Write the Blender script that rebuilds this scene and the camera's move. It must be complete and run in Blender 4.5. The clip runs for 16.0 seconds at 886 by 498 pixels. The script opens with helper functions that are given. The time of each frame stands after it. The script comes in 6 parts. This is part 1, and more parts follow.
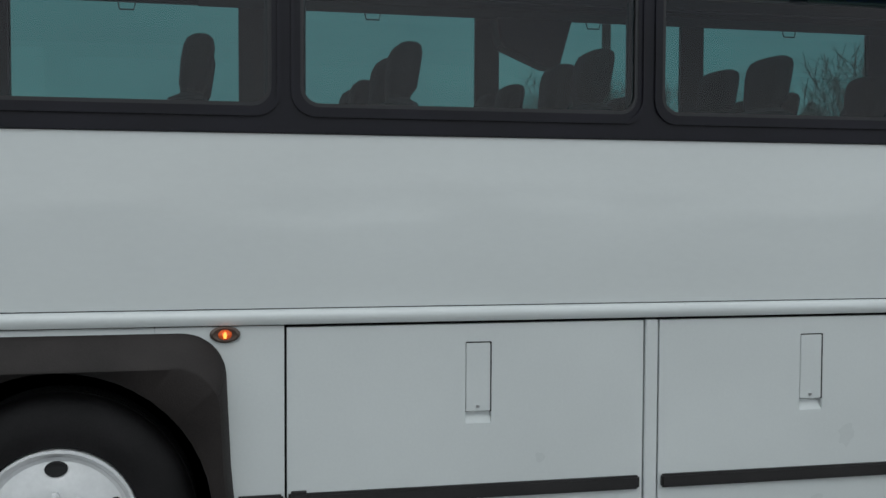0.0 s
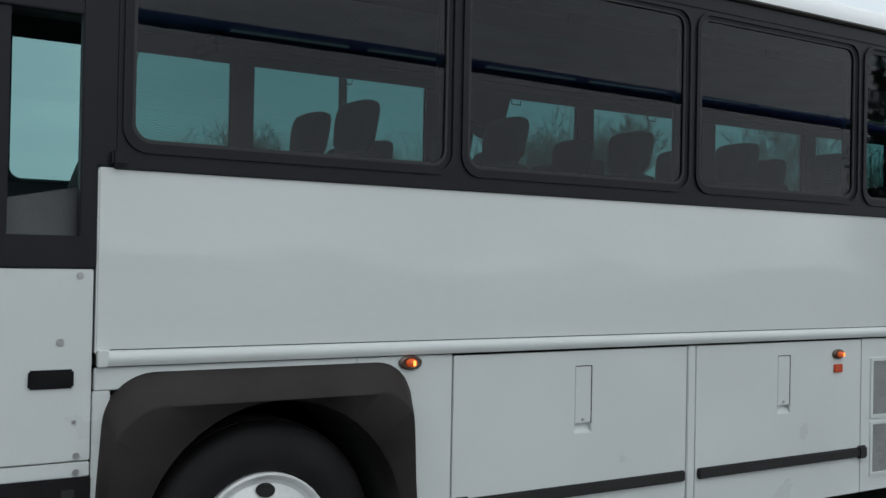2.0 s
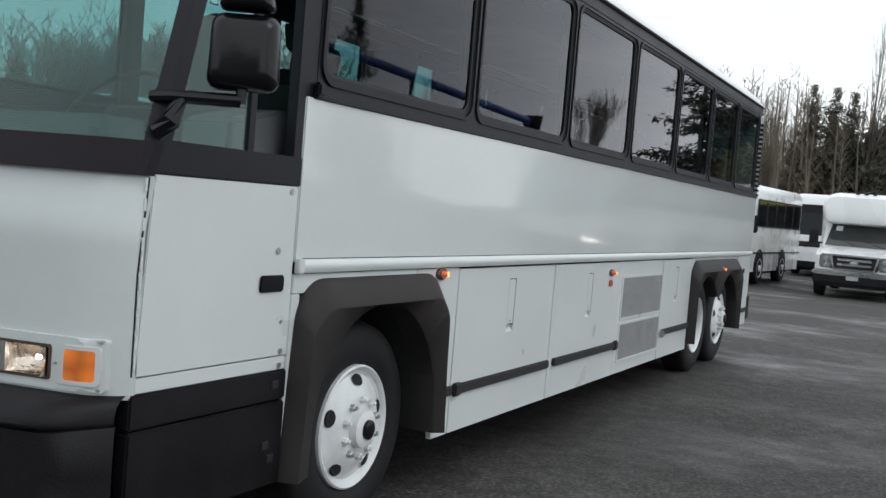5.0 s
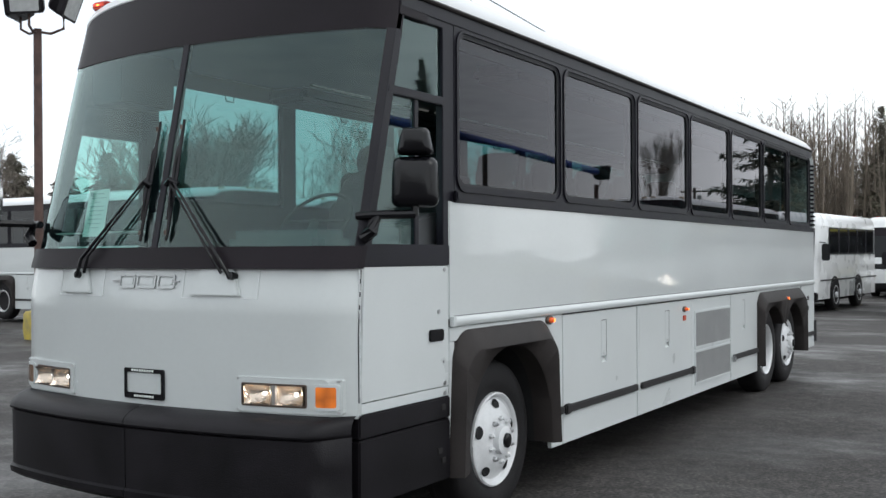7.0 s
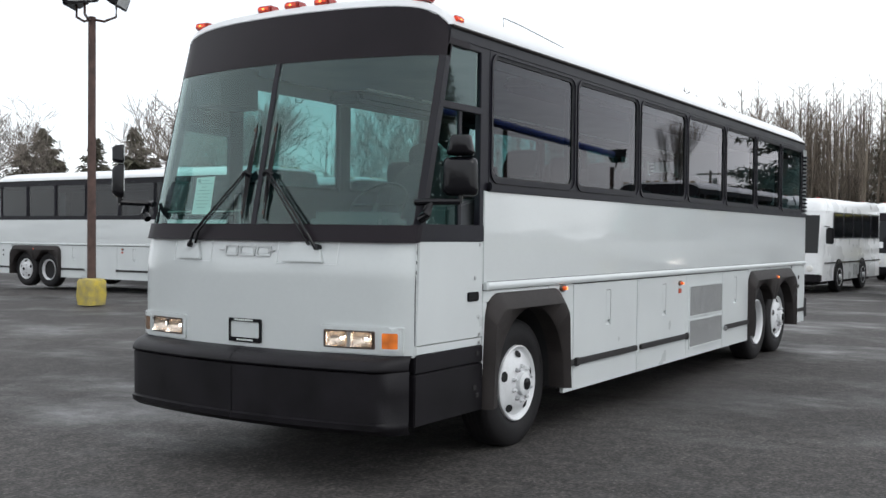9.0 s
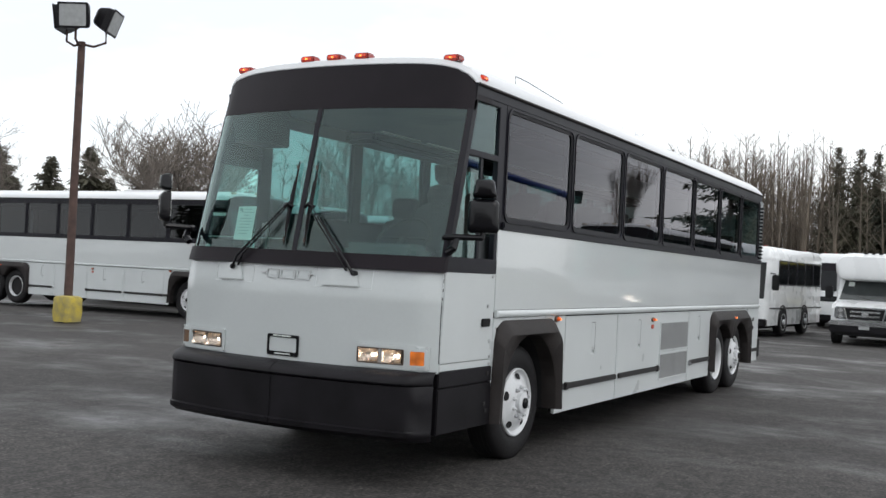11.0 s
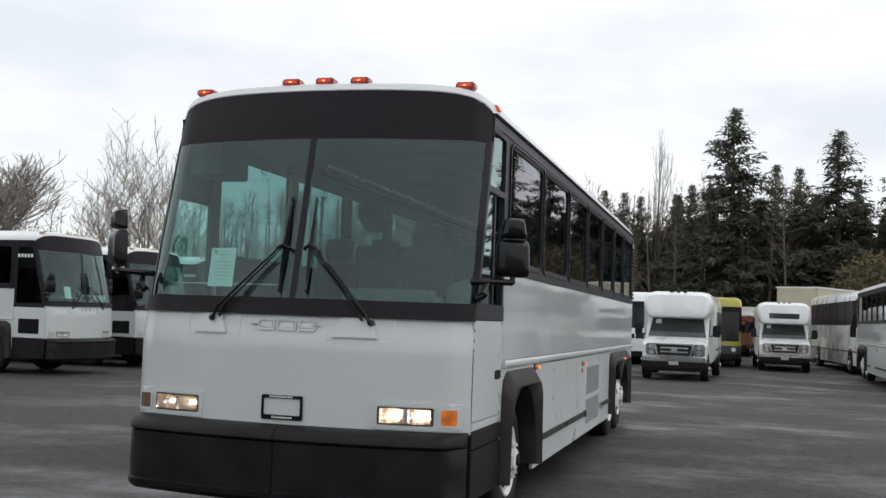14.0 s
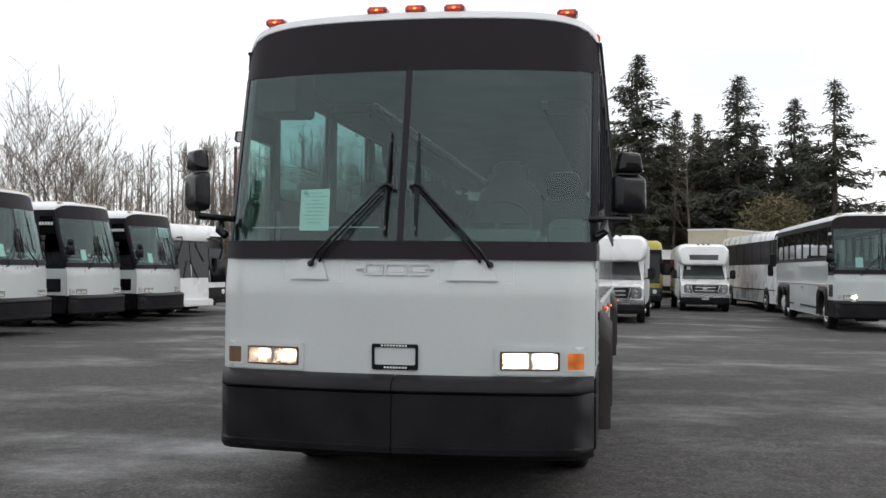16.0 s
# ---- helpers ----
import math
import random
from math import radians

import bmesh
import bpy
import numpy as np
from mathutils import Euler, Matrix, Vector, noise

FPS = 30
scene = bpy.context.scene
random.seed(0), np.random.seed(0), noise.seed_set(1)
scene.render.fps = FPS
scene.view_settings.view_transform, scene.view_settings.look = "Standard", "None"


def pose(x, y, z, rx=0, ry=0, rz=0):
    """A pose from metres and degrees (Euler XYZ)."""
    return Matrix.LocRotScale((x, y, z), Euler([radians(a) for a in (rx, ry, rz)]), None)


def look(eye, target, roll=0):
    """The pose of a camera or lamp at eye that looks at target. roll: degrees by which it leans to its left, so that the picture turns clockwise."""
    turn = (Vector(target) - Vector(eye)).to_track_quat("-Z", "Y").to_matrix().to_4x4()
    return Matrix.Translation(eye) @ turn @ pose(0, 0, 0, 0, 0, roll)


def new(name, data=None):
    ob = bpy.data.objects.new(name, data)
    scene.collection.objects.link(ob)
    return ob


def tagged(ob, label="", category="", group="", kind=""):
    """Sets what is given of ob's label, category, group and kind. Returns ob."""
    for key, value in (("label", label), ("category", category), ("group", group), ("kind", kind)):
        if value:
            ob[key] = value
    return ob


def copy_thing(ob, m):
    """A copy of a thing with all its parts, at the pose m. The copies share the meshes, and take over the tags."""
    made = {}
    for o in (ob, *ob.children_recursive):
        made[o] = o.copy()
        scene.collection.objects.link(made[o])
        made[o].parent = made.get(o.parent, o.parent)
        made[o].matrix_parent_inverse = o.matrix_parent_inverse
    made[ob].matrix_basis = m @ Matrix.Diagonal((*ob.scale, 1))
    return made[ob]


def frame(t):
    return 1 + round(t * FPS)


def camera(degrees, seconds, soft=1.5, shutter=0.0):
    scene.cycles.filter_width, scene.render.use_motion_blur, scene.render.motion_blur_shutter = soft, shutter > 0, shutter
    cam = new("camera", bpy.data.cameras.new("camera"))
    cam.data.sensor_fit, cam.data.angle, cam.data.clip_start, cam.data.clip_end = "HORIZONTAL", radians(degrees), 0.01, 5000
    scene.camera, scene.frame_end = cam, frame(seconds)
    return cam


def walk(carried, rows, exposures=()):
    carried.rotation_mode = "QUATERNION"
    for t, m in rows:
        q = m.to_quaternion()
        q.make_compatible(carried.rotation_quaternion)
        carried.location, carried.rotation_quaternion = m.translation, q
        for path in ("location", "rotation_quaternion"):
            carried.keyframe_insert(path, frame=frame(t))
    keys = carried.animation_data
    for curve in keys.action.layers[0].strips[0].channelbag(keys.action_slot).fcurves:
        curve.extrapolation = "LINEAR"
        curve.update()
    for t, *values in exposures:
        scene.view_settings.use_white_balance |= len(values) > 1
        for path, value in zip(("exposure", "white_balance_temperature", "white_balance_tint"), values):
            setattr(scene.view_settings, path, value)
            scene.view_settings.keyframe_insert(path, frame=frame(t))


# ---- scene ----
cam = camera(46.4, 16.0)
PATH = [
    (0, (2.374, -4.056, 1.755), (2.795, -2.102, 1.668), -0.1),
    (0.5, (1.709, -4.04, 1.671), (2.317, -2.137, 1.583), 1.0),
    (1, (1.258, -4.078, 1.655), (2.151, -2.29, 1.572), 1.7),
    (1.5, (0.635, -3.886, 1.591), (1.613, -2.142, 1.536), -3.9),
    (2, (0.029, -3.933, 1.723), (1.11, -2.25, 1.739), 0.8),
    (2.5, (-0.436, -3.716, 1.683), (0.868, -2.2, 1.661), -1.4),
    (3, (-0.922, -3.535, 1.754), (0.54, -2.172, 1.683), 1.7),
    (3.2, (-1.101, -3.496, 1.771), (0.45, -2.235, 1.692), 2.5),
    (5.3, (-2.827, -2.468, 1.66), (-1.035, -1.581, 1.582), 4.1),
    (5.5, (-3.002, -2.48, 1.702), (-1.211, -1.592, 1.662), 3.2),
    (6, (-3.392, -2.723, 1.708), (-1.682, -1.686, 1.687), 0.9),
    (6.5, (-3.839, -2.918, 1.714), (-2.128, -1.883, 1.72), 0.1),
    (7, (-4.236, -3.148, 1.75), (-2.526, -2.111, 1.753), -0.4),
    (7.5, (-4.578, -3.372, 1.74), (-2.889, -2.301, 1.735), -1.1),
    (8, (-5.011, -3.477, 1.739), (-3.335, -2.386, 1.71), 0.0),
    (8.5, (-5.337, -3.676, 1.727), (-3.666, -2.578, 1.689), 0.7),
    (9, (-5.677, -3.849, 1.759), (-3.984, -2.786, 1.719), 0.5),
    (9.2, (-5.835, -3.891, 1.759), (-4.122, -2.861, 1.726), 0.8),
    (11.3, (-6.874, -3.809, 1.733), (-5.128, -2.834, 1.764), 2.9),
    (11.5, (-6.898, -3.725, 1.748), (-5.153, -2.75, 1.785), 2.9),
    (12, (-6.836, -3.351, 1.762), (-5.069, -2.416, 1.815), 2.8),
    (12.5, (-6.791, -2.999, 1.75), (-4.974, -2.165, 1.813), 3.3),
    (13, (-6.814, -2.662, 1.718), (-4.928, -2.003, 1.809), 2.3),
    (13.5, (-6.759, -2.219, 1.714), (-4.858, -1.607, 1.824), 1.4),
    (14, (-6.831, -1.747, 1.709), (-4.912, -1.197, 1.833), 2.0),
    (14.5, (-6.898, -1.354, 1.68), (-4.953, -0.904, 1.801), 2.8),
    (15, (-6.901, -0.928, 1.662), (-4.946, -0.523, 1.78), 1.0),
    (15.5, (-6.959, -0.512, 1.661), (-4.992, -0.16, 1.742), -0.0),
    (16, (-6.795, -0.176, 1.614), (-4.825, 0.167, 1.647), 0.5),
]
walk(cam, [(t, look(eye, target, roll)) for t, eye, target, roll in PATH],
     [(0.0, -0.42, 6200, 4), (2.0, -0.34, 6200, 4), (3.2, -0.18, 6250, 5), (5.5, 0.04, 6300, 6), (9.0, 0.2, 6350, 9),
      (11.5, -0.03, 6450, 9), (14.5, -0.18, 6500, 9), (16.0, 0.03, 6550, 10)])

# ---- world and light ----
world = bpy.data.worlds.new("sky")
scene.world = world
world.use_nodes = True
wn, wl = world.node_tree.nodes, world.node_tree.links
wn.clear()
w_out = wn.new("ShaderNodeOutputWorld")
w_bg = wn.new("ShaderNodeBackground")
w_bg.inputs["Strength"].default_value = 1.0
w_sky = wn.new("ShaderNodeTexSky")
w_sky.sky_type = 'NISHITA'
w_sky.sun_disc = False
w_sky.sun_elevation = radians(38)
w_sky.sun_rotation = radians(200)
w_dim = wn.new("ShaderNodeMixRGB")
w_dim.blend_type = 'MULTIPLY'
w_dim.inputs[0].default_value = 1.0
w_dim.inputs[2].default_value = (0.1, 0.1, 0.1, 1)
w_tc = wn.new("ShaderNodeTexCoord")
w_map = wn.new("ShaderNodeMapping")
w_map.inputs["Scale"].default_value = (1.0, 1.0, 3.2)
w_no = wn.new("ShaderNodeTexNoise")
w_no.inputs["Scale"].default_value = 2.4
w_no.inputs["Detail"].default_value = 6.0
w_no.inputs["Roughness"].default_value = 0.55
w_cr = wn.new("ShaderNodeValToRGB")
w_cr.color_ramp.elements[0].position = 0.34
w_cr.color_ramp.elements[0].color = (1.04, 1.08, 1.14, 1)
w_cr.color_ramp.elements[1].position = 0.62
w_cr.color_ramp.elements[1].color = (1.40, 1.41, 1.42, 1)
w_mix = wn.new("ShaderNodeMixRGB")
w_mix.inputs[0].default_value = 0.12
wl.new(w_tc.outputs["Generated"], w_map.inputs["Vector"])
wl.new(w_map.outputs["Vector"], w_no.inputs["Vector"])
wl.new(w_no.outputs["Fac"], w_cr.inputs["Fac"])
wl.new(w_sky.outputs["Color"], w_dim.inputs[1])
wl.new(w_cr.outputs["Color"], w_mix.inputs[1])
wl.new(w_dim.outputs["Color"], w_mix.inputs[2])
wl.new(w_mix.outputs["Color"], w_bg.inputs["Color"])
wl.new(w_bg.outputs["Background"], w_out.inputs["Surface"])

sun = new("sun", bpy.data.lights.new("sun", 'SUN'))
sun.data.energy = 0.5
sun.data.angle = radians(30)
sun.data.color = (1.0, 0.97, 0.93)
sun.matrix_basis = look((-2, -38, 42), (0, 0, 0))


# ---- materials ----
def mat(name, base, rough=0.5, metal=0.0, var=0.08, scale=2.0, bump=0.0, bscale=60.0, coat=0.0, stretch=(1, 1, 1), rvar=0.08, dirt=None, spec=0.5):
    """Painted, moulded or metal surface: broad stains, fine grain, and relief."""
    m = bpy.data.materials.new(name)
    m.use_nodes = True
    n, l = m.node_tree.nodes, m.node_tree.links
    b = n["Principled BSDF"]
    b.inputs["Metallic"].default_value = metal
    b.inputs["Coat Weight"].default_value = coat
    b.inputs["Coat Roughness"].default_value = 0.06
    b.inputs["Specular IOR Level"].default_value = spec
    tc = n.new("ShaderNodeTexCoord")
    mp = n.new("ShaderNodeMapping")
    mp.inputs["Scale"].default_value = stretch
    l.new(tc.outputs["Object"], mp.inputs["Vector"])
    big = n.new("ShaderNodeTexNoise")
    big.inputs["Scale"].default_value = scale
    big.inputs["Detail"].default_value = 5
    l.new(mp.outputs["Vector"], big.inputs["Vector"])
    fine = n.new("ShaderNodeTexNoise")
    fine.inputs["Scale"].default_value = bscale
    fine.inputs["Detail"].default_value = 3
    l.new(mp.outputs["Vector"], fine.inputs["Vector"])
    add = n.new("ShaderNodeMath")
    add.operation = 'MULTIPLY_ADD'
    add.inputs[1].default_value = 0.35
    l.new(fine.outputs["Fac"], add.inputs[0])
    l.new(big.outputs["Fac"], add.inputs[2])
    ramp = n.new("ShaderNodeValToRGB")
    ramp.color_ramp.elements[0].position = 0.42
    ramp.color_ramp.elements[1].position = 0.92
    lo = dirt if dirt else tuple(c * (1 - 2 * var) for c in base)
    hi = tuple(min(1.0, c * (1 + var)) for c in base)
    ramp.color_ramp.elements[0].color = (*lo, 1)
    ramp.color_ramp.elements[1].color = (*hi, 1)
    l.new(add.outputs[0], ramp.inputs["Fac"])
    l.new(ramp.outputs["Color"], b.inputs["Base Color"])
    rr = n.new("ShaderNodeMath")
    rr.operation = 'MULTIPLY_ADD'
    rr.inputs[1].default_value = 2 * rvar
    rr.inputs[2].default_value = max(0.02, rough - rvar)
    l.new(big.outputs["Fac"], rr.inputs[0])
    l.new(rr.outputs[0], b.inputs["Roughness"])
    if bump:
        bp = n.new("ShaderNodeBump")
        bp.inputs["Strength"].default_value = bump
        bp.inputs["Distance"].default_value = 0.01
        l.new(fine.outputs["Fac"], bp.inputs["Height"])
        l.new(bp.outputs["Normal"], b.inputs["Normal"])
    return m


def panel_mat(name, base, rough, wave, coat=0.6):
    """Glossy sheet metal that is not quite flat: slow swells in the surface, faint streaks."""
    m = mat(name, base, rough, 0.0, 0.025, 1.2, 0.0, 30.0, coat, (0.6, 1, 1.4), 0.04)
    n, l = m.node_tree.nodes, m.node_tree.links
    b = n["Principled BSDF"]
    tc = n.new("ShaderNodeTexCoord")
    mp = n.new("ShaderNodeMapping")
    mp.inputs["Scale"].default_value = (0.55, 1, 2.2)
    no = n.new("ShaderNodeTexNoise")
    no.inputs["Scale"].default_value = 1.5
    no.inputs["Detail"].default_value = 1.5
    bp = n.new("ShaderNodeBump")
    bp.inputs["Strength"].default_value = 1.0
    bp.inputs["Distance"].default_value = wave
    l.new(tc.outputs["Object"], mp.inputs["Vector"])
    l.new(mp.outputs["Vector"], no.inputs["Vector"])
    l.new(no.outputs["Fac"], bp.inputs["Height"])
    l.new(bp.outputs["Normal"], b.inputs["Normal"])
    l.new(bp.outputs["Normal"], b.inputs["Coat Normal"])
    return m


def glass_mat(name, tint, face=0.05, rough=0.0, gloss=(0.95, 0.97, 1), slant=4.6):
    """Thin tinted pane: sees through with a tint, reflects more at a slant."""
    m = bpy.data.materials.new(name)
    m.use_nodes = True
    n, l = m.node_tree.nodes, m.node_tree.links
    n.clear()
    out = n.new("ShaderNodeOutputMaterial")
    tr = n.new("ShaderNodeBsdfTransparent")
    tr.inputs["Color"].default_value = (*tint, 1)
    gl = n.new("ShaderNodeBsdfGlossy")
    gl.inputs["Roughness"].default_value = rough
    gl.inputs["Color"].default_value = (*gloss, 1)
    lw = n.new("ShaderNodeLayerWeight")
    lw.inputs["Blend"].default_value = 0.5
    pw = n.new("ShaderNodeMath")
    pw.operation = 'POWER'
    pw.inputs[1].default_value = slant
    ma = n.new("ShaderNodeMath")
    ma.operation = 'MULTIPLY_ADD'
    ma.inputs[1].default_value = 0.93
    ma.inputs[2].default_value = face
    l.new(lw.outputs["Facing"], pw.inputs[0])
    l.new(pw.outputs[0], ma.inputs[0])
    mx = n.new("ShaderNodeMixShader")
    l.new(ma.outputs[0], mx.inputs[0])
    l.new(tr.outputs[0], mx.inputs[1])
    l.new(gl.outputs[0], mx.inputs[2])
    l.new(mx.outputs[0], out.inputs["Surface"])
    return m


def lamp_mat(name, col, power, cells=45, depth=0.6, base=None, metal=0.0, offset=1.25):
    m = bpy.data.materials.new(name)
    m.use_nodes = True
    n, l = m.node_tree.nodes, m.node_tree.links
    b = n["Principled BSDF"]
    b.inputs["Base Color"].default_value = (*(base or col), 1)
    b.inputs["Metallic"].default_value = metal
    b.inputs["Roughness"].default_value = 0.2
    b.inputs["Emission Color"].default_value = (*col, 1)
    no = n.new("ShaderNodeTexVoronoi")
    no.inputs["Scale"].default_value = cells
    tc = n.new("ShaderNodeTexCoord")
    mm = n.new("ShaderNodeMath")
    mm.operation = 'MULTIPLY_ADD'
    mm.inputs[1].default_value = -depth * power
    mm.inputs[2].default_value = offset * power
    mx = n.new("ShaderNodeMath")
    mx.operation = 'MAXIMUM'
    mx.inputs[1].default_value = 0.04 * power
    l.new(mm.outputs[0], mx.inputs[0])
    l.new(tc.outputs["Object"], no.inputs["Vector"])
    l.new(no.outputs["Distance"], mm.inputs[0])
    l.new(mx.outputs[0], b.inputs["Emission Strength"])
    return m


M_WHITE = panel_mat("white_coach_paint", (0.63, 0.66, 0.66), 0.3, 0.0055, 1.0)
M_WHITE_FLAT = mat("white_door_paint", (0.63, 0.66, 0.66), 0.3, 0, 0.03, 1.5, 0.02, 80, 0.35)
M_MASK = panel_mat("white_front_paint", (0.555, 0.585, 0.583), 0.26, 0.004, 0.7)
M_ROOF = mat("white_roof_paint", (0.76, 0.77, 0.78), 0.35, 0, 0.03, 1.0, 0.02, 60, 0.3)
M_FRAME = mat("black_window_rubber", (0.0105, 0.0098, 0.0155), 0.42, 0, 0.2, 3, 0.05, 120, spec=0.26)
M_FENDER = mat("grey_black_fender_rubber", (0.031, 0.0265, 0.0255), 0.58, 0, 0.2, 4, 0.12, 160, spec=0.2)
M_BUMPER = mat("black_bumper_moulding", (0.0098, 0.0086, 0.0108), 0.46, 0, 0.35, 3, 0.16, 120, spec=0.2)
M_CAP = mat("charcoal_front_cap", (0.0135, 0.0102, 0.0135), 0.45, 0, 0.15, 2, 0.05, 90, spec=0.15)
M_TYRE = mat("tyre_rubber", (0.0115, 0.0105, 0.0115), 0.66, 0, 0.3, 5, 0.2, 90, spec=0.3)
M_RIM = mat("white_painted_rim", (0.72, 0.73, 0.74), 0.35, 0, 0.06, 8, 0.04, 60, 0.2)
M_DARK = mat("dark_underbody", (0.012, 0.012, 0.013), 0.9, 0, 0.2, 5, 0.1, 50)
M_STRIP = mat("black_rub_strip", (0.015, 0.0135, 0.014), 0.55, 0, 0.15, 6, 0.05, 100)
M_CHROME = mat("chrome", (0.7, 0.71, 0.72), 0.12, 1.0, 0.05, 10, 0.0, 60)
M_STEEL = mat("brushed_steel", (0.5, 0.5, 0.51), 0.35, 1.0, 0.08, 10, 0.0, 80)
M_GREY = mat("grey_mesh_paint", (0.42, 0.43, 0.43), 0.6, 0.0, 0.1, 8, 0.2, 220)


def perforated(name, base):
    """Grey sheet pierced with rows of small round holes, some clogged with dust."""
    m = mat(name, base, 0.55, 0.2, 0.12, 5, 0.1, 180)
    n, l = m.node_tree.nodes, m.node_tree.links
    b = n["Principled BSDF"]
    tc = n.new("ShaderNodeTexCoord")
    vo = n.new("ShaderNodeTexVoronoi")
    vo.inputs["Scale"].default_value = 95
    vo.inputs["Randomness"].default_value = 0.15
    l.new(tc.outputs["Object"], vo.inputs["Vector"])
    ra = n.new("ShaderNodeValToRGB")
    ra.color_ramp.elements[0].position, ra.color_ramp.elements[1].position = 0.30, 0.42
    ra.color_ramp.elements[0].color = (0.16, 0.16, 0.16, 1)
    ra.color_ramp.elements[1].color = (1, 1, 1, 1)
    l.new(vo.outputs["Distance"], ra.inputs["Fac"])
    mu = n.new("ShaderNodeMixRGB")
    mu.blend_type = 'MULTIPLY'
    mu.inputs[0].default_value = 1
    l.new(b.inputs["Base Color"].links[0].from_socket, mu.inputs[1])
    l.new(ra.outputs["Color"], mu.inputs[2])
    l.new(mu.outputs["Color"], b.inputs["Base Color"])
    return m


M_PERF = perforated("perforated_grey_sheet", (0.36, 0.365, 0.365))
M_WHEELRIM = mat("dark_leather_rim", (0.008, 0.0085, 0.0085), 0.6, 0, 0.1, 6, 0.05, 90)
M_SEAT = mat("dark_seat_fabric", (0.014, 0.015, 0.019), 0.9, 0, 0.25, 8, 0.2, 150)
M_TRIM = mat("dark_grey_interior_trim", (0.03, 0.031, 0.034), 0.7, 0, 0.1, 3, 0.05, 90)
M_CEIL = mat("grey_ceiling_lining", (0.38, 0.39, 0.39), 0.85, 0, 0.08, 3, 0.05, 120)
M_CONSOLE = mat("scuffed_grey_console", (0.085, 0.09, 0.095), 0.5, 0, 0.15, 4, 0.05, 110)
# dashboard grey, paled to imitate the reflection low in the windscreen
M_DASH = mat("grey_dashboard_reflection_lift", (0.085, 0.092, 0.092), 0.6, 0, 0.1, 4, 0.05, 110)
M_BLACKGLOSS = mat("satin_black_plastic", (0.005, 0.005, 0.0065), 0.2, 0, 0.1, 6, 0.05, 60, 0.0, spec=0.33)
M_BLACKPANE = mat("black_glazing", (0.006, 0.007, 0.008), 0.07, 0, 0.1, 6, 0.0, 60, 0.0, rvar=0.02, spec=0.3)
M_ORANGE = mat("orange_reflector", (0.55, 0.07, 0.02), 0.3, 0, 0.08, 12, 0.1, 200, 0.5)
M_RED = mat("red_marker_lens", (0.32, 0.016, 0.01), 0.25, 0, 0.08, 12, 0.1, 200, 0.5)
M_AMBER_OFF = mat("amber_lens", (0.6, 0.20, 0.03), 0.25, 0, 0.08, 12, 0.1, 220, 0.5)
M_TURN_OFF = mat("unlit_amber_lens", (0.16, 0.09, 0.05), 0.25, 0, 0.1, 12, 0.1, 220, 0.4)
M_PAPER = mat("white_paper", (0.75, 0.8, 0.76), 0.8, 0, 0.03, 6, 0.0, 80)
M_INK = mat("grey_print", (0.42, 0.47, 0.45), 0.8, 0, 0.05, 6, 0.0, 80)
M_YELLOW = mat("worn_yellow_paint", (0.55, 0.42, 0.05), 0.75, 0, 0.1, 5, 0.2, 40, 0, (1, 1, 1), 0.08, (0.25, 0.22, 0.12))
M_POLE = mat("rust_brown_pole", (0.10, 0.06, 0.05), 0.7, 0.1, 0.25, 6, 0.1, 60)
M_YBUS = mat("yellow_green_bus_paint", (0.42, 0.37, 0.05), 0.35, 0, 0.06, 2, 0.0, 60, 0.4)
M_DGREEN = mat("dark_green_bus_paint", (0.03, 0.05, 0.045), 0.35, 0, 0.1, 2, 0.0, 60, 0.4)
M_CREAM = mat("cream_camper_paint", (0.55, 0.50, 0.38), 0.5, 0, 0.06, 2, 0.0, 60)
M_GREYROOF = mat("grey_shed_roof", (0.25, 0.26, 0.27), 0.6, 0, 0.1, 2, 0.05, 60)
M_RUST = mat("rust_red_wall", (0.22, 0.07, 0.04), 0.7, 0, 0.2, 2, 0.1, 60)
M_BLUE = mat("blue_painted_steel", (0.05, 0.10, 0.42), 0.4, 0, 0.1, 2, 0.02, 60, 0.2)
M_BARK = mat("grey_brown_bark", (0.10, 0.082, 0.068), 0.9, 0, 0.25, 2, 0.2, 20)
M_WOODS = mat("brown_woods_bark", (0.19, 0.155, 0.125), 0.9, 0, 0.3, 0.4, 0.1, 20)
M_BARK2 = mat("pale_twig_bark", (0.21, 0.18, 0.155), 0.9, 0, 0.25, 2, 0.1, 20)
M_NEEDLE = mat("dark_conifer_needles", (0.066, 0.071, 0.05), 0.8, 0, 0.35, 0.8, 0.2, 12)
M_NEEDLE2 = mat("olive_conifer_needles", (0.10, 0.094, 0.064), 0.8, 0, 0.35, 0.8, 0.2, 12)
M_BUSH = mat("dry_olive_shrub", (0.14, 0.115, 0.055), 0.85, 0, 0.3, 1.5, 0.2, 12)
M_UNDER = mat("brown_undergrowth", (0.12, 0.10, 0.062), 0.9, 0, 0.35, 1.0, 0.2, 12)
M_GRASS = mat("winter_grass", (0.09, 0.11, 0.035), 0.9, 0, 0.3, 0.6, 0.3, 10)

G_SIDE = glass_mat("tinted_side_glass", (0.215, 0.36, 0.36), 0.031, 0.0, (0.95, 0.93, 0.98), 4.6)
G_SHIELD = glass_mat("green_tinted_windscreen", (0.55, 0.78, 0.745), 0.066, 0.0, (0.80, 0.97, 0.95), 3.8)
G_DARK = glass_mat("dark_tinted_glass", (0.09, 0.115, 0.12), 0.042)
G_LENS = glass_mat("clear_lens", (0.95, 0.95, 0.95))
M_BOWL = mat("polished_lamp_bowl", (0.86, 0.74, 0.62), 0.13, 1.0, 0.08, 20, 0.35, 70)
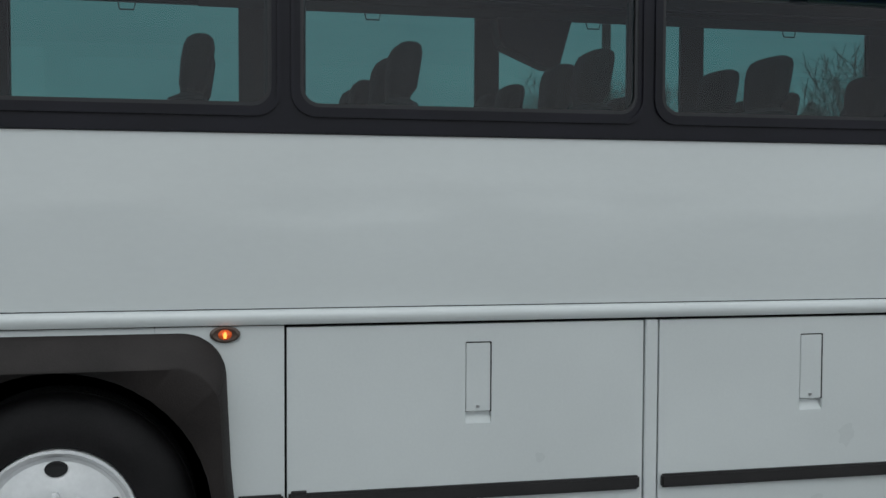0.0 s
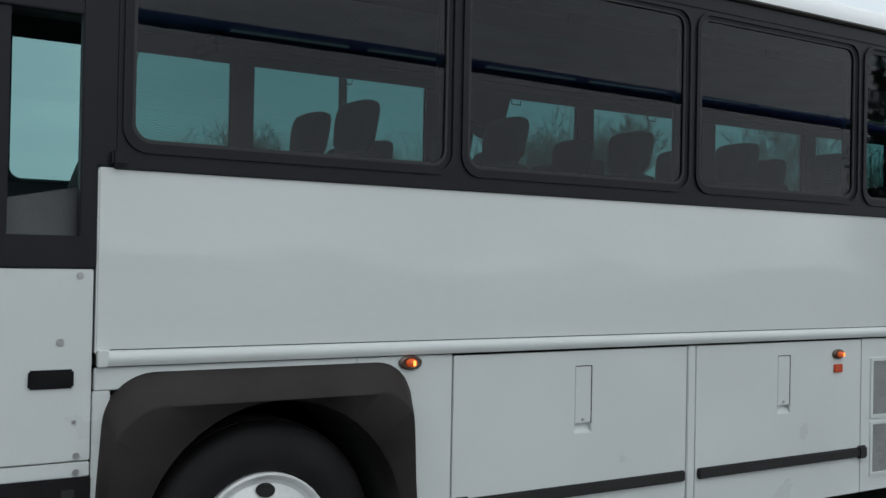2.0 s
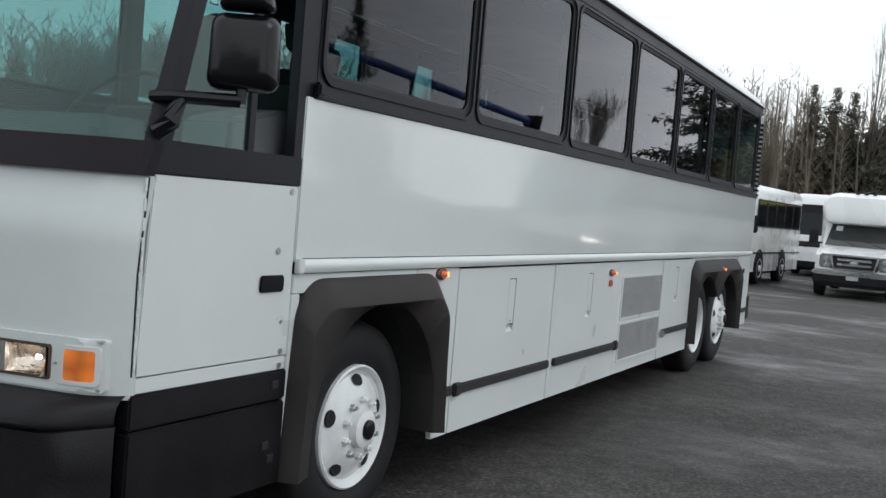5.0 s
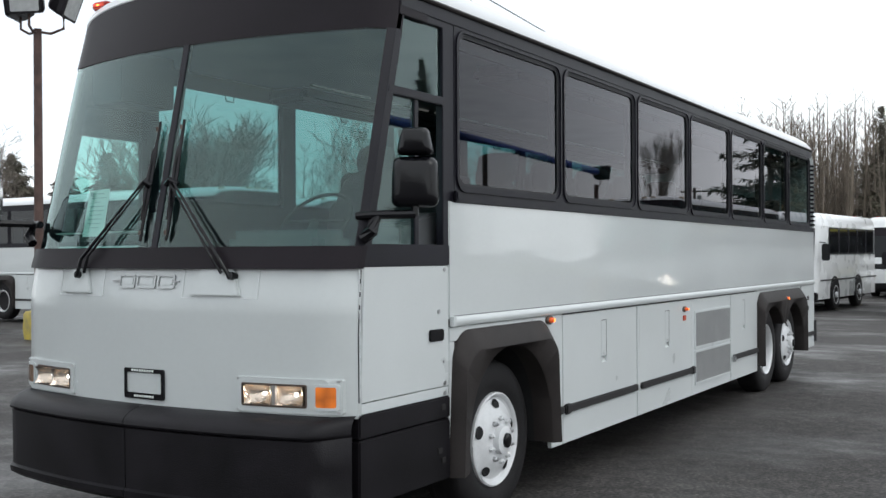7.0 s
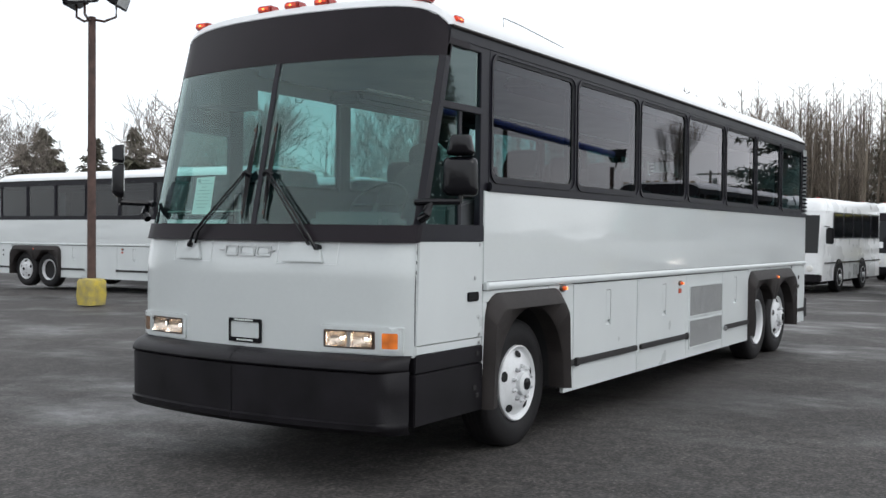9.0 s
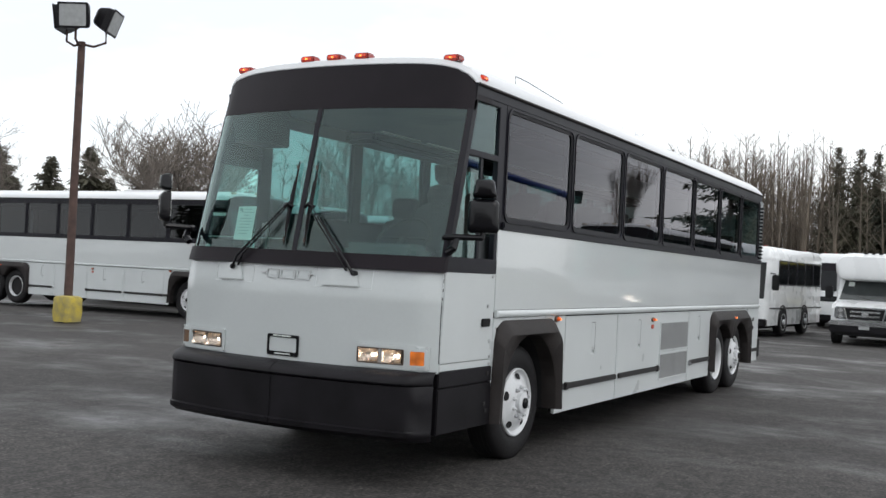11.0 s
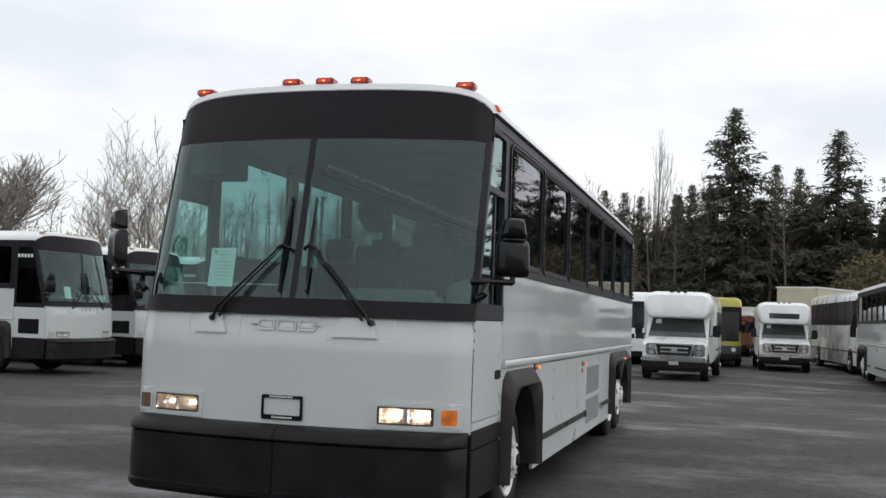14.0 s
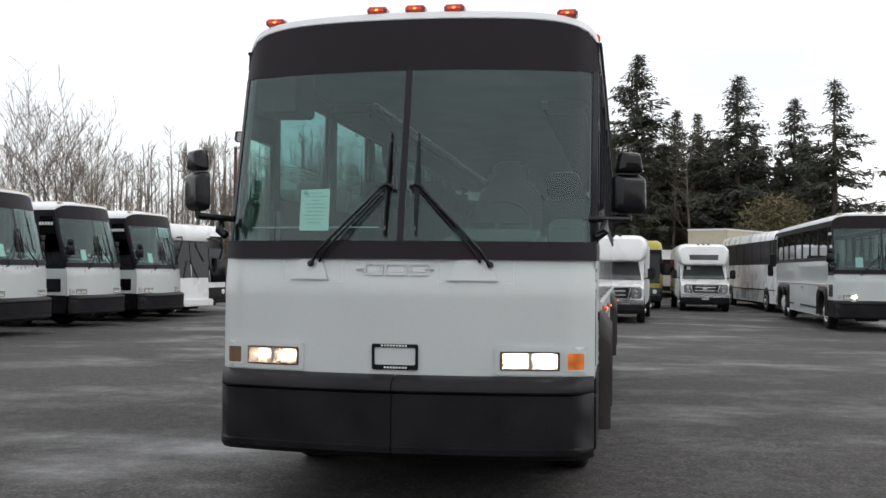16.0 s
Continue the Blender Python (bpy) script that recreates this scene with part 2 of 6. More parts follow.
L_BULB = lamp_mat("lit_bulb", (1.0, 0.90, 0.78), 16.0)
L_HEADDIM = lamp_mat("headlamp_reflector", (0.75, 0.74, 0.70), 0.0)
L_TURN = lamp_mat("lit_amber_lamp", (1.0, 0.25, 0.025), 0.42, 11, 1.4, (0.50, 0.13, 0.025), 0.0, 1.1)
M_BADGE = mat("silvered_badge_moulding", (0.46, 0.475, 0.475), 0.3, 0.35, 0.06, 10, 0.02, 80)
M_BEZEL = mat("tarnished_bezel", (0.12, 0.09, 0.075), 0.35, 0.6, 0.1, 12, 0.05, 100)
# vehicle white, raised so the colour carries extra light from the open sky
M_VEHICLE = mat("white_vehicle_paint_skylit", (0.80, 0.81, 0.81), 0.28, 0, 0.04, 1.2, 0.02, 60, 0.5)
M_VGLASS = mat("dark_vehicle_glass", (0.035, 0.042, 0.042), 0.06, 0, 0.2, 1.5, 0.0, 60, 0.0, rvar=0.02, spec=0.8)
M_LAMPGLASS = mat("clear_lamp_glass", (0.34, 0.35, 0.36), 0.12, 0.7, 0.3, 14, 0.1, 50)
L_LENS = lamp_mat("glowing_marker_lens", (1.0, 0.15, 0.02), 0.3, 60, 0.8, (0.6, 0.09, 0.02))
M_FADED = mat("faded_marker_lens", (0.62, 0.50, 0.36), 0.3, 0, 0.1, 12, 0.1, 200, 0.4)
L_AMBER = lamp_mat("lit_marker_lamp", (1.0, 0.28, 0.05), 3.0)
L_RED = lamp_mat("lit_red_marker", (1.0, 0.10, 0.03), 0.42, 40, 0.8, (0.5, 0.04, 0.02))
# faint emission imitates sky reflected on the aisle strips
L_CEIL = lamp_mat("aisle_strip_sky_gleam", (0.8, 0.8, 0.75), 0.07, 45, 0.6, (0.2, 0.2, 0.2))


def asphalt():
    m = bpy.data.materials.new("worn_damp_asphalt")
    m.use_nodes = True
    n, l = m.node_tree.nodes, m.node_tree.links
    b = n["Principled BSDF"]
    tc = n.new("ShaderNodeTexCoord")

    def noise_node(scale, detail, sc=(1, 1, 1), rough=0.5, shift=(0, 0, 0)):
        mp = n.new("ShaderNodeMapping")
        mp.inputs["Location"].default_value = shift
        mp.inputs["Scale"].default_value = sc
        no = n.new("ShaderNodeTexNoise")
        no.inputs["Scale"].default_value = scale
        no.inputs["Detail"].default_value = detail
        no.inputs["Roughness"].default_value = rough
        l.new(tc.outputs["Object"], mp.inputs["Vector"])
        l.new(mp.outputs["Vector"], no.inputs["Vector"])
        return no
    broad = noise_node(0.16, 6, (1.6, 0.7, 1), 0.5, (2.0, 6.0, 0))
    grain = noise_node(32, 4)
    vo = n.new("ShaderNodeTexVoronoi")
    vo.inputs["Scale"].default_value = 17
    l.new(tc.outputs["Object"], vo.inputs["Vector"])
    r1 = n.new("ShaderNodeValToRGB")
    r1.color_ramp.elements[0].position = 0.3
    r1.color_ramp.elements[0].color = (0.0262, 0.0235, 0.0228, 1)
    r1.color_ramp.elements[1].position = 0.7
    r1.color_ramp.elements[1].color = (0.053, 0.0485, 0.0465, 1)
    l.new(broad.outputs["Fac"], r1.inputs["Fac"])
    r2 = n.new("ShaderNodeValToRGB")
    r2.color_ramp.elements[0].position = 0.40
    r2.color_ramp.elements[0].color = (0.42, 0.42, 0.42, 1)
    r2.color_ramp.elements[1].position = 0.64
    r2.color_ramp.elements[1].color = (1.75, 1.72, 1.68, 1)
    l.new(grain.outputs["Fac"], r2.inputs["Fac"])
    mid = noise_node(7, 8, (1, 1, 1), 0.72)
    r3 = n.new("ShaderNodeValToRGB")
    r3.color_ramp.elements[0].position = 0.40
    r3.color_ramp.elements[0].color = (0.5, 0.5, 0.5, 1)
    r3.color_ramp.elements[1].position = 0.62
    r3.color_ramp.elements[1].color = (1.45, 1.44, 1.42, 1)
    l.new(mid.outputs["Fac"], r3.inputs["Fac"])
    pre = n.new("ShaderNodeMixRGB")
    pre.blend_type = 'MULTIPLY'
    pre.inputs[0].default_value = 1
    l.new(r1.outputs["Color"], pre.inputs[1])
    l.new(r3.outputs["Color"], pre.inputs[2])
    mul = n.new("ShaderNodeMixRGB")
    mul.blend_type = 'MULTIPLY'
    mul.inputs[0].default_value = 1
    l.new(pre.outputs["Color"], mul.inputs[1])
    l.new(r2.outputs["Color"], mul.inputs[2])
    spot = n.new("ShaderNodeValToRGB")
    spot.color_ramp.elements[0].position = 0.0
    spot.color_ramp.elements[0].color = (1, 1, 1, 1)
    spot.color_ramp.elements[1].position = 0.17
    spot.color_ramp.elements[1].color = (0, 0, 0, 1)
    l.new(vo.outputs["Distance"], spot.inputs["Fac"])
    lite = n.new("ShaderNodeMixRGB")
    lite.blend_type = 'ADD'
    lite.inputs[2].default_value = (0.15, 0.145, 0.14, 1)
    l.new(spot.outputs["Color"], lite.inputs[0])
    l.new(mul.outputs["Color"], lite.inputs[1])
    l.new(lite.outputs["Color"], b.inputs["Base Color"])
    damp = noise_node(0.3, 9, (1.2, 0.8, 1), 0.66, (5.3, 2.1, 0))
    rr = n.new("ShaderNodeValToRGB")
    rr.color_ramp.elements[0].position = 0.47
    rr.color_ramp.elements[0].color = (0.82, 0.82, 0.82, 1)
    rr.color_ramp.elements[1].position = 0.66
    rr.color_ramp.elements[1].color = (0.29, 0.29, 0.29, 1)
    l.new(damp.outputs["Fac"], rr.inputs["Fac"])
    l.new(rr.outputs["Color"], b.inputs["Roughness"])
    bp = n.new("ShaderNodeBump")
    l.new(rr.outputs["Color"], bp.inputs["Strength"])
    bp.inputs["Distance"].default_value = 0.006
    l.new(grain.outputs["Fac"], bp.inputs["Height"])
    l.new(bp.outputs["Normal"], b.inputs["Normal"])
    return m


M_ASPHALT = asphalt()


# ---- mesh helpers ----
def part(name, bm, material, parent=None, label="", smooth=False, bevel=0.0, normals=True, sharp=38):
    if normals:
        bmesh.ops.recalc_face_normals(bm, faces=bm.faces)
    if bevel:
        bmesh.ops.bevel(bm, geom=[e for e in bm.edges if len(e.link_faces) == 2 and e.calc_face_angle(0) > 0.6],
                        offset=bevel, segments=2, affect='EDGES', clamp_overlap=True)
    me = bpy.data.meshes.new(name)
    bm.to_mesh(me)
    bm.free()
    me.materials.append(material)
    if smooth:
        for p in me.polygons:
            p.use_smooth = True
        me.set_sharp_from_angle(angle=radians(sharp))
    ob = new(name, me)
    if parent:
        ob.parent = parent
    if label:
        ob["label"] = label
    return ob


def box(bm, x0, x1, y0, y1, z0, z1):
    vs = [bm.verts.new((x, y, z)) for x in (x0, x1) for y in (y0, y1) for z in (z0, z1)]
    for f in ((0, 1, 3, 2), (4, 6, 7, 5), (0, 4, 5, 1), (2, 3, 7, 6), (0, 2, 6, 4), (1, 5, 7, 3)):
        bm.faces.new([vs[i] for i in f])
    return bm


def boxed(*a):
    return box(bmesh.new(), *a)


def prism(bm, pts, place, d0, d1):
    """Closed outline pts (u, v), pushed from depth d0 to d1; place(u, d, v) gives the point."""
    a = [bm.verts.new(place(u, d0, v)) for u, v in pts]
    b = [bm.verts.new(place(u, d1, v)) for u, v in pts]
    bm.faces.new(a)
    bm.faces.new(b[::-1])
    for i in range(len(pts)):
        j = (i + 1) % len(pts)
        bm.faces.new((a[i], b[i], b[j], a[j]))
    return bm


def loops(bm, rings, closed=True, cap=False):
    """Skin over rings of points of the same count."""
    vs = [[bm.verts.new(p) for p in r] for r in rings]
    n = len(rings[0])
    for a, b in zip(vs, vs[1:]):
        for i in range(n if closed else n - 1):
            j = (i + 1) % n
            bm.faces.new((a[i], a[j], b[j], b[i]))
    if cap:
        bm.faces.new(vs[0][::-1])
        bm.faces.new(vs[-1])
    return bm


def rrect(x0, x1, z0, z1, r, n=5):
    pts = []
    for cx, cz, a0 in ((x1 - r, z1 - r, 0), (x0 + r, z1 - r, 90), (x0 + r, z0 + r, 180), (x1 - r, z0 + r, 270)):
        for i in range(n):
            a = radians(a0 + 90 * i / (n - 1))
            pts.append((cx + r * math.cos(a), cz + r * math.sin(a)))
    return pts


def dense(pts, m=8):
    """The same closed outline with every side cut into m pieces."""
    out = []
    for i, p in enumerate(pts):
        q = pts[(i + 1) % len(pts)]
        out.extend((p[0] + (q[0] - p[0]) * j / m, p[1] + (q[1] - p[1]) * j / m) for j in range(m))
    return out


def ring(bm, outer, inner, place, d0, d1):
    """A flat frame between two outlines of the same count."""
    rs = [[place(u, d, v) for u, v in o] for o, d in ((outer, d0), (outer, d1), (inner, d1), (inner, d0), (outer, d0))]
    vs = [[bm.verts.new(p) for p in r] for r in rs[:4]]
    vs.append(vs[0])
    n = len(outer)
    for a, b in zip(vs, vs[1:]):
        for i in range(n):
            j = (i + 1) % n
            bm.faces.new((a[i], a[j], b[j], b[i]))
    return bm


def tube(bm, pts, radii, n=6, cap=True):
    pts = [Vector(p) for p in pts]
    if isinstance(radii, (int, float)):
        radii = [radii] * len(pts)
    rings = []
    for i, p in enumerate(pts):
        d = (pts[min(i + 1, len(pts) - 1)] - pts[max(i - 1, 0)]).normalized()
        u = d.cross(Vector((0, 0, 1)) if abs(d.z) < 0.9 else Vector((1, 0, 0))).normalized()
        w = d.cross(u)
        rings.append([p + radii[i] * (math.cos(2 * math.pi * k / n) * u + math.sin(2 * math.pi * k / n) * w) for k in range(n)])
    return loops(bm, rings, True, cap)


def lathe(bm, profile, n, place):
    """profile: (radius, depth) rows; place(radius * cos, depth, radius * sin)."""
    rings = [[place(r * math.cos(2 * math.pi * k / n), d, r * math.sin(2 * math.pi * k / n)) for k in range(n)] for r, d in profile]
    return loops(bm, rings, True, True)


def lerp(table, x):
    if x <= table[0][0]:
        return table[0][1]
    for (a, va), (b, vb) in zip(table, table[1:]):
        if x <= b:
            return va + (vb - va) * (x - a) / (b - a)
    return table[-1][1]


def resample(pts, n):
    d = [0.0]
    for a, b in zip(pts, pts[1:]):
        d.append(d[-1] + math.hypot(b[0] - a[0], b[1] - a[1]))
    out = []
    for k in range(n):
        s = d[-1] * k / (n - 1)
        out.append((lerp(list(zip(d, [p[0] for p in pts])), s), lerp(list(zip(d, [p[1] for p in pts])), s)))
    return out


def root(name, m, label, category, group=""):
    e = new(name)
    e.empty_display_size = 0.3
    e.matrix_basis = m
    return tagged(e, label, category, group)


# ---- ground ----
def ground_z(x, y):
    """The lot falls away gently behind the coach."""
    s = min(max((math.hypot(x - 4, y - 1) - 8) / 24, 0), 1)
    return -0.24 * s * s * (3 - 2 * s)


def make_ground():
    bm = bmesh.new()
    xs = [-900, -400, -150, -60, -40] + list(range(-30, 70, 3)) + [90, 150, 400, 900]
    ys = [-900, -400, -150, -60] + list(range(-40, 70, 5)) + [90, 150, 400, 900]
    g = [[bm.verts.new((x, y, ground_z(x, y))) for y in ys] for x in xs]
    for i in range(len(xs) - 1):
        for j in range(len(ys) - 1):
            bm.faces.new((g[i][j], g[i + 1][j], g[i + 1][j + 1], g[i][j + 1]))
    return tagged(part("ground", bm, M_ASPHALT), "dark worn asphalt lot with damp patches", "ground", kind="structure")


make_ground()

# ---- the coach ----
W = 2.57
H = W / 2
PILLARS = (1.08, 2.615, 4.12, 5.56, 6.98, 8.36, 9.68, 10.98)
XC = ((0.3, -0.15), (0.88, -0.15), (1.45, -0.155), (1.65, -0.12), (1.76, -0.09), (2.98, 0.175), (3.38, 0.285), (3.6, 0.36))


def vee(y):
    return (y - H) / H


def fx(y, z):
    """The front's plan curve: bowed, with rounded corners."""
    v = min(abs(vee(y)), 1.0)
    bow = 0.17 + 0.05 * min(max((z - 1.6) / 1.4, 0), 1)
    c = max(0.0, (v - 0.90) / 0.10)
    return lerp(XC, z) + bow * v * v + 0.075 * c * c


def sheet(y0, y1, z0, z1, thick, ny=16, nz=4, out=0.0):
    """A piece of the bowed front between two sides and two heights (numbers or functions of y)."""
    lo = z0 if callable(z0) else (lambda y: z0)
    hi = z1 if callable(z1) else (lambda y: z1)
    bm = bmesh.new()
    lay = []
    for off in (-out, thick - out):
        rows = []
        for j in range(nz + 1):
            row = []
            for i in range(ny + 1):
                y = y0 + (y1 - y0) * i / ny
                z = lo(y) + (hi(y) - lo(y)) * j / nz
                row.append(bm.verts.new((fx(y, z) + off, y, z)))
            rows.append(row)
        lay.append(rows)
    a, b = lay
    for j in range(nz):
        for i in range(ny):
            bm.faces.new((a[j][i], a[j][i + 1], a[j + 1][i + 1], a[j + 1][i]))
            bm.faces.new((b[j][i], b[j + 1][i], b[j + 1][i + 1], b[j][i + 1]))
    for i in range(ny):
        bm.faces.new((a[0][i], b[0][i], b[0][i + 1], a[0][i + 1]))
        bm.faces.new((a[nz][i], a[nz][i + 1], b[nz][i + 1], b[nz][i]))
    for j in range(nz):
        bm.faces.new((a[j][0], a[j + 1][0], b[j + 1][0], b[j][0]))
        bm.faces.new((a[j][ny], b[j][ny], b[j + 1][ny], a[j + 1][ny]))
    return bm


def pierced_mask():
    """The white front panel, open where the headlamp bowls sit."""
    holes = ((0.232, 0.597), (W - 0.597, W - 0.232))
    hz = (0.934, 1.038)
    ys = sorted([W * i / 28 for i in range(29) if all(abs(W * i / 28 - e) > 0.012 for h in holes for e in h)] + [e for h in holes for e in h])
    zs = sorted([0.87 + 0.78 * j / 12 for j in range(13) if all(abs(0.87 + 0.78 * j / 12 - e) > 0.008 for e in hz)] + list(hz))
    bm = bmesh.new()
    fr, bk = [[[bm.verts.new((fx(y, z) + o, y, z)) for z in zs] for y in ys] for o in (0.0, 0.03)]

    def solid(i, j):
        if not (0 <= i < len(ys) - 1 and 0 <= j < len(zs) - 1):
            return False
        ym, zm = (ys[i] + ys[i + 1]) / 2, (zs[j] + zs[j + 1]) / 2
        return not (hz[0] < zm < hz[1] and any(a < ym < b for a, b in holes))
    for i in range(len(ys) - 1):
        for j in range(len(zs) - 1):
            if not solid(i, j):
                continue
            bm.faces.new((fr[i][j], fr[i + 1][j], fr[i + 1][j + 1], fr[i][j + 1]))
            bm.faces.new((bk[i][j], bk[i][j + 1], bk[i + 1][j + 1], bk[i + 1][j]))
            for di, dj, p, q in ((-1, 0, (i, j), (i, j + 1)), (1, 0, (i + 1, j), (i + 1, j + 1)), (0, -1, (i, j), (i + 1, j)), (0, 1, (i, j + 1), (i + 1, j + 1))):
                if not solid(i + di, j + dj):
                    bm.faces.new((fr[p[0]][p[1]], fr[q[0]][q[1]], bk[q[0]][q[1]], bk[p[0]][p[1]]))
    loose = [v for v in bm.verts if not v.link_faces]
    bmesh.ops.delete(bm, geom=loose, context='VERTS')
    return bm


def screen(y0, y1, z0, z1, ny=14, nz=10):
    """One bowed pane of the windscreen."""
    bm = bmesh.new()
    loops(bm, [[(fx(y0 + (y1 - y0) * i / ny, z0 + (z1 - z0) * j / nz), y0 + (y1 - y0) * i / ny, z0 + (z1 - z0) * j / nz) for i in range(ny + 1)] for j in range(nz + 1)], False)
    return bm


def cap_top(y):
    v = min(abs(vee(y)), 1.0)
    return 3.19 + 0.195 * math.sqrt(max(0.0, 1 - v ** 7))


def cap_edge(y):
    return cap_top(y) - 0.05


def roof_z(y):
    v = min(abs(vee(y)), 1.0)
    return 3.18 + 0.29 * max(0.0, 1 - v ** 3.4) ** 0.45


def wheel(parent, cx, cz, side, dish, inset=0.09):
    """One road wheel, its face outward: tyre, rim, hub, hand holes, nuts."""
    s = -1 if side == "left" else 1
    y_face = inset if side == "left" else W - inset

    def pl(u, d, v):
        return (cx + u, y_face + s * d, cz + v)
    bm = bmesh.new()
    section = [(0.30, -0.27), (0.46, -0.28), (0.51, -0.25), (0.52, -0.20), (0.52, -0.06), (0.508, -0.025), (0.49, -0.01), (0.455, 0.004), (0.40, 0.012), (0.35, 0.006), (0.313, -0.010), (0.309, -0.05)]
    loops(bm, [[pl(r * math.cos(2 * math.pi * k / 48), d, r * math.sin(2 * math.pi * k / 48)) for k in range(48)] for r, d in section])
    ty = part("tyre", bm, M_TYRE, parent, smooth=True)
    for gi in range(4):
        bm = bmesh.new()
        d0 = -0.07 - 0.042 * gi
        lathe(bm, [(0.512, d0), (0.5225, d0), (0.5225, d0 - 0.024), (0.512, d0 - 0.024)], 48, pl)
        part("tread_rib", bm, M_TYRE, ty, smooth=True)
    bm = bmesh.new()
    if dish == "deep":
        prof = [(0.31, -0.26), (0.318, -0.05), (0.318, 0.004), (0.308, 0.010), (0.296, 0.0), (0.285, -0.03), (0.272, -0.12), (0.20, -0.15), (0.13, -0.155), (0.12, -0.12), (0.09, -0.11), (0.02, -0.108)]
    else:
        prof = [(0.318, -0.05), (0.318, 0.004), (0.308, 0.012), (0.296, 0.004), (0.287, -0.012), (0.27, -0.018), (0.225, 0.006), (0.185, 0.030), (0.165, 0.034), (0.10, 0.036), (0.095, 0.075), (0.07, 0.085), (0.02, 0.085)]
    lathe(bm, [(r * 0.967, d) for r, d in prof], 40, pl)
    rm = part("rim", bm, M_RIM, parent, "white painted steel disc rim", smooth=True)
    if dish != "deep":
        for k in range(5):
            a = radians(72 * k + 90)
            bm = bmesh.new()
            cu, cv = 0.235 * math.cos(a), 0.235 * math.sin(a)
            rr = [[], [], []]
            for q in range(14):
                b = 2 * math.pi * q / 14
                e1, e2 = 0.044 * math.cos(b), 0.028 * math.sin(b)
                u, v = cu - math.sin(a) * e1 + math.cos(a) * e2, cv + math.cos(a) * e1 + math.sin(a) * e2
                r = math.hypot(u, v)
                dd = lerp(((0.18, 0.031), (0.225, 0.006), (0.27, -0.018)), r)
                rr[0].append(pl(u, dd + 0.004, v))
                rr[1].append(pl(cu + (u - cu) * 0.86, lerp(((0.18, 0.031), (0.225, 0.006), (0.27, -0.018)), math.hypot(cu + (u - cu) * 0.86, cv + (v - cv) * 0.86)) + 0.004, cv + (v - cv) * 0.86))
                rr[2].append(pl(cu + (u - cu) * 0.8, 0.0, cv + (v - cv) * 0.8))
            loops(bm, rr, True, True)
            part("hand_hole", bm, M_DARK, rm, normals=True)
        for k in range(10):
            a = radians(36 * k + 18)
            bm = bmesh.new()
            cu, cv = 0.14 * math.cos(a), 0.14 * math.sin(a)
            lathe(bm, [(0.019, 0.03), (0.019, 0.056), (0.012, 0.060), (0.011, 0.070), (0.004, 0.072)], 6, lambda u, d, v: pl(u + cu, d, v + cv))
            part("wheel_nut", bm, M_RIM if k % 3 else M_STEEL, rm)
        bm = bmesh.new()
        lathe(bm, [(0.05, 0.08), (0.048, 0.098), (0.03, 0.104), (0.004, 0.105)], 16, pl)
        part("hub_cap", bm, M_BLACKGLOSS, rm, "black oil cap", smooth=True)
    return ty


def flare(parent, side, outer, inner, n=150):
    """Rubber wheel-arch flare: sloped upper facet, flat face, deep inner lip."""
    s = -1 if side == "left" else 1
    y0 = 0 if side == "left" else W

    def pl(u, d, v):
        return (u, y0 + s * d, v)
    o, i = resample(outer, n), resample(inner, n)
    xm = (min(p[0] for p in o) + max(p[0] for p in o)) / 2
    top = max(p[1] for p in o)
    def drop(z):
        k = max(0.0, min(1.0, (z - top + 0.34) / 0.30))
        return 0.125 * k * k * (3 - 2 * k)
    mid = [(a[0] + (0.03 if a[0] < xm else -0.03) * min(1, abs(a[0] - xm) / 0.3), a[1] - drop(a[1])) for a in o]
    i2 = [(a[0] + (b[0] - a[0]) * 0.93, a[1] + (b[1] - a[1]) * 0.93) for a, b in zip(o, i)]
    bm = bmesh.new()
    loops(bm, [[pl(u, -0.02, v) for u, v in o], [pl(u, 0.006, v) for u, v in o], [pl(0.90 * a[0] + 0.10 * b[0], 0.022, 0.90 * a[1] + 0.10 * b[1]) for a, b in zip(o, mid)], [pl(0.1 * a[0] + 0.9 * b[0], 0.089, 0.1 * a[1] + 0.9 * b[1]) for a, b in zip(o, mid)], [pl(u, 0.092, v) for u, v in mid],
               [pl(u, 0.052, v) for u, v in i2], [pl(u, 0.038, v) for u, v in i], [pl(u, -0.10, v) for u, v in i]], False)
    f = part("wheel_flare", bm, M_FENDER, parent, "black rubber wheel-arch flare", smooth=True, sharp=31)
    bm = bmesh.new()
    loops(bm, [[pl(u, -0.10, v) for u, v in i], [pl(u, -0.50, v) for u, v in i]], False)
    vs = [bm.verts.new(pl(u, -0.50, v)) for u, v in i]
    bm.faces.new(vs)
    part("wheel_well", bm, M_DARK, parent)
    return f


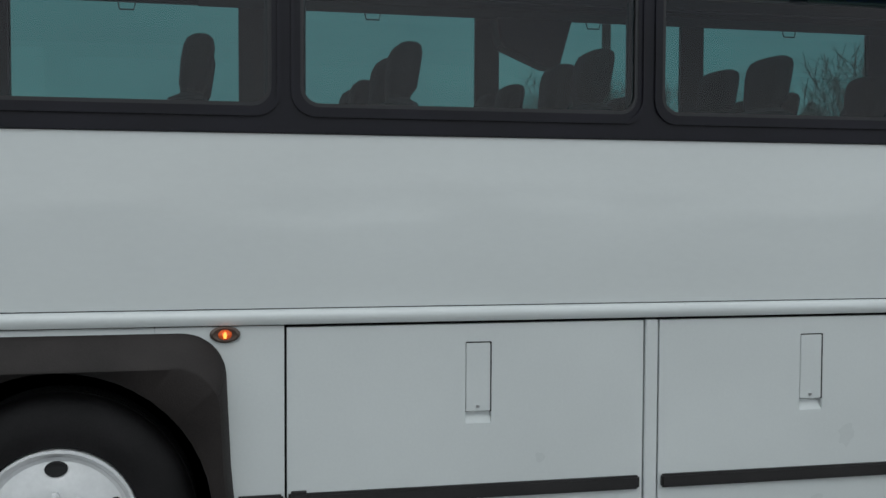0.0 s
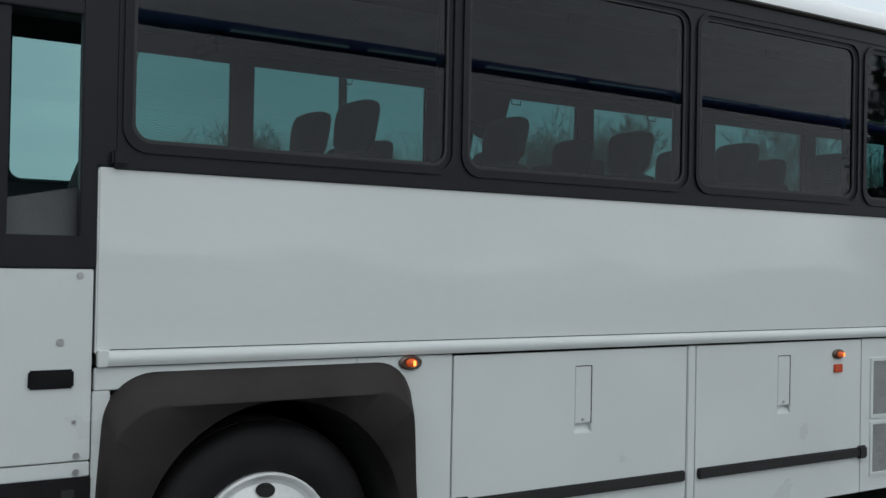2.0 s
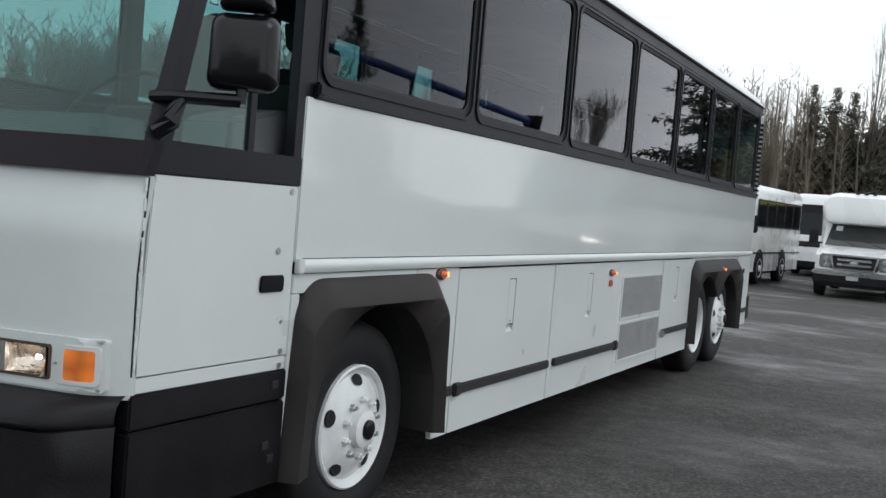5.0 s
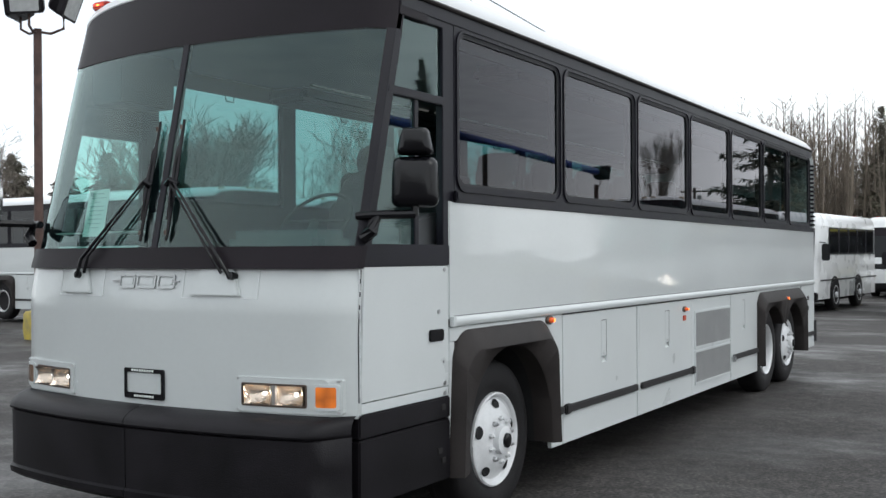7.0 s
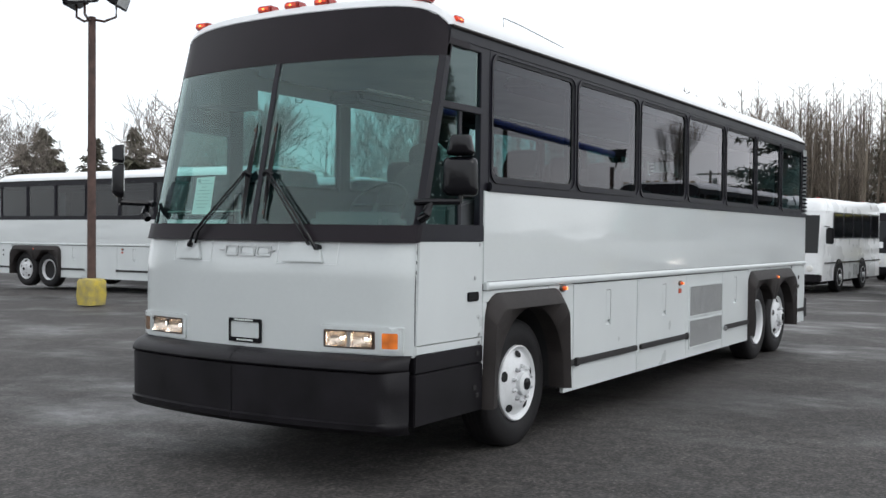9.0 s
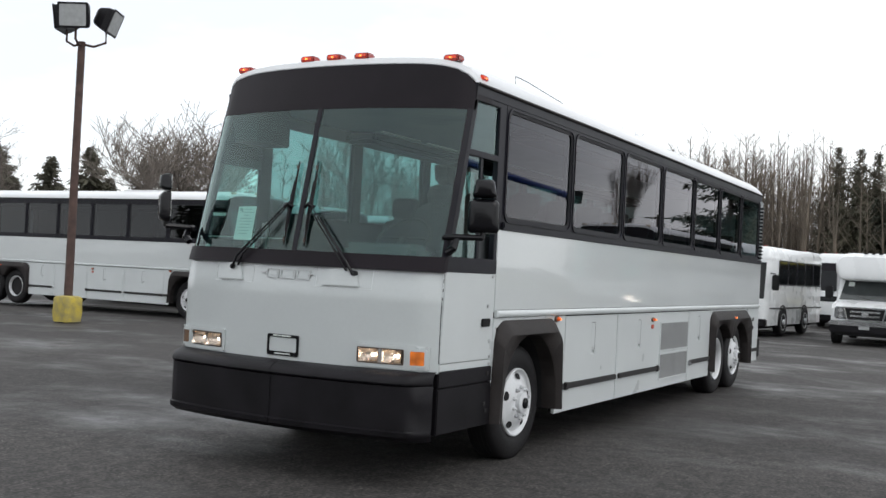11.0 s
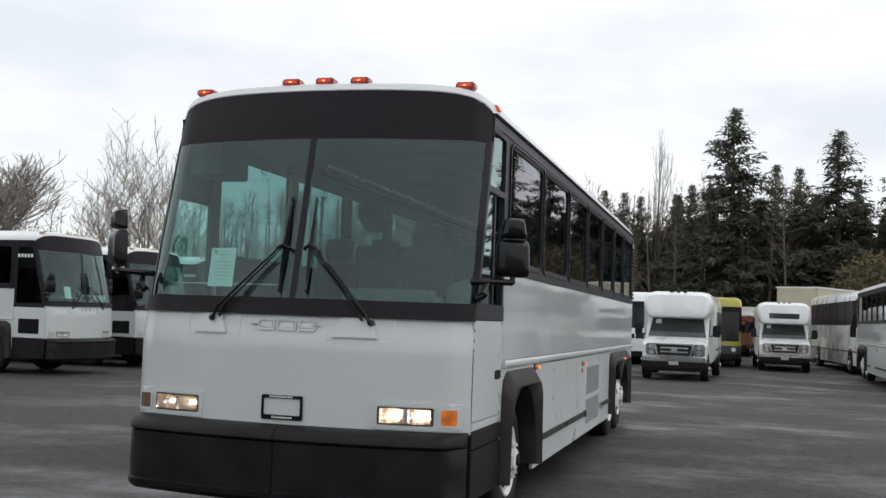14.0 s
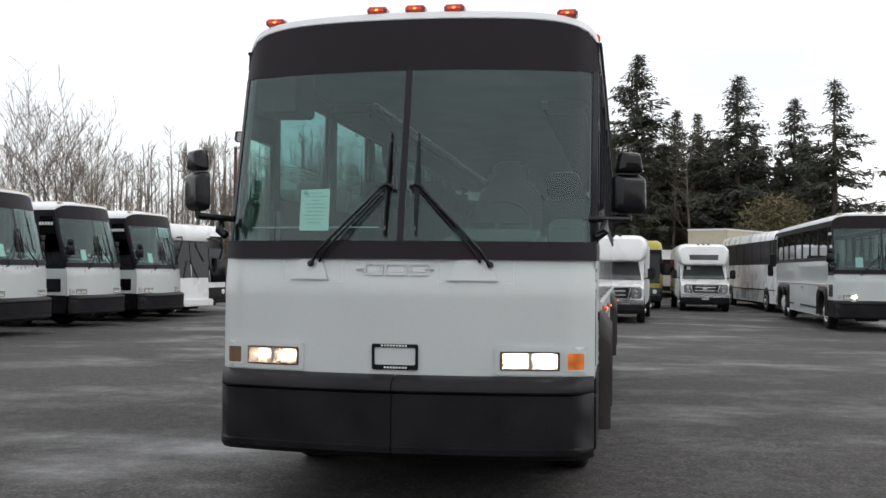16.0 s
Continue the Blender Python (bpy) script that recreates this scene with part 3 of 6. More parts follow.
def marker(parent, p, axis, mat_lamp, label, r=0.04):
    """Oval marker lamp: steel bezel with a glowing lens."""
    bm = bmesh.new()
    if axis == "side":
        def pl(u, d, v):
            return (p[0] + 1.45 * u, p[1] - d if p[1] < H else p[1] + d, p[2] + 0.8 * v)
    else:
        def pl(u, d, v):
            return (p[0] - d, p[1] + u, p[2] + v)
    lathe(bm, [(r, 0.0), (r, 0.012), (r * 0.8, 0.018), (r * 0.6, 0.016)], 20, pl)
    bz = part("marker_lamp", bm, M_BEZEL, parent, label, smooth=True)
    bm = bmesh.new()
    lathe(bm, [(r * 0.62, 0.012), (r * 0.58, 0.030), (r * 0.36, 0.042), (0.004, 0.046)], 16, lambda u, d, v: pl(u * 0.75, d, v))
    part("lens", bm, L_LENS if mat_lamp is L_AMBER else M_ORANGE, bz, smooth=True)
    bm = bmesh.new()
    lathe(bm, [(r * 0.22, 0.040), (r * 0.2, 0.048), (0.003, 0.051)], 12, lambda u, d, v: pl(u * 0.6, d, v * 1.9))
    part("filament_glow" if mat_lamp is L_AMBER else "lens_core", bm, mat_lamp, bz, smooth=True)


def roof_marker(parent, x, y, z, lamp, on_side=False):
    """Low roof lamp: dark red base, swelling lens, and a small hot spot where it is lit."""
    hw = 0.032 if on_side else 0.072
    bm = bmesh.new()
    box(bm, x - 0.05, x + 0.06, y - hw, y + hw, z - 0.012, z + 0.042)
    b = part("marker_lamp", bm, M_FADED if lamp is M_FADED else M_RED, parent, "roof marker lamp", bevel=0.012)
    bm = bmesh.new()
    box(bm, x - 0.058, x + 0.045, y - (hw + 0.006 if on_side else 0.056), y + (0.0 if on_side else 0.056), z - 0.002, z + 0.034)
    le = part("lens", bm, lamp, b, bevel=0.009)
    if lamp is L_RED:
        bm = bmesh.new()
        if on_side:
            box(bm, x - 0.012, x + 0.012, y - hw - 0.009, y - hw, z + 0.008, z + 0.022)
        else:
            box(bm, x - 0.061, x - 0.05, y - 0.013, y + 0.013, z + 0.008, z + 0.022)
        part("hot_spot", bm, L_AMBER, le, bevel=0.003)


def bus_seat(parent, x, y):
    bm = bmesh.new()
    box(bm, x, x + 0.45, y - 0.5, y + 0.5, 1.58, 1.74)
    st = part("seat", bm, M_SEAT, parent, bevel=0.04)
    for dy in (-0.25, 0.25):
        bm = bmesh.new()
        prof = [(0.40, 1.64, 0.23, 0.08), (0.43, 1.9, 0.24, 0.09), (0.475, 2.12, 0.235, 0.095), (0.49, 2.18, 0.20, 0.085), (0.50, 2.205, 0.12, 0.045), (0.505, 2.225, 0.12, 0.05), (0.512, 2.25, 0.145, 0.062), (0.524, 2.35, 0.155, 0.066), (0.533, 2.40, 0.155, 0.064), (0.538, 2.428, 0.143, 0.054), (0.541, 2.442, 0.112, 0.036), (0.542, 2.446, 0.06, 0.016)]
        rings = []
        for px, pz, hw, th in prof:
            rings.append([(x + px + th * math.copysign(abs(math.cos(a)) ** 0.75, math.cos(a)), y + dy + hw * math.copysign(abs(math.sin(a)) ** 0.6, math.sin(a)), pz) for a in [2 * math.pi * k / 14 for k in range(14)]])
        loops(bm, rings, True, True)
        part("backrest", bm, M_SEAT, st, smooth=True)


def side_of(side):
    if side == "left":
        return lambda u, d, v: (u, -d, v)
    return lambda u, d, v: (u, W + d, v)


def coach(name, m, label, lit=True, plate=True, seats=True, group=""):
    c = root(name, m, label, "coach", group)
    lamp_h, lamp_t = (M_BOWL, L_TURN) if lit else (L_HEADDIM, M_GREY)
    lamp_m = L_AMBER if lit else M_AMBER_OFF
    lamp_r = L_RED if lit else M_FADED
    # roof with its domed front and rounded tail
    bm = bmesh.new()
    ny = 40
    ys = [H - H * math.cos(math.pi * i / ny) for i in range(ny + 1)]
    rings = [[(fx(y, cap_edge(y)) - 0.002, y, cap_edge(y) - 0.01) for y in ys], [(fx(y, cap_edge(y)) - 0.008, y, cap_edge(y) + 0.004) for y in ys]]
    for j in range(9):
        t = j / 8
        b = math.sin(t * math.pi / 2)
        row = []
        for y in ys:
            z0, z1 = cap_top(y), roof_z(y)
            x0 = fx(y, z0)
            row.append((x0 + (1.05 - x0) * t ** 1.4, y, z0 + (z1 - z0) * b))
        rings.append(row)
    for x in (2, 3.5, 5, 6.5, 8, 9.5, 10.7):
        rings.append([(x, y, roof_z(y)) for y in ys])
    for k in range(1, 6):
        a = math.pi / 2 * k / 5
        rings.append([(10.85 + 0.38 * math.sin(a), y, 3.18 + (roof_z(y) - 3.18) * math.cos(a)) for y in ys])
    loops(bm, rings, False)
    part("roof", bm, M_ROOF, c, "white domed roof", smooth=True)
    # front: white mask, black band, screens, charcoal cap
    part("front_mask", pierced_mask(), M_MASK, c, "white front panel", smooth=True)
    part("sill_band", sheet(-0.005, W + 0.005, 1.645, 1.765, 0.05, 28, 3, 0.035), M_CAP, c, "black band under the windscreen", smooth=True)
    part("front_cap", sheet(0.0, W, 2.955, cap_edge, 0.04, 36, 5, 0.004), M_CAP, c, "charcoal destination cap", smooth=True)
    part("windscreen", screen(0.028, H - 0.018, 1.762, 2.96), G_SHIELD, c, "green-tinted curved windscreen", smooth=True)
    part("windscreen", screen(H + 0.018, W - 0.028, 1.762, 2.96), G_SHIELD, c, "green-tinted curved windscreen", smooth=True)
    part("centre_post", sheet(H - 0.022, H + 0.022, 1.765, 2.955, 0.03, 2, 8, 0.006), M_FRAME, c)
    part("corner_post", sheet(-0.002, 0.032, 1.765, 2.96, 0.06, 5, 8, 0.006), M_FRAME, c, smooth=True)
    part("corner_post", sheet(W - 0.032, W + 0.002, 1.765, 2.96, 0.06, 5, 8, 0.006), M_FRAME, c, smooth=True)
    # wiper plinths, badge, plate
    for y0, y1 in ((0.52, 1.02), (1.66, 2.10)):
        bm = bmesh.new()
        def onf(u, d, v):
            return (fx(u, v) - d, u, v)
        prism(bm, [(y0 + 0.10, 1.50), (y1 - 0.06, 1.50), (y1 - 0.13, 1.648), (y0 + 0.16, 1.648)], onf, -0.005, 0.022)
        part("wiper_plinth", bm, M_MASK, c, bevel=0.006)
        bm = bmesh.new()
        ring(bm, rrect(y0, y1, 1.485, 1.65, 0.004, 2), rrect(y0 + 0.006, y1 - 0.006, 1.491, 1.644, 0.003, 2), onf, -0.004, 0.004)
        part("panel_joint", bm, M_WHITE_FLAT, c)
    for y0, y1 in ((1.075, 1.205), (1.22, 1.37), (1.385, 1.515)):
        bm = bmesh.new()
        ring(bm, rrect(y0, y1, 1.535, 1.612, 0.014, 4), rrect(y0 + 0.010, y1 - 0.010, 1.545, 1.602, 0.008, 4), onf, 0.0, 0.011)
        bd = part("badge", bm, M_BADGE, c, "plain moulded badge outline")
        bm = bmesh.new()
        prism(bm, rrect(y0 + 0.022, y1 - 0.022, 1.557, 1.590, 0.006, 3), onf, -0.002, 0.006)
        part("badge_panel", bm, M_MASK, bd)
    for y0, y1 in ((1.045, 1.10), (1.515, 1.57)):
        bm = bmesh.new()
        box(bm, fx(y0, 1.575) - 0.012, fx(y0, 1.575), y0, y1, 1.570, 1.580)
        part("badge_end", bm, M_STEEL, c)
    if plate:
        bm = bmesh.new()
        ring(bm, rrect(1.14, 1.45, 0.915, 1.085, 0.01, 3), rrect(1.158, 1.432, 0.948, 1.062, 0.008, 3), onf, 0.0, 0.014)
        pf = part("plate_frame", bm, M_BLACKGLOSS, c, "black plate frame with small illegible lettering bars")
        part("plate", sheet(1.155, 1.435, 0.945, 1.065, 0.004, 4, 1, 0.006), M_MASK, pf)
        for zz, n in ((1.074, 9), (0.931, 8)):
            for k in range(n):
                yy = 1.215 + 0.02 * k
                bm = bmesh.new()
                prism(bm, [(yy, zz - 0.006), (yy + 0.012, zz - 0.006), (yy + 0.012, zz + 0.006), (yy, zz + 0.006)], onf, 0.012, 0.0165)
                part("lettering_bar", bm, M_PAPER, pf)
    # headlamps
    for sd in (0, 1):
        def yy(v):
            return v if sd == 0 else W - v
        bm = bmesh.new()
        def onh(u, d, v):
            return (fx(yy(u), v) - d, yy(u), v)
        o, i = rrect(0.045, 0.64, 0.895, 1.078, 0.012, 4), rrect(0.225, 0.602, 0.928, 1.044, 0.012, 4)
        m1, m2 = rrect(0.105, 0.627, 0.906, 1.067, 0.012, 4), rrect(0.165, 0.615, 0.917, 1.056, 0.012, 4)
        for ra, rb in ((o, m1), (m1, m2), (m2, i)):
            ring(bm, dense(ra), dense(rb), onh, -0.02, 0.014)
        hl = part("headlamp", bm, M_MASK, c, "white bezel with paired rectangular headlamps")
        bm = bmesh.new()
        ring(bm, dense(rrect(0.222, 0.605, 0.925, 1.047, 0.010, 4)), dense(rrect(0.232, 0.597, 0.934, 1.038, 0.008, 4)), onh, 0.006, 0.018)
        part("lamp_surround", bm, M_BEZEL, hl)
        for a, b in ((0.237, 0.405), (0.422, 0.592)):
            um, x_lens = (a + b) / 2, fx(yy((a + b) / 2), 0.986) - 0.012

            def dish(u, v):
                """Parabolic reflector, clipped square, its axis straight ahead."""
                return (x_lens + 0.078 - (u * u + v * v) / 0.1, yy(um + u), 0.986 + v)
            bm = bmesh.new()
            nu, nv, hu, hv = 14, 8, (b - a) / 2, 0.050
            loops(bm, [[dish(-hu + 2 * hu * i / nu, -hv + 2 * hv * j / nv) for i in range(nu + 1)] for j in range(nv + 1)], False)
            edge = [(-hu + 2 * hu * i / nu, -hv) for i in range(nu)] + [(hu, -hv + 2 * hv * j / nv) for j in range(nv)] + \
                   [(hu - 2 * hu * i / nu, hv) for i in range(nu)] + [(-hu, hv - 2 * hv * j / nv) for j in range(nv)]
            loops(bm, [[dish(u, v) for u, v in edge], [onh(um + u, 0.015, 0.986 + v) for u, v in edge]], True, False)
            bmesh.ops.remove_doubles(bm, verts=bm.verts, dist=0.0002)
            part("reflector_bowl", bm, lamp_h, hl, smooth=True)
            if lit:
                bm = bmesh.new()
                lathe(bm, [(0.003, 0.0), (0.007, 0.004), (0.009, 0.012), (0.007, 0.020), (0.003, 0.024)], 10, lambda u, d, v: (x_lens + 0.066 - d, yy(um) + u, 0.986 + v))
                part("bulb", bm, L_BULB, hl, smooth=True)
            bm = bmesh.new()
            bm.faces.new([bm.verts.new(onh(u, 0.016, v)) for u, v in rrect(a, b, 0.936, 1.036, 0.012, 4)])
            part("lamp_lens", bm, G_LENS, hl)
        bm = bmesh.new()
        prism(bm, rrect(0.403, 0.424, 0.934, 1.038, 0.003, 2), onh, 0.0, 0.017)
        part("lamp_divider", bm, M_STEEL, hl)
        bm = bmesh.new()
        ring(bm, dense(rrect(0.055, 0.185, 0.918, 1.052, 0.012, 4)), dense(rrect(0.068, 0.172, 0.932, 1.038, 0.010, 4)), onh, 0.010, 0.021)
        part("lamp_surround", bm, M_MASK, hl)
        bm = bmesh.new()
        for k in range(4):
            ua, ub = 0.066 + 0.027 * k, 0.0932 + 0.027 * k
            prism(bm, [(ua, 0.930), (ub, 0.930), (ub, 1.040), (ua, 1.040)], onh, 0.0, 0.019)
        part("turn_lamp", bm, (lamp_t if sd == 0 else M_TURN_OFF) if lit else M_GREY, hl, "turn lamp")
        for u, v in ((0.06, 0.905), (0.63, 0.905), (0.06, 1.068), (0.63, 1.068), (0.205, 0.985)):
            bm = bmesh.new()
            prism(bm, [(u + 0.006 * math.cos(q), v + 0.006 * math.sin(q)) for q in [k * math.pi / 3 for k in range(6)]], onh, 0.012, 0.018)
            part("screw", bm, M_STEEL, hl)
    # bumper: upper lip, face, lower lip
    def bump(y, z):
        v = min(abs(vee(y)), 1.0)
        cc = max(0.0, (v - 0.86) / 0.14)
        push = lerp(((0.36, 0.10), (0.40, 0.168), (0.436, 0.172), (0.446, 0.15), (0.775, 0.156), (0.782, 0.140), (0.79, 0.170), (0.80, 0.174), (0.825, 0.166), (0.85, 0.140), (0.868, 0.103), (0.88, 0.055), (0.885, 0.02)), z)
        return fx(y, 0.9) - push * (1 - 0.75 * cc ** 3)
    for y0, y1 in ((0.004, H - 0.003), (H + 0.003, W - 0.004)):
        bm = bmesh.new()
        zs = (0.36, 0.38, 0.40, 0.436, 0.446, 0.62, 0.775, 0.782, 0.79, 0.80, 0.812, 0.825, 0.838, 0.85, 0.86, 0.868, 0.875, 0.88, 0.885)
        rows = [[(bump(y0 + (y1 - y0) * k / 20, z), y0 + (y1 - y0) * k / 20, z) for k in range(21)] for z in zs]
        rows = [[(0.12, r[1], 0.36) for r in rows[0]]] + rows + [[(0.12, r[1], 0.885) for r in rows[-1]]]
        loops(bm, rows, False)
        part("bumper", bm, M_BUMPER, c, "black moulded bumper half", smooth=True)
    part("tow_bracket", boxed(0.10, 0.40, 1.35, 1.95, 0.29, 0.37), M_DARK, c, bevel=0.02)
    # wipers
    for sgn, py, ty in ((1, 0.675, 1.185), (-1, 1.887, 1.385)):
        bx = fx(py, 1.60) - 0.03
        mz = 2.13
        hx = fx(ty, mz) - 0.045
        hub = (bx, py, 1.605)
        bm = bmesh.new()
        tube(bm, [(bx + 0.06, py, 1.60), (bx - 0.015, py, 1.61)], 0.022, 10)
        wp = part("wiper", bm, M_BLACKGLOSS, c, "long black parallelogram windscreen wiper")
        for off, r in ((0.0, 0.0065), (0.062, 0.0048)):
            bm = bmesh.new()
            tube(bm, [(bx - 0.01, py + sgn * off, 1.60 + off * 0.35), (bx - 0.03, py + sgn * (0.06 + off), 1.70 + off * 0.3), (hx - 0.01, ty - sgn * 0.012 + sgn * off * 0.45, mz + 0.015)], [r * 2.0, r * 1.6, r], 8)
            part("arm", bm, M_BLACKGLOSS, wp)
        bm = bmesh.new()
        tube(bm, [(hx, ty - sgn * 0.05, mz - 0.01), (hx - 0.015, ty, mz + 0.015), (hx, ty + sgn * 0.04, mz - 0.01)], 0.016, 8)
        part("bracket", bm, M_BLACKGLOSS, wp)
        bm = bmesh.new()
        pts = [(fx(ty, z) - 0.02, ty + sgn * 0.012 * (z - 2.13), z) for z in (1.80, 1.97, 2.13, 2.3, 2.50)]
        tube(bm, pts, [0.008, 0.013, 0.016, 0.013, 0.008], 6)
        part("blade", bm, M_BLACKGLOSS, wp)
        bm = bmesh.new()
        tube(bm, [(fx(ty, z) - 0.042, ty + sgn * 0.012 * (z - 2.13), z) for z in (1.92, 2.04, 2.13, 2.22, 2.34)], [0.004, 0.008, 0.011, 0.008, 0.004], 6)
        part("blade_carrier", bm, M_BLACKGLOSS, wp)
        for z in (1.835, 2.44):
            part("clip", boxed(fx(ty, z) - 0.036, fx(ty, z) - 0.030, ty + sgn * 0.012 * (z - 2.13) - 0.006, ty + sgn * 0.012 * (z - 2.13) + 0.006, z, z + 0.026), M_BEZEL, wp)
    # mirrors
    for mx, my, sgn in ((0.31, -0.215, -1), (-0.09, 2.71, 1)):
        ax, ay = (0.16, 0.0) if sgn < 0 else (0.10, W)
        tc, ts = (math.cos(radians(28)), math.sin(radians(28))) if sgn < 0 else (math.cos(radians(-40)), math.sin(radians(-40)))

        def turned(d, u, z):
            return (mx + tc * d - ts * u, my + ts * d + tc * u, z)
        bm = bmesh.new()
        tube(bm, [(ax, ay - sgn * 0.05, 1.92), (ax + 0.01, ay + sgn * 0.03, 1.925), (mx, my, 1.93)], 0.024, 10)
        mi = part("mirror", bm, M_BLACKGLOSS, c, "black two-part rear-view mirror on a bracket arm")
        bm = bmesh.new()
        tube(bm, [(ax - 0.02, ay, 1.80), (ax - 0.01, ay + sgn * 0.05, 1.84), (ax + 0.03, ay + sgn * 0.06, 1.92)], [0.03, 0.035, 0.02], 8)
        part("arm_foot", bm, M_BLACKGLOSS, mi)
        bm = bmesh.new()
        tube(bm, [(mx, my, 1.92), (mx, my, 2.02)], 0.02, 8)
        part("stem", bm, M_BLACKGLOSS, mi)
        for z0, z1, hw, narrow in ((1.965, 2.232, 0.122, 0.06), (2.240, 2.385, 0.088, 0.3)):
            bm = bmesh.new()
            rings = []
            for d, k in ((-0.058, 0.62), (-0.052, 0.76), (-0.03, 0.93), (0.0, 1.0), (0.027, 1.0), (0.032, 0.96)):
                zc, hh = (z0 + z1) / 2, (z1 - z0) / 2
                rings.append([turned(d, u * (1 - narrow * (v + hh) / (2 * hh)) * (1 + 0.5 * narrow), zc + v) for u, v in rrect(-hw * k, hw * k, -hh * k, hh * k, min(hw, hh) * 0.36 * k, 6)])
            loops(bm, rings, True, True)
            sh = part("mirror_head", bm, M_BLACKGLOSS, mi, smooth=True)
            bm = bmesh.new()
            prism(bm, rrect(-hw * 0.88, hw * 0.88, (z0 + z1) / 2 - (z1 - z0) * 0.43, (z0 + z1) / 2 + (z1 - z0) * 0.43, 0.03, 5), lambda u, d, v: turned(d, u, v), 0.031, 0.035)
            part("mirror_glass", bm, M_CHROME, sh)
    # sides
    for side in ("left", "right"):
        P = side_of(side)

        def slab(nm, x0, x1, z0, z1, d0, d1, mt, lab="", bev=0.004, par=c):
            bm = bmesh.new()
            prism(bm, [(x0, z0), (x1, z0), (x1, z1), (x0, z1)], P, d0, d1)
            return part(nm, bm, mt, par, lab, bevel=bev)
        slab("side_panel", 1.015, 11.21, 1.335, 2.035, -0.04, 0.0, M_WHITE, "glossy white upper side panel", 0.006)
        # moulded rail with end cap
        bm = bmesh.new()
        prof = [(0.0, 1.288), (0.014, 1.290), (0.022, 1.305), (0.024, 1.32), (0.020, 1.336), (0.008, 1.347), (0.0, 1.348)]
        loops(bm, [[P(x, d, z) for d, z in prof] for x in (1.05, 4.0, 8.0, 11.2)], False, False)
        part("side_rail", bm, M_WHITE_FLAT, c, "white half-round side moulding", smooth=True)
        # dark strip that draws in the shadow line above the rail
        slab("rail_shadow_line", 1.07, 11.2, 1.3495, 1.3525, -0.003, 0.0018, M_DARK, "", 0)
        slab("rail_end", 1.02, 1.06, 1.288, 1.35, -0.005, 0.026, M_WHITE_FLAT)
        slab("belt_strip", 1.07, 11.2, 2.03, 2.083, -0.03, 0.012, M_FRAME, "black strip under the windows")
        slab("belt_bracket", 1.055, 1.115, 2.04, 2.10, 0.0, 0.035, M_FRAME, "", 0.01)
        slab("gutter", 0.50, 11.1, 3.09, 3.185, -0.05, 0.006, M_FRAME, "black gutter strip along the roof edge")
        bm = bmesh.new()
        tube(bm, [P(0.52, 0.01, 3.175), P(3, 0.014, 3.182), P(11.08, 0.014, 3.182)], 0.014, 6)
        part("drip_rail", bm, M_FENDER, c)
        # windows
        lag = 0.0 if side == "left" else -0.055
        for k in range(7):
            a, b = PILLARS[k] + (lag if k else 0), PILLARS[k + 1] + lag
            bm = bmesh.new()
            ring(bm, rrect(a, b, 2.083, 3.09, 0.002, 7), rrect(a + 0.055, b - 0.055, 2.135, 3.05, 0.075, 7), P, -0.03, 0.0)
            w = part("window", bm, M_FRAME, c, "black-framed tinted side window")
            bm = bmesh.new()
            ring(bm, rrect(a + 0.018, b - 0.018, 2.096, 3.08, 0.10, 7), rrect(a + 0.035, b - 0.035, 2.113, 3.063, 0.088, 7), P, -0.002, 0.011)
            part("gasket", bm, M_FRAME, w)
            bm = bmesh.new()
            ring(bm, rrect(a + 0.055, b - 0.055, 2.135, 3.05, 0.075, 7), rrect(a + 0.068, b - 0.068, 2.15, 3.036, 0.065, 7), P, -0.012, -0.003)
            part("pane_edge", bm, M_TRIM, w)
            bm = bmesh.new()
            vs = [bm.verts.new(P(u, -0.014, v)) for u, v in rrect(a + 0.05, b - 0.05, 2.13, 3.055, 0.07, 7)]
            bm.faces.new(vs)
            part("pane", bm, G_SIDE if lit else G_DARK, w)
            # latch bar at the top inside
            bm = bmesh.new()
            cx = (a + b) / 2
            tube(bm, [P(cx - 0.05, -0.085, 2.965), P(cx - 0.04, -0.09, 2.925), P(cx + 0.04, -0.09, 2.925), P(cx + 0.05, -0.085, 2.965)], 0.005, 5)
            part("latch", bm, M_FRAME, w)
        # baggage doors
        def bay(x0, x1, hx):
            bm = bmesh.new()
            ring(bm, rrect(x0 + 0.006, x1 - 0.006, 0.345, 1.276, 0.003, 2), rrect(hx, hx + 0.108, 0.868, 1.202, 0.004, 2), P, -0.03, 0.0)
            d = part("baggage_door", bm, M_WHITE_FLAT, c, "white baggage bay door", bevel=0.002)
            slab("handle_well", hx - 0.006, hx + 0.114, 0.86, 1.21, -0.034, -0.028, M_DARK, "", 0, d)
            slab("handle_flap", hx + 0.0025, hx + 0.1035, 0.918, 1.1975, -0.024, -0.001, M_WHITE_FLAT, "", 0.0015, d)
            bm = bmesh.new()
            rows = [[P(hx + 0.001, dd, zz), P(hx + 0.107, dd, zz)] for dd, zz in ((-0.0275, 0.912), (-0.024, 0.895), (-0.014, 0.878), (-0.001, 0.8685), (-0.028, 0.8685))]
            loops(bm, rows, False)
            part("handle_scoop", bm, M_WHITE_FLAT, d, smooth=True)
            # dark slabs stand in for shade in the flap's right and top gaps
            slab("gap_shade", hx + 0.1035, hx + 0.1085, 0.916, 1.198, -0.02, -0.0012, M_DARK, "", 0, d)
            slab("gap_shade", hx + 0.0005, hx + 0.1085, 1.1982, 1.2025, -0.02, -0.0012, M_DARK, "", 0, d)
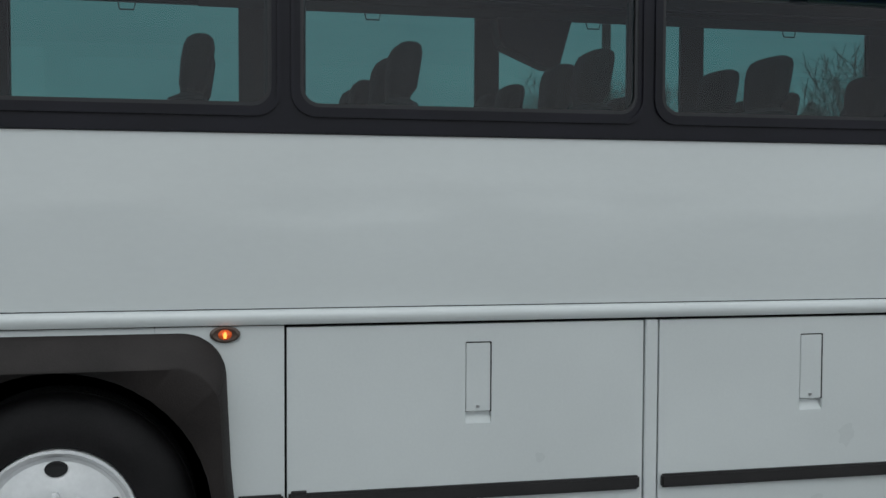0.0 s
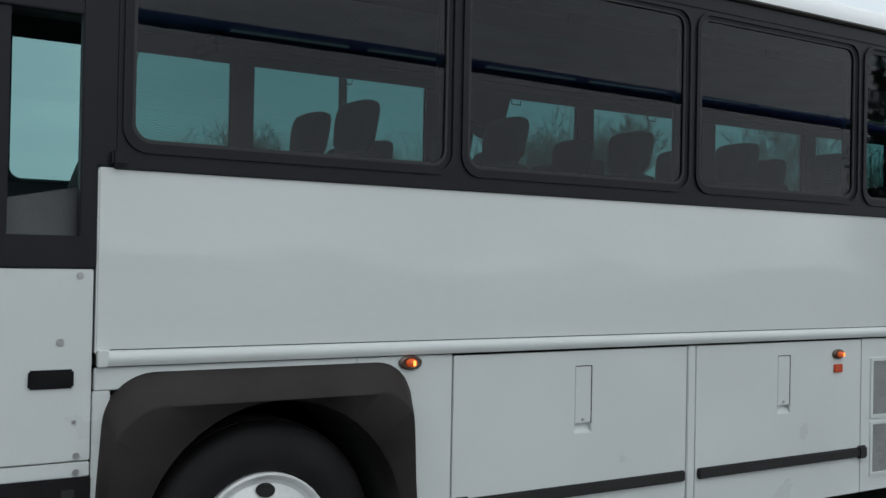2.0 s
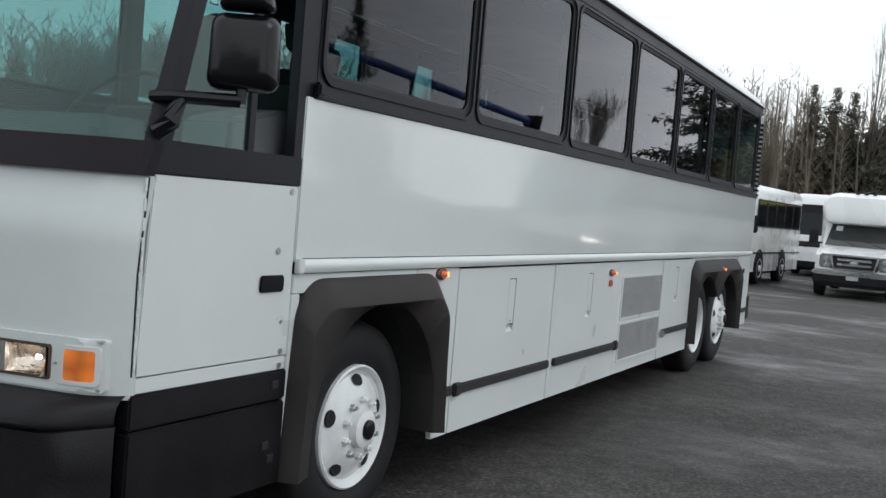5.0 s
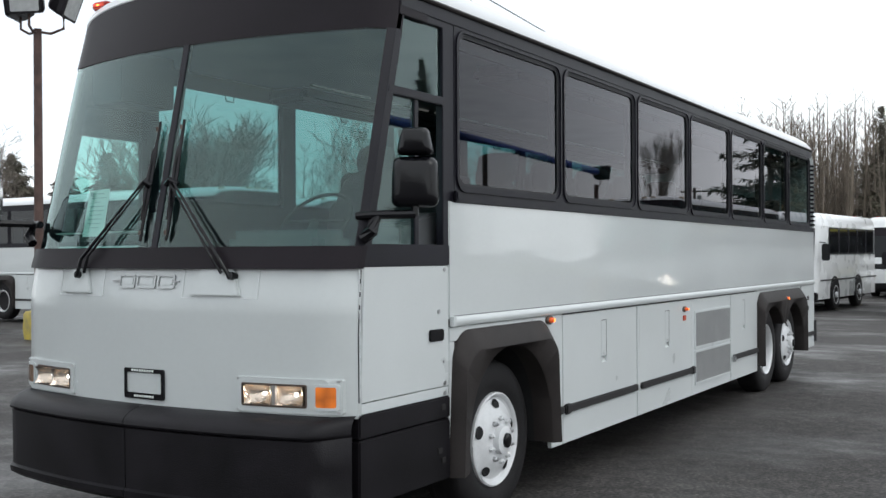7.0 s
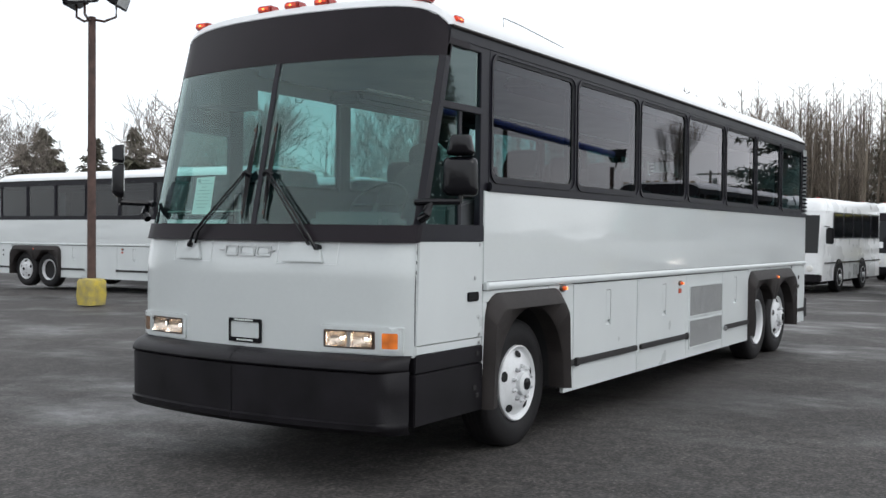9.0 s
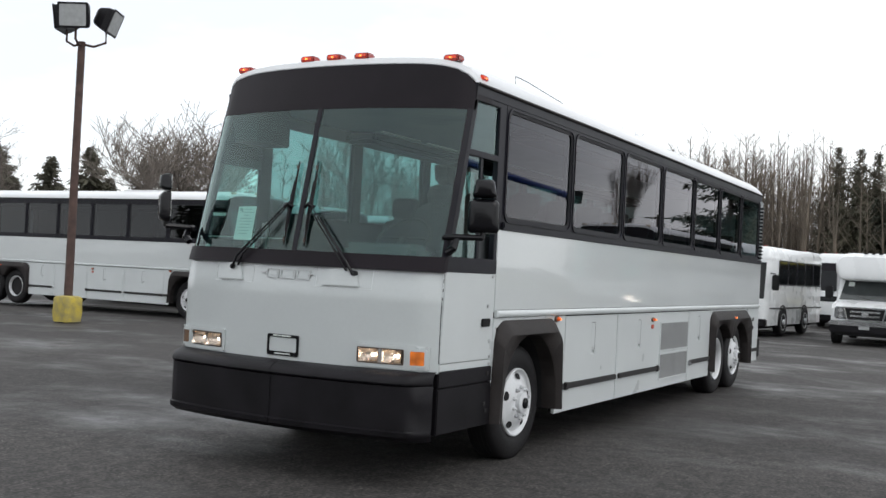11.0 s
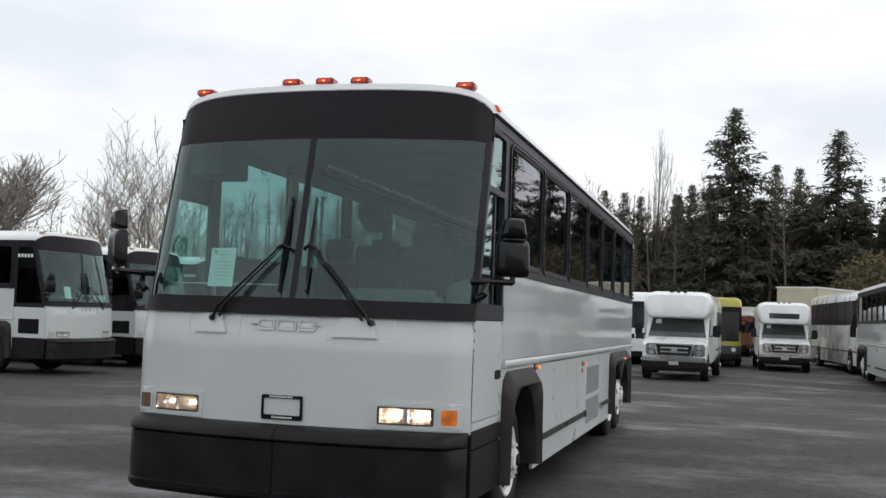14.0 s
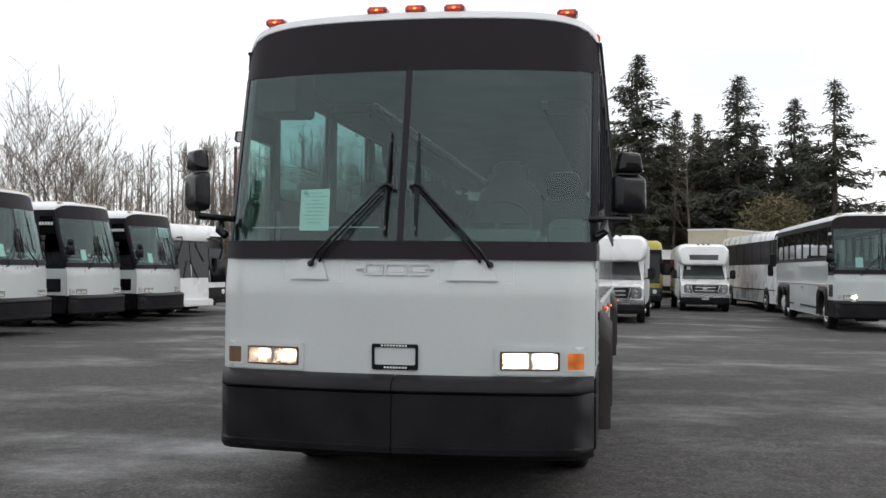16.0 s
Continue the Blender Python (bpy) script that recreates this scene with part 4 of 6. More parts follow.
            slab("lock", hx + 0.044, hx + 0.058, 0.932, 0.942, -0.002, 0.004, M_STEEL, "", 0, d)
            return d
        slab("bay_backing", 2.42, 8.1, 0.36, 1.27, -0.06, -0.035, M_DARK, "", 0)
        d1 = bay(2.61, 4.11, 3.335)
        d2 = bay(4.17, 5.60, 4.835)
        slab("bay_post", 4.112, 4.168, 0.345, 1.278, -0.03, 0.004, M_WHITE_FLAT)
        slab("rub_strip", 2.635, 4.085, 0.565, 0.622, 0.0, 0.026, M_STRIP, "black rubber rub strip", 0.008, d1)
        slab("rub_strip", 4.185, 5.60, 0.565, 0.622, 0.0, 0.026, M_STRIP, "black rubber rub strip", 0.008, d2)
        slab("strip_end", 5.55, 5.63, 0.555, 0.632, 0.0, 0.034, M_STRIP, "", 0.01, d2)
        slab("strip_end", 2.62, 2.70, 0.555, 0.632, 0.0, 0.034, M_STRIP, "", 0.01, d1)
        bm = bmesh.new()
        prism(bm, [(2.12, 1.284), (2.606, 1.284), (2.606, 0.345), (2.42, 0.345), (2.375, 0.80), (2.33, 1.02), (2.25, 1.14), (2.12, 1.20)], P, -0.03, -0.001)
        q = part("quarter_panel", bm, M_WHITE_FLAT, c)
        slab("rub_strip", 2.42, 2.60, 0.565, 0.622, 0.0, 0.024, M_STRIP, "", 0.008, q)
        slab("arch_panel", 1.015, 2.118, 1.20, 1.284, -0.03, -0.001, M_WHITE_FLAT)
        slab("arch_panel", 1.010, 1.075, 0.42, 1.198, -0.03, -0.001, M_WHITE_FLAT)
        # radiator panel with two mesh grilles
        bm = bmesh.new()
        prism(bm, [(5.605, 0.345), (6.945, 0.345), (6.945, 1.278), (5.605, 1.278)], P, -0.03, -0.003)
        vp = part("vent_panel", bm, M_WHITE_FLAT, c, "white panel with two grey mesh grilles")
        for z0, z1 in ((0.80, 1.15), (0.445, 0.76)) if side == "left" else ():
            bm = bmesh.new()
            ring(bm, rrect(5.69, 6.94, z0 - 0.01, z1 + 0.01, 0.004, 2), rrect(5.71, 6.92, z0 + 0.01, z1 - 0.01, 0.003, 2), P, -0.01, 0.008)
            g = part("grille", bm, M_WHITE_FLAT, vp)
            slab("mesh_sheet", 5.70, 6.93, z0, z1, -0.012, 0.001, M_PERF, "grey perforated mesh", 0, g)
        d3 = bay(6.95, 8.06, 7.42)
        slab("rub_strip", 7.02, 8.05, 0.565, 0.622, 0.0, 0.026, M_STRIP, "", 0.008, d3)
        slab("latch_knob", 6.955, 7.01, 0.55, 0.615, 0.0, 0.05, M_CHROME, "", 0.012, d3)
        slab("rear_panel", 10.40, 11.21, 0.40, 1.284, -0.03, 0.0, M_WHITE_FLAT)
        slab("rub_strip", 10.45, 11.2, 0.565, 0.622, 0.0, 0.026, M_STRIP, "", 0.008)
        for zz in (1.07, 0.93):
            slab("reflector", 10.78, 10.84, zz, zz + 0.06, 0.0, 0.01, M_STRIP)
        slab("arch_panel", 8.06, 10.35, 1.16, 1.284, -0.03, -0.001, M_WHITE_FLAT)
        # flares
        def corner(cx, cz, r, a0, a1):
            return [(cx + r * math.cos(radians(a0 + (a1 - a0) * k / 8)), cz + r * math.sin(radians(a0 + (a1 - a0) * k / 8))) for k in range(9)]
        o1 = [(1.005, 0.40), (1.03, 0.85)] + corner(1.245, 1.062, 0.20, 176, 90) + corner(2.215, 1.092, 0.17, 90, 6) + [(2.40, 0.75), (2.43, 0.40)]
        i1 = [(1.175, 0.40)] + [(1.755 - 0.575 * math.cos(a), 0.56 + 0.568 * math.sin(a)) for a in [math.pi * k / 24 for k in range(25)]] + [(2.345, 0.40)]
        flare(c, side, o1, i1)
        o2 = [(8.06, 0.40), (8.06, 0.90)] + corner(8.24, 1.082, 0.18, 180, 90) + corner(10.23, 1.082, 0.18, 90, 0) + [(10.42, 0.40)]
        i2 = [(8.14, 0.40)] + [(8.70 - 0.56 * math.cos(a), 0.52 + 0.56 * math.sin(a)) for a in [math.pi * k / 16 for k in range(14)]] + [(9.24, 0.86)] + \
             [(9.79 - 0.56 * math.cos(a), 0.52 + 0.56 * math.sin(a)) for a in [math.pi * k / 16 for k in range(3, 17)]] + [(10.42, 0.40)]
        i2 = [(min(u, 10.36), v) for u, v in i2]
        flare(c, side, o2, i2, 190)
        # wheels stay level on the ground though the body leans back a little
        wheel(c, 1.745, 0.505, side, "flat")
        wheel(c, 8.70, 0.545, side, "deep", 0.06)
        wheel(c, 9.78, 0.55, side, "flat", 0.06)
        # marker lamps
        yl = -0.0 if side == "left" else W
        marker(c, (2.38, yl, 1.255), "side", lamp_m, "amber side marker lamp in a steel bezel")
        marker(c, (5.37, yl, 1.195), "side", lamp_m, "amber side marker lamp", 0.036)
        marker(c, (9.24, yl - (0.06 if side == "left" else -0.06), 1.155), "side", lamp_m, "amber side marker lamp", 0.038)
        slab("reflector", 5.33, 5.41, 1.085, 1.135, 0.0, 0.01, M_ORANGE, "orange reflector", 0.004)
        # tail
        slab("tail_corner", 11.18, 11.25, 0.42, 3.1, -0.10, -0.002, M_WHITE_FLAT, "", 0.02)
        for k in range(16):
            zz = 2.06 + 0.06 * k
            slab("tail_louvre", 11.14, 11.235, zz, zz + 0.028, -0.06, 0.02, M_FRAME)
        slab("tail_bumper", 11.15, 11.42, 0.42, 0.80, -0.3, 0.0, M_BUMPER, "", 0.04)
    # driver's corner on the left: window posts, panes, door panel
    P = side_of("left")

    def poly(nm, pts, d0, d1, mt, lab="", bev=0.004, par=c, side_p=P):
        bm = bmesh.new()
        prism(bm, pts, side_p, d0, d1)
        return part(nm, bm, mt, par, lab, bevel=bev)
    def frontx(z):
        return fx(0.0, z)
    poly("post", [(frontx(1.65), 1.655), (frontx(1.65) + 0.055, 1.655), (frontx(3.1) + 0.055, 3.10), (frontx(3.1) - 0.01, 3.10)], -0.05, 0.0, M_FRAME)
    poly("window_sill", [(frontx(1.655), 1.655), (1.012, 1.655), (1.012, 1.775), (frontx(1.775), 1.775)], -0.05, 0.004, M_FRAME)
    poly("post", [(0.95, 1.77), (1.012, 1.77), (1.012, 2.04), (1.08, 2.04), (1.08, 3.095), (0.95, 3.095)], -0.05, -0.002, M_FRAME)
    poly("window_bar", [(frontx(2.59), 2.595), (0.95, 2.595), (0.95, 2.645), (frontx(2.64), 2.645)], -0.04, 0.004, M_FRAME)
    poly("window_head", [(frontx(3.05), 3.05), (0.96, 3.05), (0.96, 3.095), (frontx(3.09), 3.095)], -0.04, -0.001, M_FRAME)
    for nm, pts in (("upper_pane", [(frontx(2.645) + 0.05, 2.645), (0.95, 2.645), (0.95, 3.05), (frontx(3.05) + 0.05, 3.05)]),
                    ("sliding_pane", [(frontx(1.775) + 0.05, 1.775), (0.66, 1.775), (0.66, 2.595), (frontx(2.595) + 0.05, 2.595)])):
        bm = bmesh.new()
        bm.faces.new([bm.verts.new(P(u, -0.02, v)) for u, v in pts])
        part(nm, bm, G_SHIELD, c, "green-tinted driver's window")
    poly("sliding_frame", [(0.655, 1.775), (0.70, 1.775), (0.70, 2.595), (0.655, 2.595)], -0.04, -0.01, M_FRAME)
    dp = poly("door_panel", [(frontx(0.95) + 0.02, 0.945), (1.005, 0.945), (1.005, 1.652), (frontx(1.65) + 0.02, 1.652)], -0.03, 0.0, M_WHITE_FLAT, "white driver's side panel")
    poly("door_lower", [(frontx(0.9), 0.885), (1.005, 0.885), (1.005, 0.94), (frontx(0.9) + 0.0, 0.94)], -0.03, -0.003, M_WHITE_FLAT)
    poly("handle_recess", [(0.78, 1.215), (0.94, 1.215), (0.94, 1.285), (0.78, 1.285)], -0.002, 0.012, M_BLACKGLOSS, "black recessed pull", 0.008, dp)
    for u, v, r in ((0.955, 1.63, 0.012), (0.89, 1.385, 0.014), (0.955, 0.965, 0.012), (0.945, 1.09, 0.008), (0.955, 0.905, 0.012)):
        bm = bmesh.new()
        prism(bm, [(u + r * math.cos(q), v + r * math.sin(q)) for q in [k * math.pi / 5 for k in range(10)]], P, 0.0, 0.006)
        part("screw", bm, M_STEEL, dp)
    bm = bmesh.new()
    tube(bm, [P(frontx(0.95) + 0.004, 0.0015, 0.95), P(frontx(1.4) + 0.004, 0.0015, 1.30), P(frontx(1.6) + 0.004, 0.0015, 1.64)], 0.0035, 5)
    part("panel_gap", bm, M_DARK, dp)
    for k in range(10):
        bm = bmesh.new()
        zz = 0.98 + 0.068 * k
        tube(bm, [P(frontx(0.95) + 0.012, 0.002, zz), P(frontx(0.95) + 0.012, 0.002, zz + 0.045)], 0.006, 6)
        part("hinge", bm, M_WHITE_FLAT, dp)
    for z0, z1 in ((0.76, 0.885), (0.40, 0.752)):
        poly("lower_corner", [(fx(0.0, 0.9) - 0.0, z0), (1.01, z0), (1.01, z1), (fx(0.0, 0.9) - 0.0, z1)], -0.05, 0.008, M_BUMPER, "black lower corner panel", 0.008)
    for u, v in ((0.90, 0.81), (0.90, 0.50), (0.86, 0.56)):
        poly("panel_catch", [(u, v), (u + 0.05, v), (u + 0.05, v + 0.035), (u, v + 0.035)], 0.006, 0.016, M_STRIP)
    # entry door on the right
    R = side_of("right")
    poly("entry_post", [(fx(W, 1.65), 1.60), (fx(W, 1.65) + 0.08, 1.60), (fx(W, 3.1) + 0.08, 3.095), (fx(W, 3.1), 3.095)], -0.04, -0.002, M_FRAME, "", 0.004, c, R)
    poly("entry_post", [(0.96, 1.60), (1.08, 1.60), (1.08, 3.095), (0.96, 3.095)], -0.04, -0.002, M_FRAME, "", 0.004, c, R)
    poly("entry_bar", [(fx(W, 1.6) + 0.06, 1.60), (0.97, 1.60), (0.97, 1.70), (fx(W, 1.7) + 0.06, 1.70)], -0.04, -0.002, M_FRAME, "", 0.004, c, R)
    poly("entry_bar", [(fx(W, 2.53) + 0.06, 2.53), (0.97, 2.53), (0.97, 3.035), (fx(W, 3.035) + 0.06, 3.035)], -0.04, -0.006, M_BLACKPANE, "", 0.004, c, R)
    poly("entry_head", [(fx(W, 3.02) + 0.06, 3.03), (0.97, 3.03), (0.97, 3.095), (fx(W, 3.09) + 0.06, 3.095)], -0.04, -0.002, M_FRAME, "", 0.004, c, R)
    for z0, z1 in ((1.70, 2.53),):
        bm = bmesh.new()
        bm.faces.new([bm.verts.new(R(u, -0.02, v)) for u, v in ((fx(W, z0) + 0.07, z0), (0.965, z0), (0.965, z1), (fx(W, z1) + 0.07, z1))])
        part("entry_glass", bm, G_SHIELD if lit else G_DARK, c, "tinted entry door glass")
    ed = poly("entry_panel", [(fx(W, 0.95) + 0.01, 0.885), (1.01, 0.885), (1.01, 1.60), (fx(W, 1.6) + 0.01, 1.60)], -0.03, 0.0, M_WHITE_FLAT, "white entry door", 0.004, c, R)
    poly("vent", [(0.28, 0.98), (0.86, 0.98), (0.86, 1.33), (0.28, 1.33)], 0.0, 0.008, M_BLACKGLOSS, "", 0.004, ed, R)
    poly("lower_corner", [(fx(W, 0.9), 0.40), (1.01, 0.40), (1.01, 0.882), (fx(W, 0.9), 0.882)], -0.05, 0.006, M_BUMPER, "black lower corner panel", 0.008, c, R)
    for k in range(0 if lit else 5):
        bm = bmesh.new()
        prism(bm, [(0.55 + 0.09 * k, 2.78), (0.61 + 0.09 * k, 2.78), (0.61 + 0.09 * k, 2.86), (0.55 + 0.09 * k, 2.86)], R, -0.004, 0.0)
        part("number_bar", bm, M_PAPER, c)
    for sp in (P, R):
        poly("cap_cheek", [(fx(0, 3.04) - 0.004, 3.045), (0.78, 3.045), (0.78, 3.187), (fx(0, 3.14) - 0.004, 3.187)], -0.05, 0.005, M_CAP, "", 0.004, c, sp)
    # roof markers
    for y in (0.217, 1.0, 1.277, 1.555, 2.355):
        z = cap_top(y)
        roof_marker(c, fx(y, z) + 0.05, y, z + 0.012, lamp_r)
    roof_marker(c, 0.64, 0.03, 3.225, lamp_r, True)
    roof_marker(c, 6.44, 0.06, 3.235, M_RED if lit else M_FADED, True)
    roof_marker(c, 11.0, 0.10, 3.235, M_RED if lit else M_FADED, True)
    bm = bmesh.new()
    tube(bm, [(1.71, 0.24, 3.40), (1.705, 0.24, 3.47), (2.0, 0.245, 3.465), (2.5, 0.26, 3.44), (2.9, 0.27, 3.42)], 0.004, 5)
    part("antenna", bm, M_FRAME, c, "thin black roof antenna")
    bm = bmesh.new()
    box(bm, 3.6, 5.1, 0.75, 1.85, 3.45, 3.50)
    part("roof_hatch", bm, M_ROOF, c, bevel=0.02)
    # rear wall, underbody, floor, ceiling
    part("rear_wall", boxed(11.15, 11.22, 0.05, W - 0.05, 0.45, 3.2), M_WHITE_FLAT, c, bevel=0.02)
    part("underbody", boxed(0.15, 11.1, 0.50, W - 0.50, 0.36, 1.30), M_DARK, c)
    for x0, x1 in ((0.05, 1.0), (2.5, 8.0), (10.5, 11.15)):
        part("bay_box", boxed(x0, x1, 0.07, W - 0.07, 0.40, 1.28), M_DARK, c)
    part("floor", boxed(0.2, 11.12, 0.06, W - 0.06, 1.29, 1.33), M_TRIM, c)
    part("ceiling", boxed(0.62, 11.12, 0.05, W - 0.05, 3.10, 3.14), M_CEIL, c)
    for y0, y1 in ((0.045, 0.075), (W - 0.075, W - 0.045)):
        part("inner_wall", boxed(1.1, 11.12, y0, y1, 1.33, 2.12), M_TRIM, c)
        part("window_header", boxed(1.1, 11.12, y0, y1, 2.975, 3.10), M_TRIM, c)
        lag = 0.0 if y0 < 1 else 0.055
        for xp in PILLARS[1:7]:
            part("inner_pillar", boxed(xp - 0.08 - lag, xp + 0.08 - lag, y0, y1, 2.12, 2.975), M_TRIM, c)
    for y0, y1 in ((0.12, 0.52), (W - 0.52, W - 0.12)):
        part("luggage_rack", boxed(2.2, 11.0, y0, y1, 2.95, 3.07), M_TRIM, c, "dark overhead luggage rack", bevel=0.04)
        yy0 = y1 if y0 < 1 else y0
        bm = bmesh.new()
        for k in range(9):
            box(bm, 2.3 + k * 0.95, 3.1 + k * 0.95, yy0 - 0.015, yy0 + 0.015, 3.078, 3.09)
        # the strips glow in place of the sky they mirror
        part("aisle_lamp", bm, L_CEIL, c, "pale aisle lamp strip, its glow standing in for reflected sky")
    part("dashboard", sheet(0.12, W - 0.12, 1.60, 1.72, 0.55, 14, 2, -0.07), M_DASH, c, "grey dashboard", smooth=True)
    part("binnacle", boxed(0.22, 0.55, 0.35, 1.05, 1.70, 1.86), M_DASH, c, bevel=0.05)
    bm = bmesh.new()
    cx, cy, cz = 0.66, 0.72, 1.92
    pts = [(cx + 0.15 * math.sin(a), cy + 0.24 * math.cos(a), cz + 0.17 * math.sin(a)) for a in [2 * math.pi * k / 28 for k in range(29)]]
    tube(bm, pts, 0.011, 7)
    tube(bm, [(cx, cy - 0.22, cz), (cx, cy + 0.22, cz)], 0.012, 6)
    tube(bm, [(cx, cy, cz), (cx - 0.22, cy, cz - 0.30)], 0.03, 8)
    part("steering_wheel", bm, M_WHEELRIM, c, "large dark steering wheel", smooth=True)
    bm = bmesh.new()
    rings = []
    for px, pz, hw, th in ((1.15, 1.78, 0.25, 0.10), (1.175, 1.95, 0.27, 0.12), (1.21, 2.10, 0.26, 0.10), (1.235, 2.20, 0.23, 0.08), (1.25, 2.245, 0.17, 0.06), (1.255, 2.265, 0.125, 0.05), (1.26, 2.285, 0.14, 0.055), (1.265, 2.35, 0.15, 0.06), (1.27, 2.405, 0.13, 0.05), (1.272, 2.43, 0.07, 0.03)):
        rings.append([(px + th * math.cos(a), 0.70 + hw * math.sin(a), pz) for a in [2 * math.pi * k / 14 for k in range(14)]])
    loops(bm, rings, True, True)
    ds = part("driver_seat", bm, M_SEAT, c, "dark high-backed driver's seat", smooth=True)
    part("cushion", boxed(0.80, 1.26, 0.45, 0.95, 1.68, 1.84), M_SEAT, ds, bevel=0.04)
    part("pedestal", boxed(0.88, 1.18, 0.55, 0.85, 1.33, 1.70), M_TRIM, ds)
    bm = bmesh.new()
    prism(bm, [(0.62, 1.33), (1.30, 1.33), (1.30, 1.985), (0.98, 1.965), (0.66, 1.90)], lambda u, d, v: (u, d, v), 0.10, 0.36)
    part("side_console", bm, M_CONSOLE, c, "grey moulded console beside the driver's seat", bevel=0.02)
    bm = bmesh.new()
    tube(bm, [(fx(y, 1.86) + 0.06, y, 1.858) for y in (1.45, 1.7, 1.95, 2.2, 2.39)], 0.005, 6)
    part("dash_rail", bm, M_INK, c, "thin pale rail along the dashboard")
    bm = bmesh.new()
    prism(bm, [(4.05, 2.93), (4.55, 2.93), (4.47, 2.64), (4.40, 2.62), (4.09, 2.75)], lambda u, d, v: (u, d, v), 2.22, 2.40)
    part("monitor", bm, M_TRIM, c, "dark monitor hanging under the rack", bevel=0.01)
    part("overhead_locker", boxed(0.50, 0.97, 2.21, 2.50, 2.74, 3.09), M_TRIM, c, "dark locker over the entry", bevel=0.01)
    part("partition", boxed(1.62, 1.65, 0.10, 1.05, 1.33, 2.15), M_TRIM, c)
    if seats:
        for k in range(10):
            bus_seat(c, 1.75 + 0.86 * k, 0.60)
            if k:
                bus_seat(c, 1.75 + 0.86 * k, W - 0.60)
    return c


RAKE = pose(0, 0, 0.014, 0, 0.344, 0)
main_coach = coach("coach", RAKE, "white touring coach with black window band, headlamps lit, parked on asphalt")

# price sheet behind the windscreen
sheet_paper = root("paper_notice", RAKE, "pale printed notice sheet standing behind the windscreen", "paper")
bm = bmesh.new()


def on_screen(u, d, v):
    return (fx(u, v) + 0.03 + d, u, v)


prism(bm, [(1.80, 1.835), (2.015, 1.835), (2.025, 2.12), (1.81, 2.125)], on_screen, 0.0, 0.003)
part("sheet", bm, M_PAPER, sheet_paper)
for k in range(9):
    bm = bmesh.new()
    wd = (0.10, 0.17, 0.06, 0.15, 0.16, 0.12, 0.15, 0.14, 0.10)[k]
    zz = 2.095 - 0.026 * k
    prism(bm, [(1.91 - wd / 2, zz), (1.91 + wd / 2, zz), (1.91 + wd / 2, zz + 0.004), (1.91 - wd / 2, zz + 0.004)], on_screen, -0.003, -0.001)
    part("print_bar", bm, M_INK, sheet_paper)
bm = bmesh.new()
prism(bm, [(1.96, 2.075), (2.0, 2.085), (2.005, 2.11), (1.975, 2.11)], on_screen, -0.003, -0.001)
part("print_mark", bm, M_INK, sheet_paper)

# ---- the other coaches of the same make ----
def stand(x, y, rz):
    return pose(x, y, ground_z(x, y), 0, 0.2, rz)


parked = coach("coach", stand(16.54, 13.70, 89.4), "white touring coach with black window band, parked in a row", lit=False, plate=False, seats=False, group="parked coaches in a row")
bm = bmesh.new()
prism(bm, [(1.80, 1.835), (2.0, 1.835), (2.0, 2.12), (1.80, 2.12)], on_screen, 0.0, 0.003)
part("notice", bm, M_PAPER, parked, "pale notice sheet behind the windscreen")
copy_thing(parked, stand(21.3, 14.2, 86.0))
copy_thing(parked, stand(25.2, 14.1, 85.0))
c_right = copy_thing(parked, stand(24.3, -8.73, 0.1))
c_right["label"] = "white touring coach facing the lot, one headlamp lit"
c_right["group"] = "coaches across the lot"
bm = bmesh.new()
lathe(bm, [(0.003, -0.02), (0.052, 0.0), (0.04, 0.015), (0.004, 0.022)], 12, lambda u, d, v: (fx(2.06, 0.98) - 0.03 - d, 2.06 + u, 0.985 + v))
part("bulb", bm, L_BULB, c_right, "lit headlamp bulb", smooth=True)
marker(c_right, (2.38, -0.03, 1.255), "side", L_AMBER, "lit amber side marker lamp", 0.05)


# ---- buses of other makes ----
def simple_wheel(parent, cx, y, cz, r, s, rim_m):
    def pl(u, d, v):
        return (cx + u, y + s * d, cz + v)
    bm = bmesh.new()
    lathe(bm, [(r * 0.58, -0.25), (r * 0.95, -0.25), (r, -0.21), (r, -0.04), (r * 0.95, 0.0), (r * 0.75, 0.015), (r * 0.6, 0.0)], 28, pl)
    ty = part("tyre", bm, M_TYRE, parent, smooth=True)
    bm = bmesh.new()
    lathe(bm, [(r * 0.6, -0.02), (r * 0.6, 0.008), (r * 0.55, 0.006), (r * 0.5, -0.03), (r * 0.35, -0.01), (r * 0.2, 0.0), (r * 0.18, 0.05), (0.01, 0.055)], 24, pl)
    part("rim", bm, rim_m, ty, smooth=True)


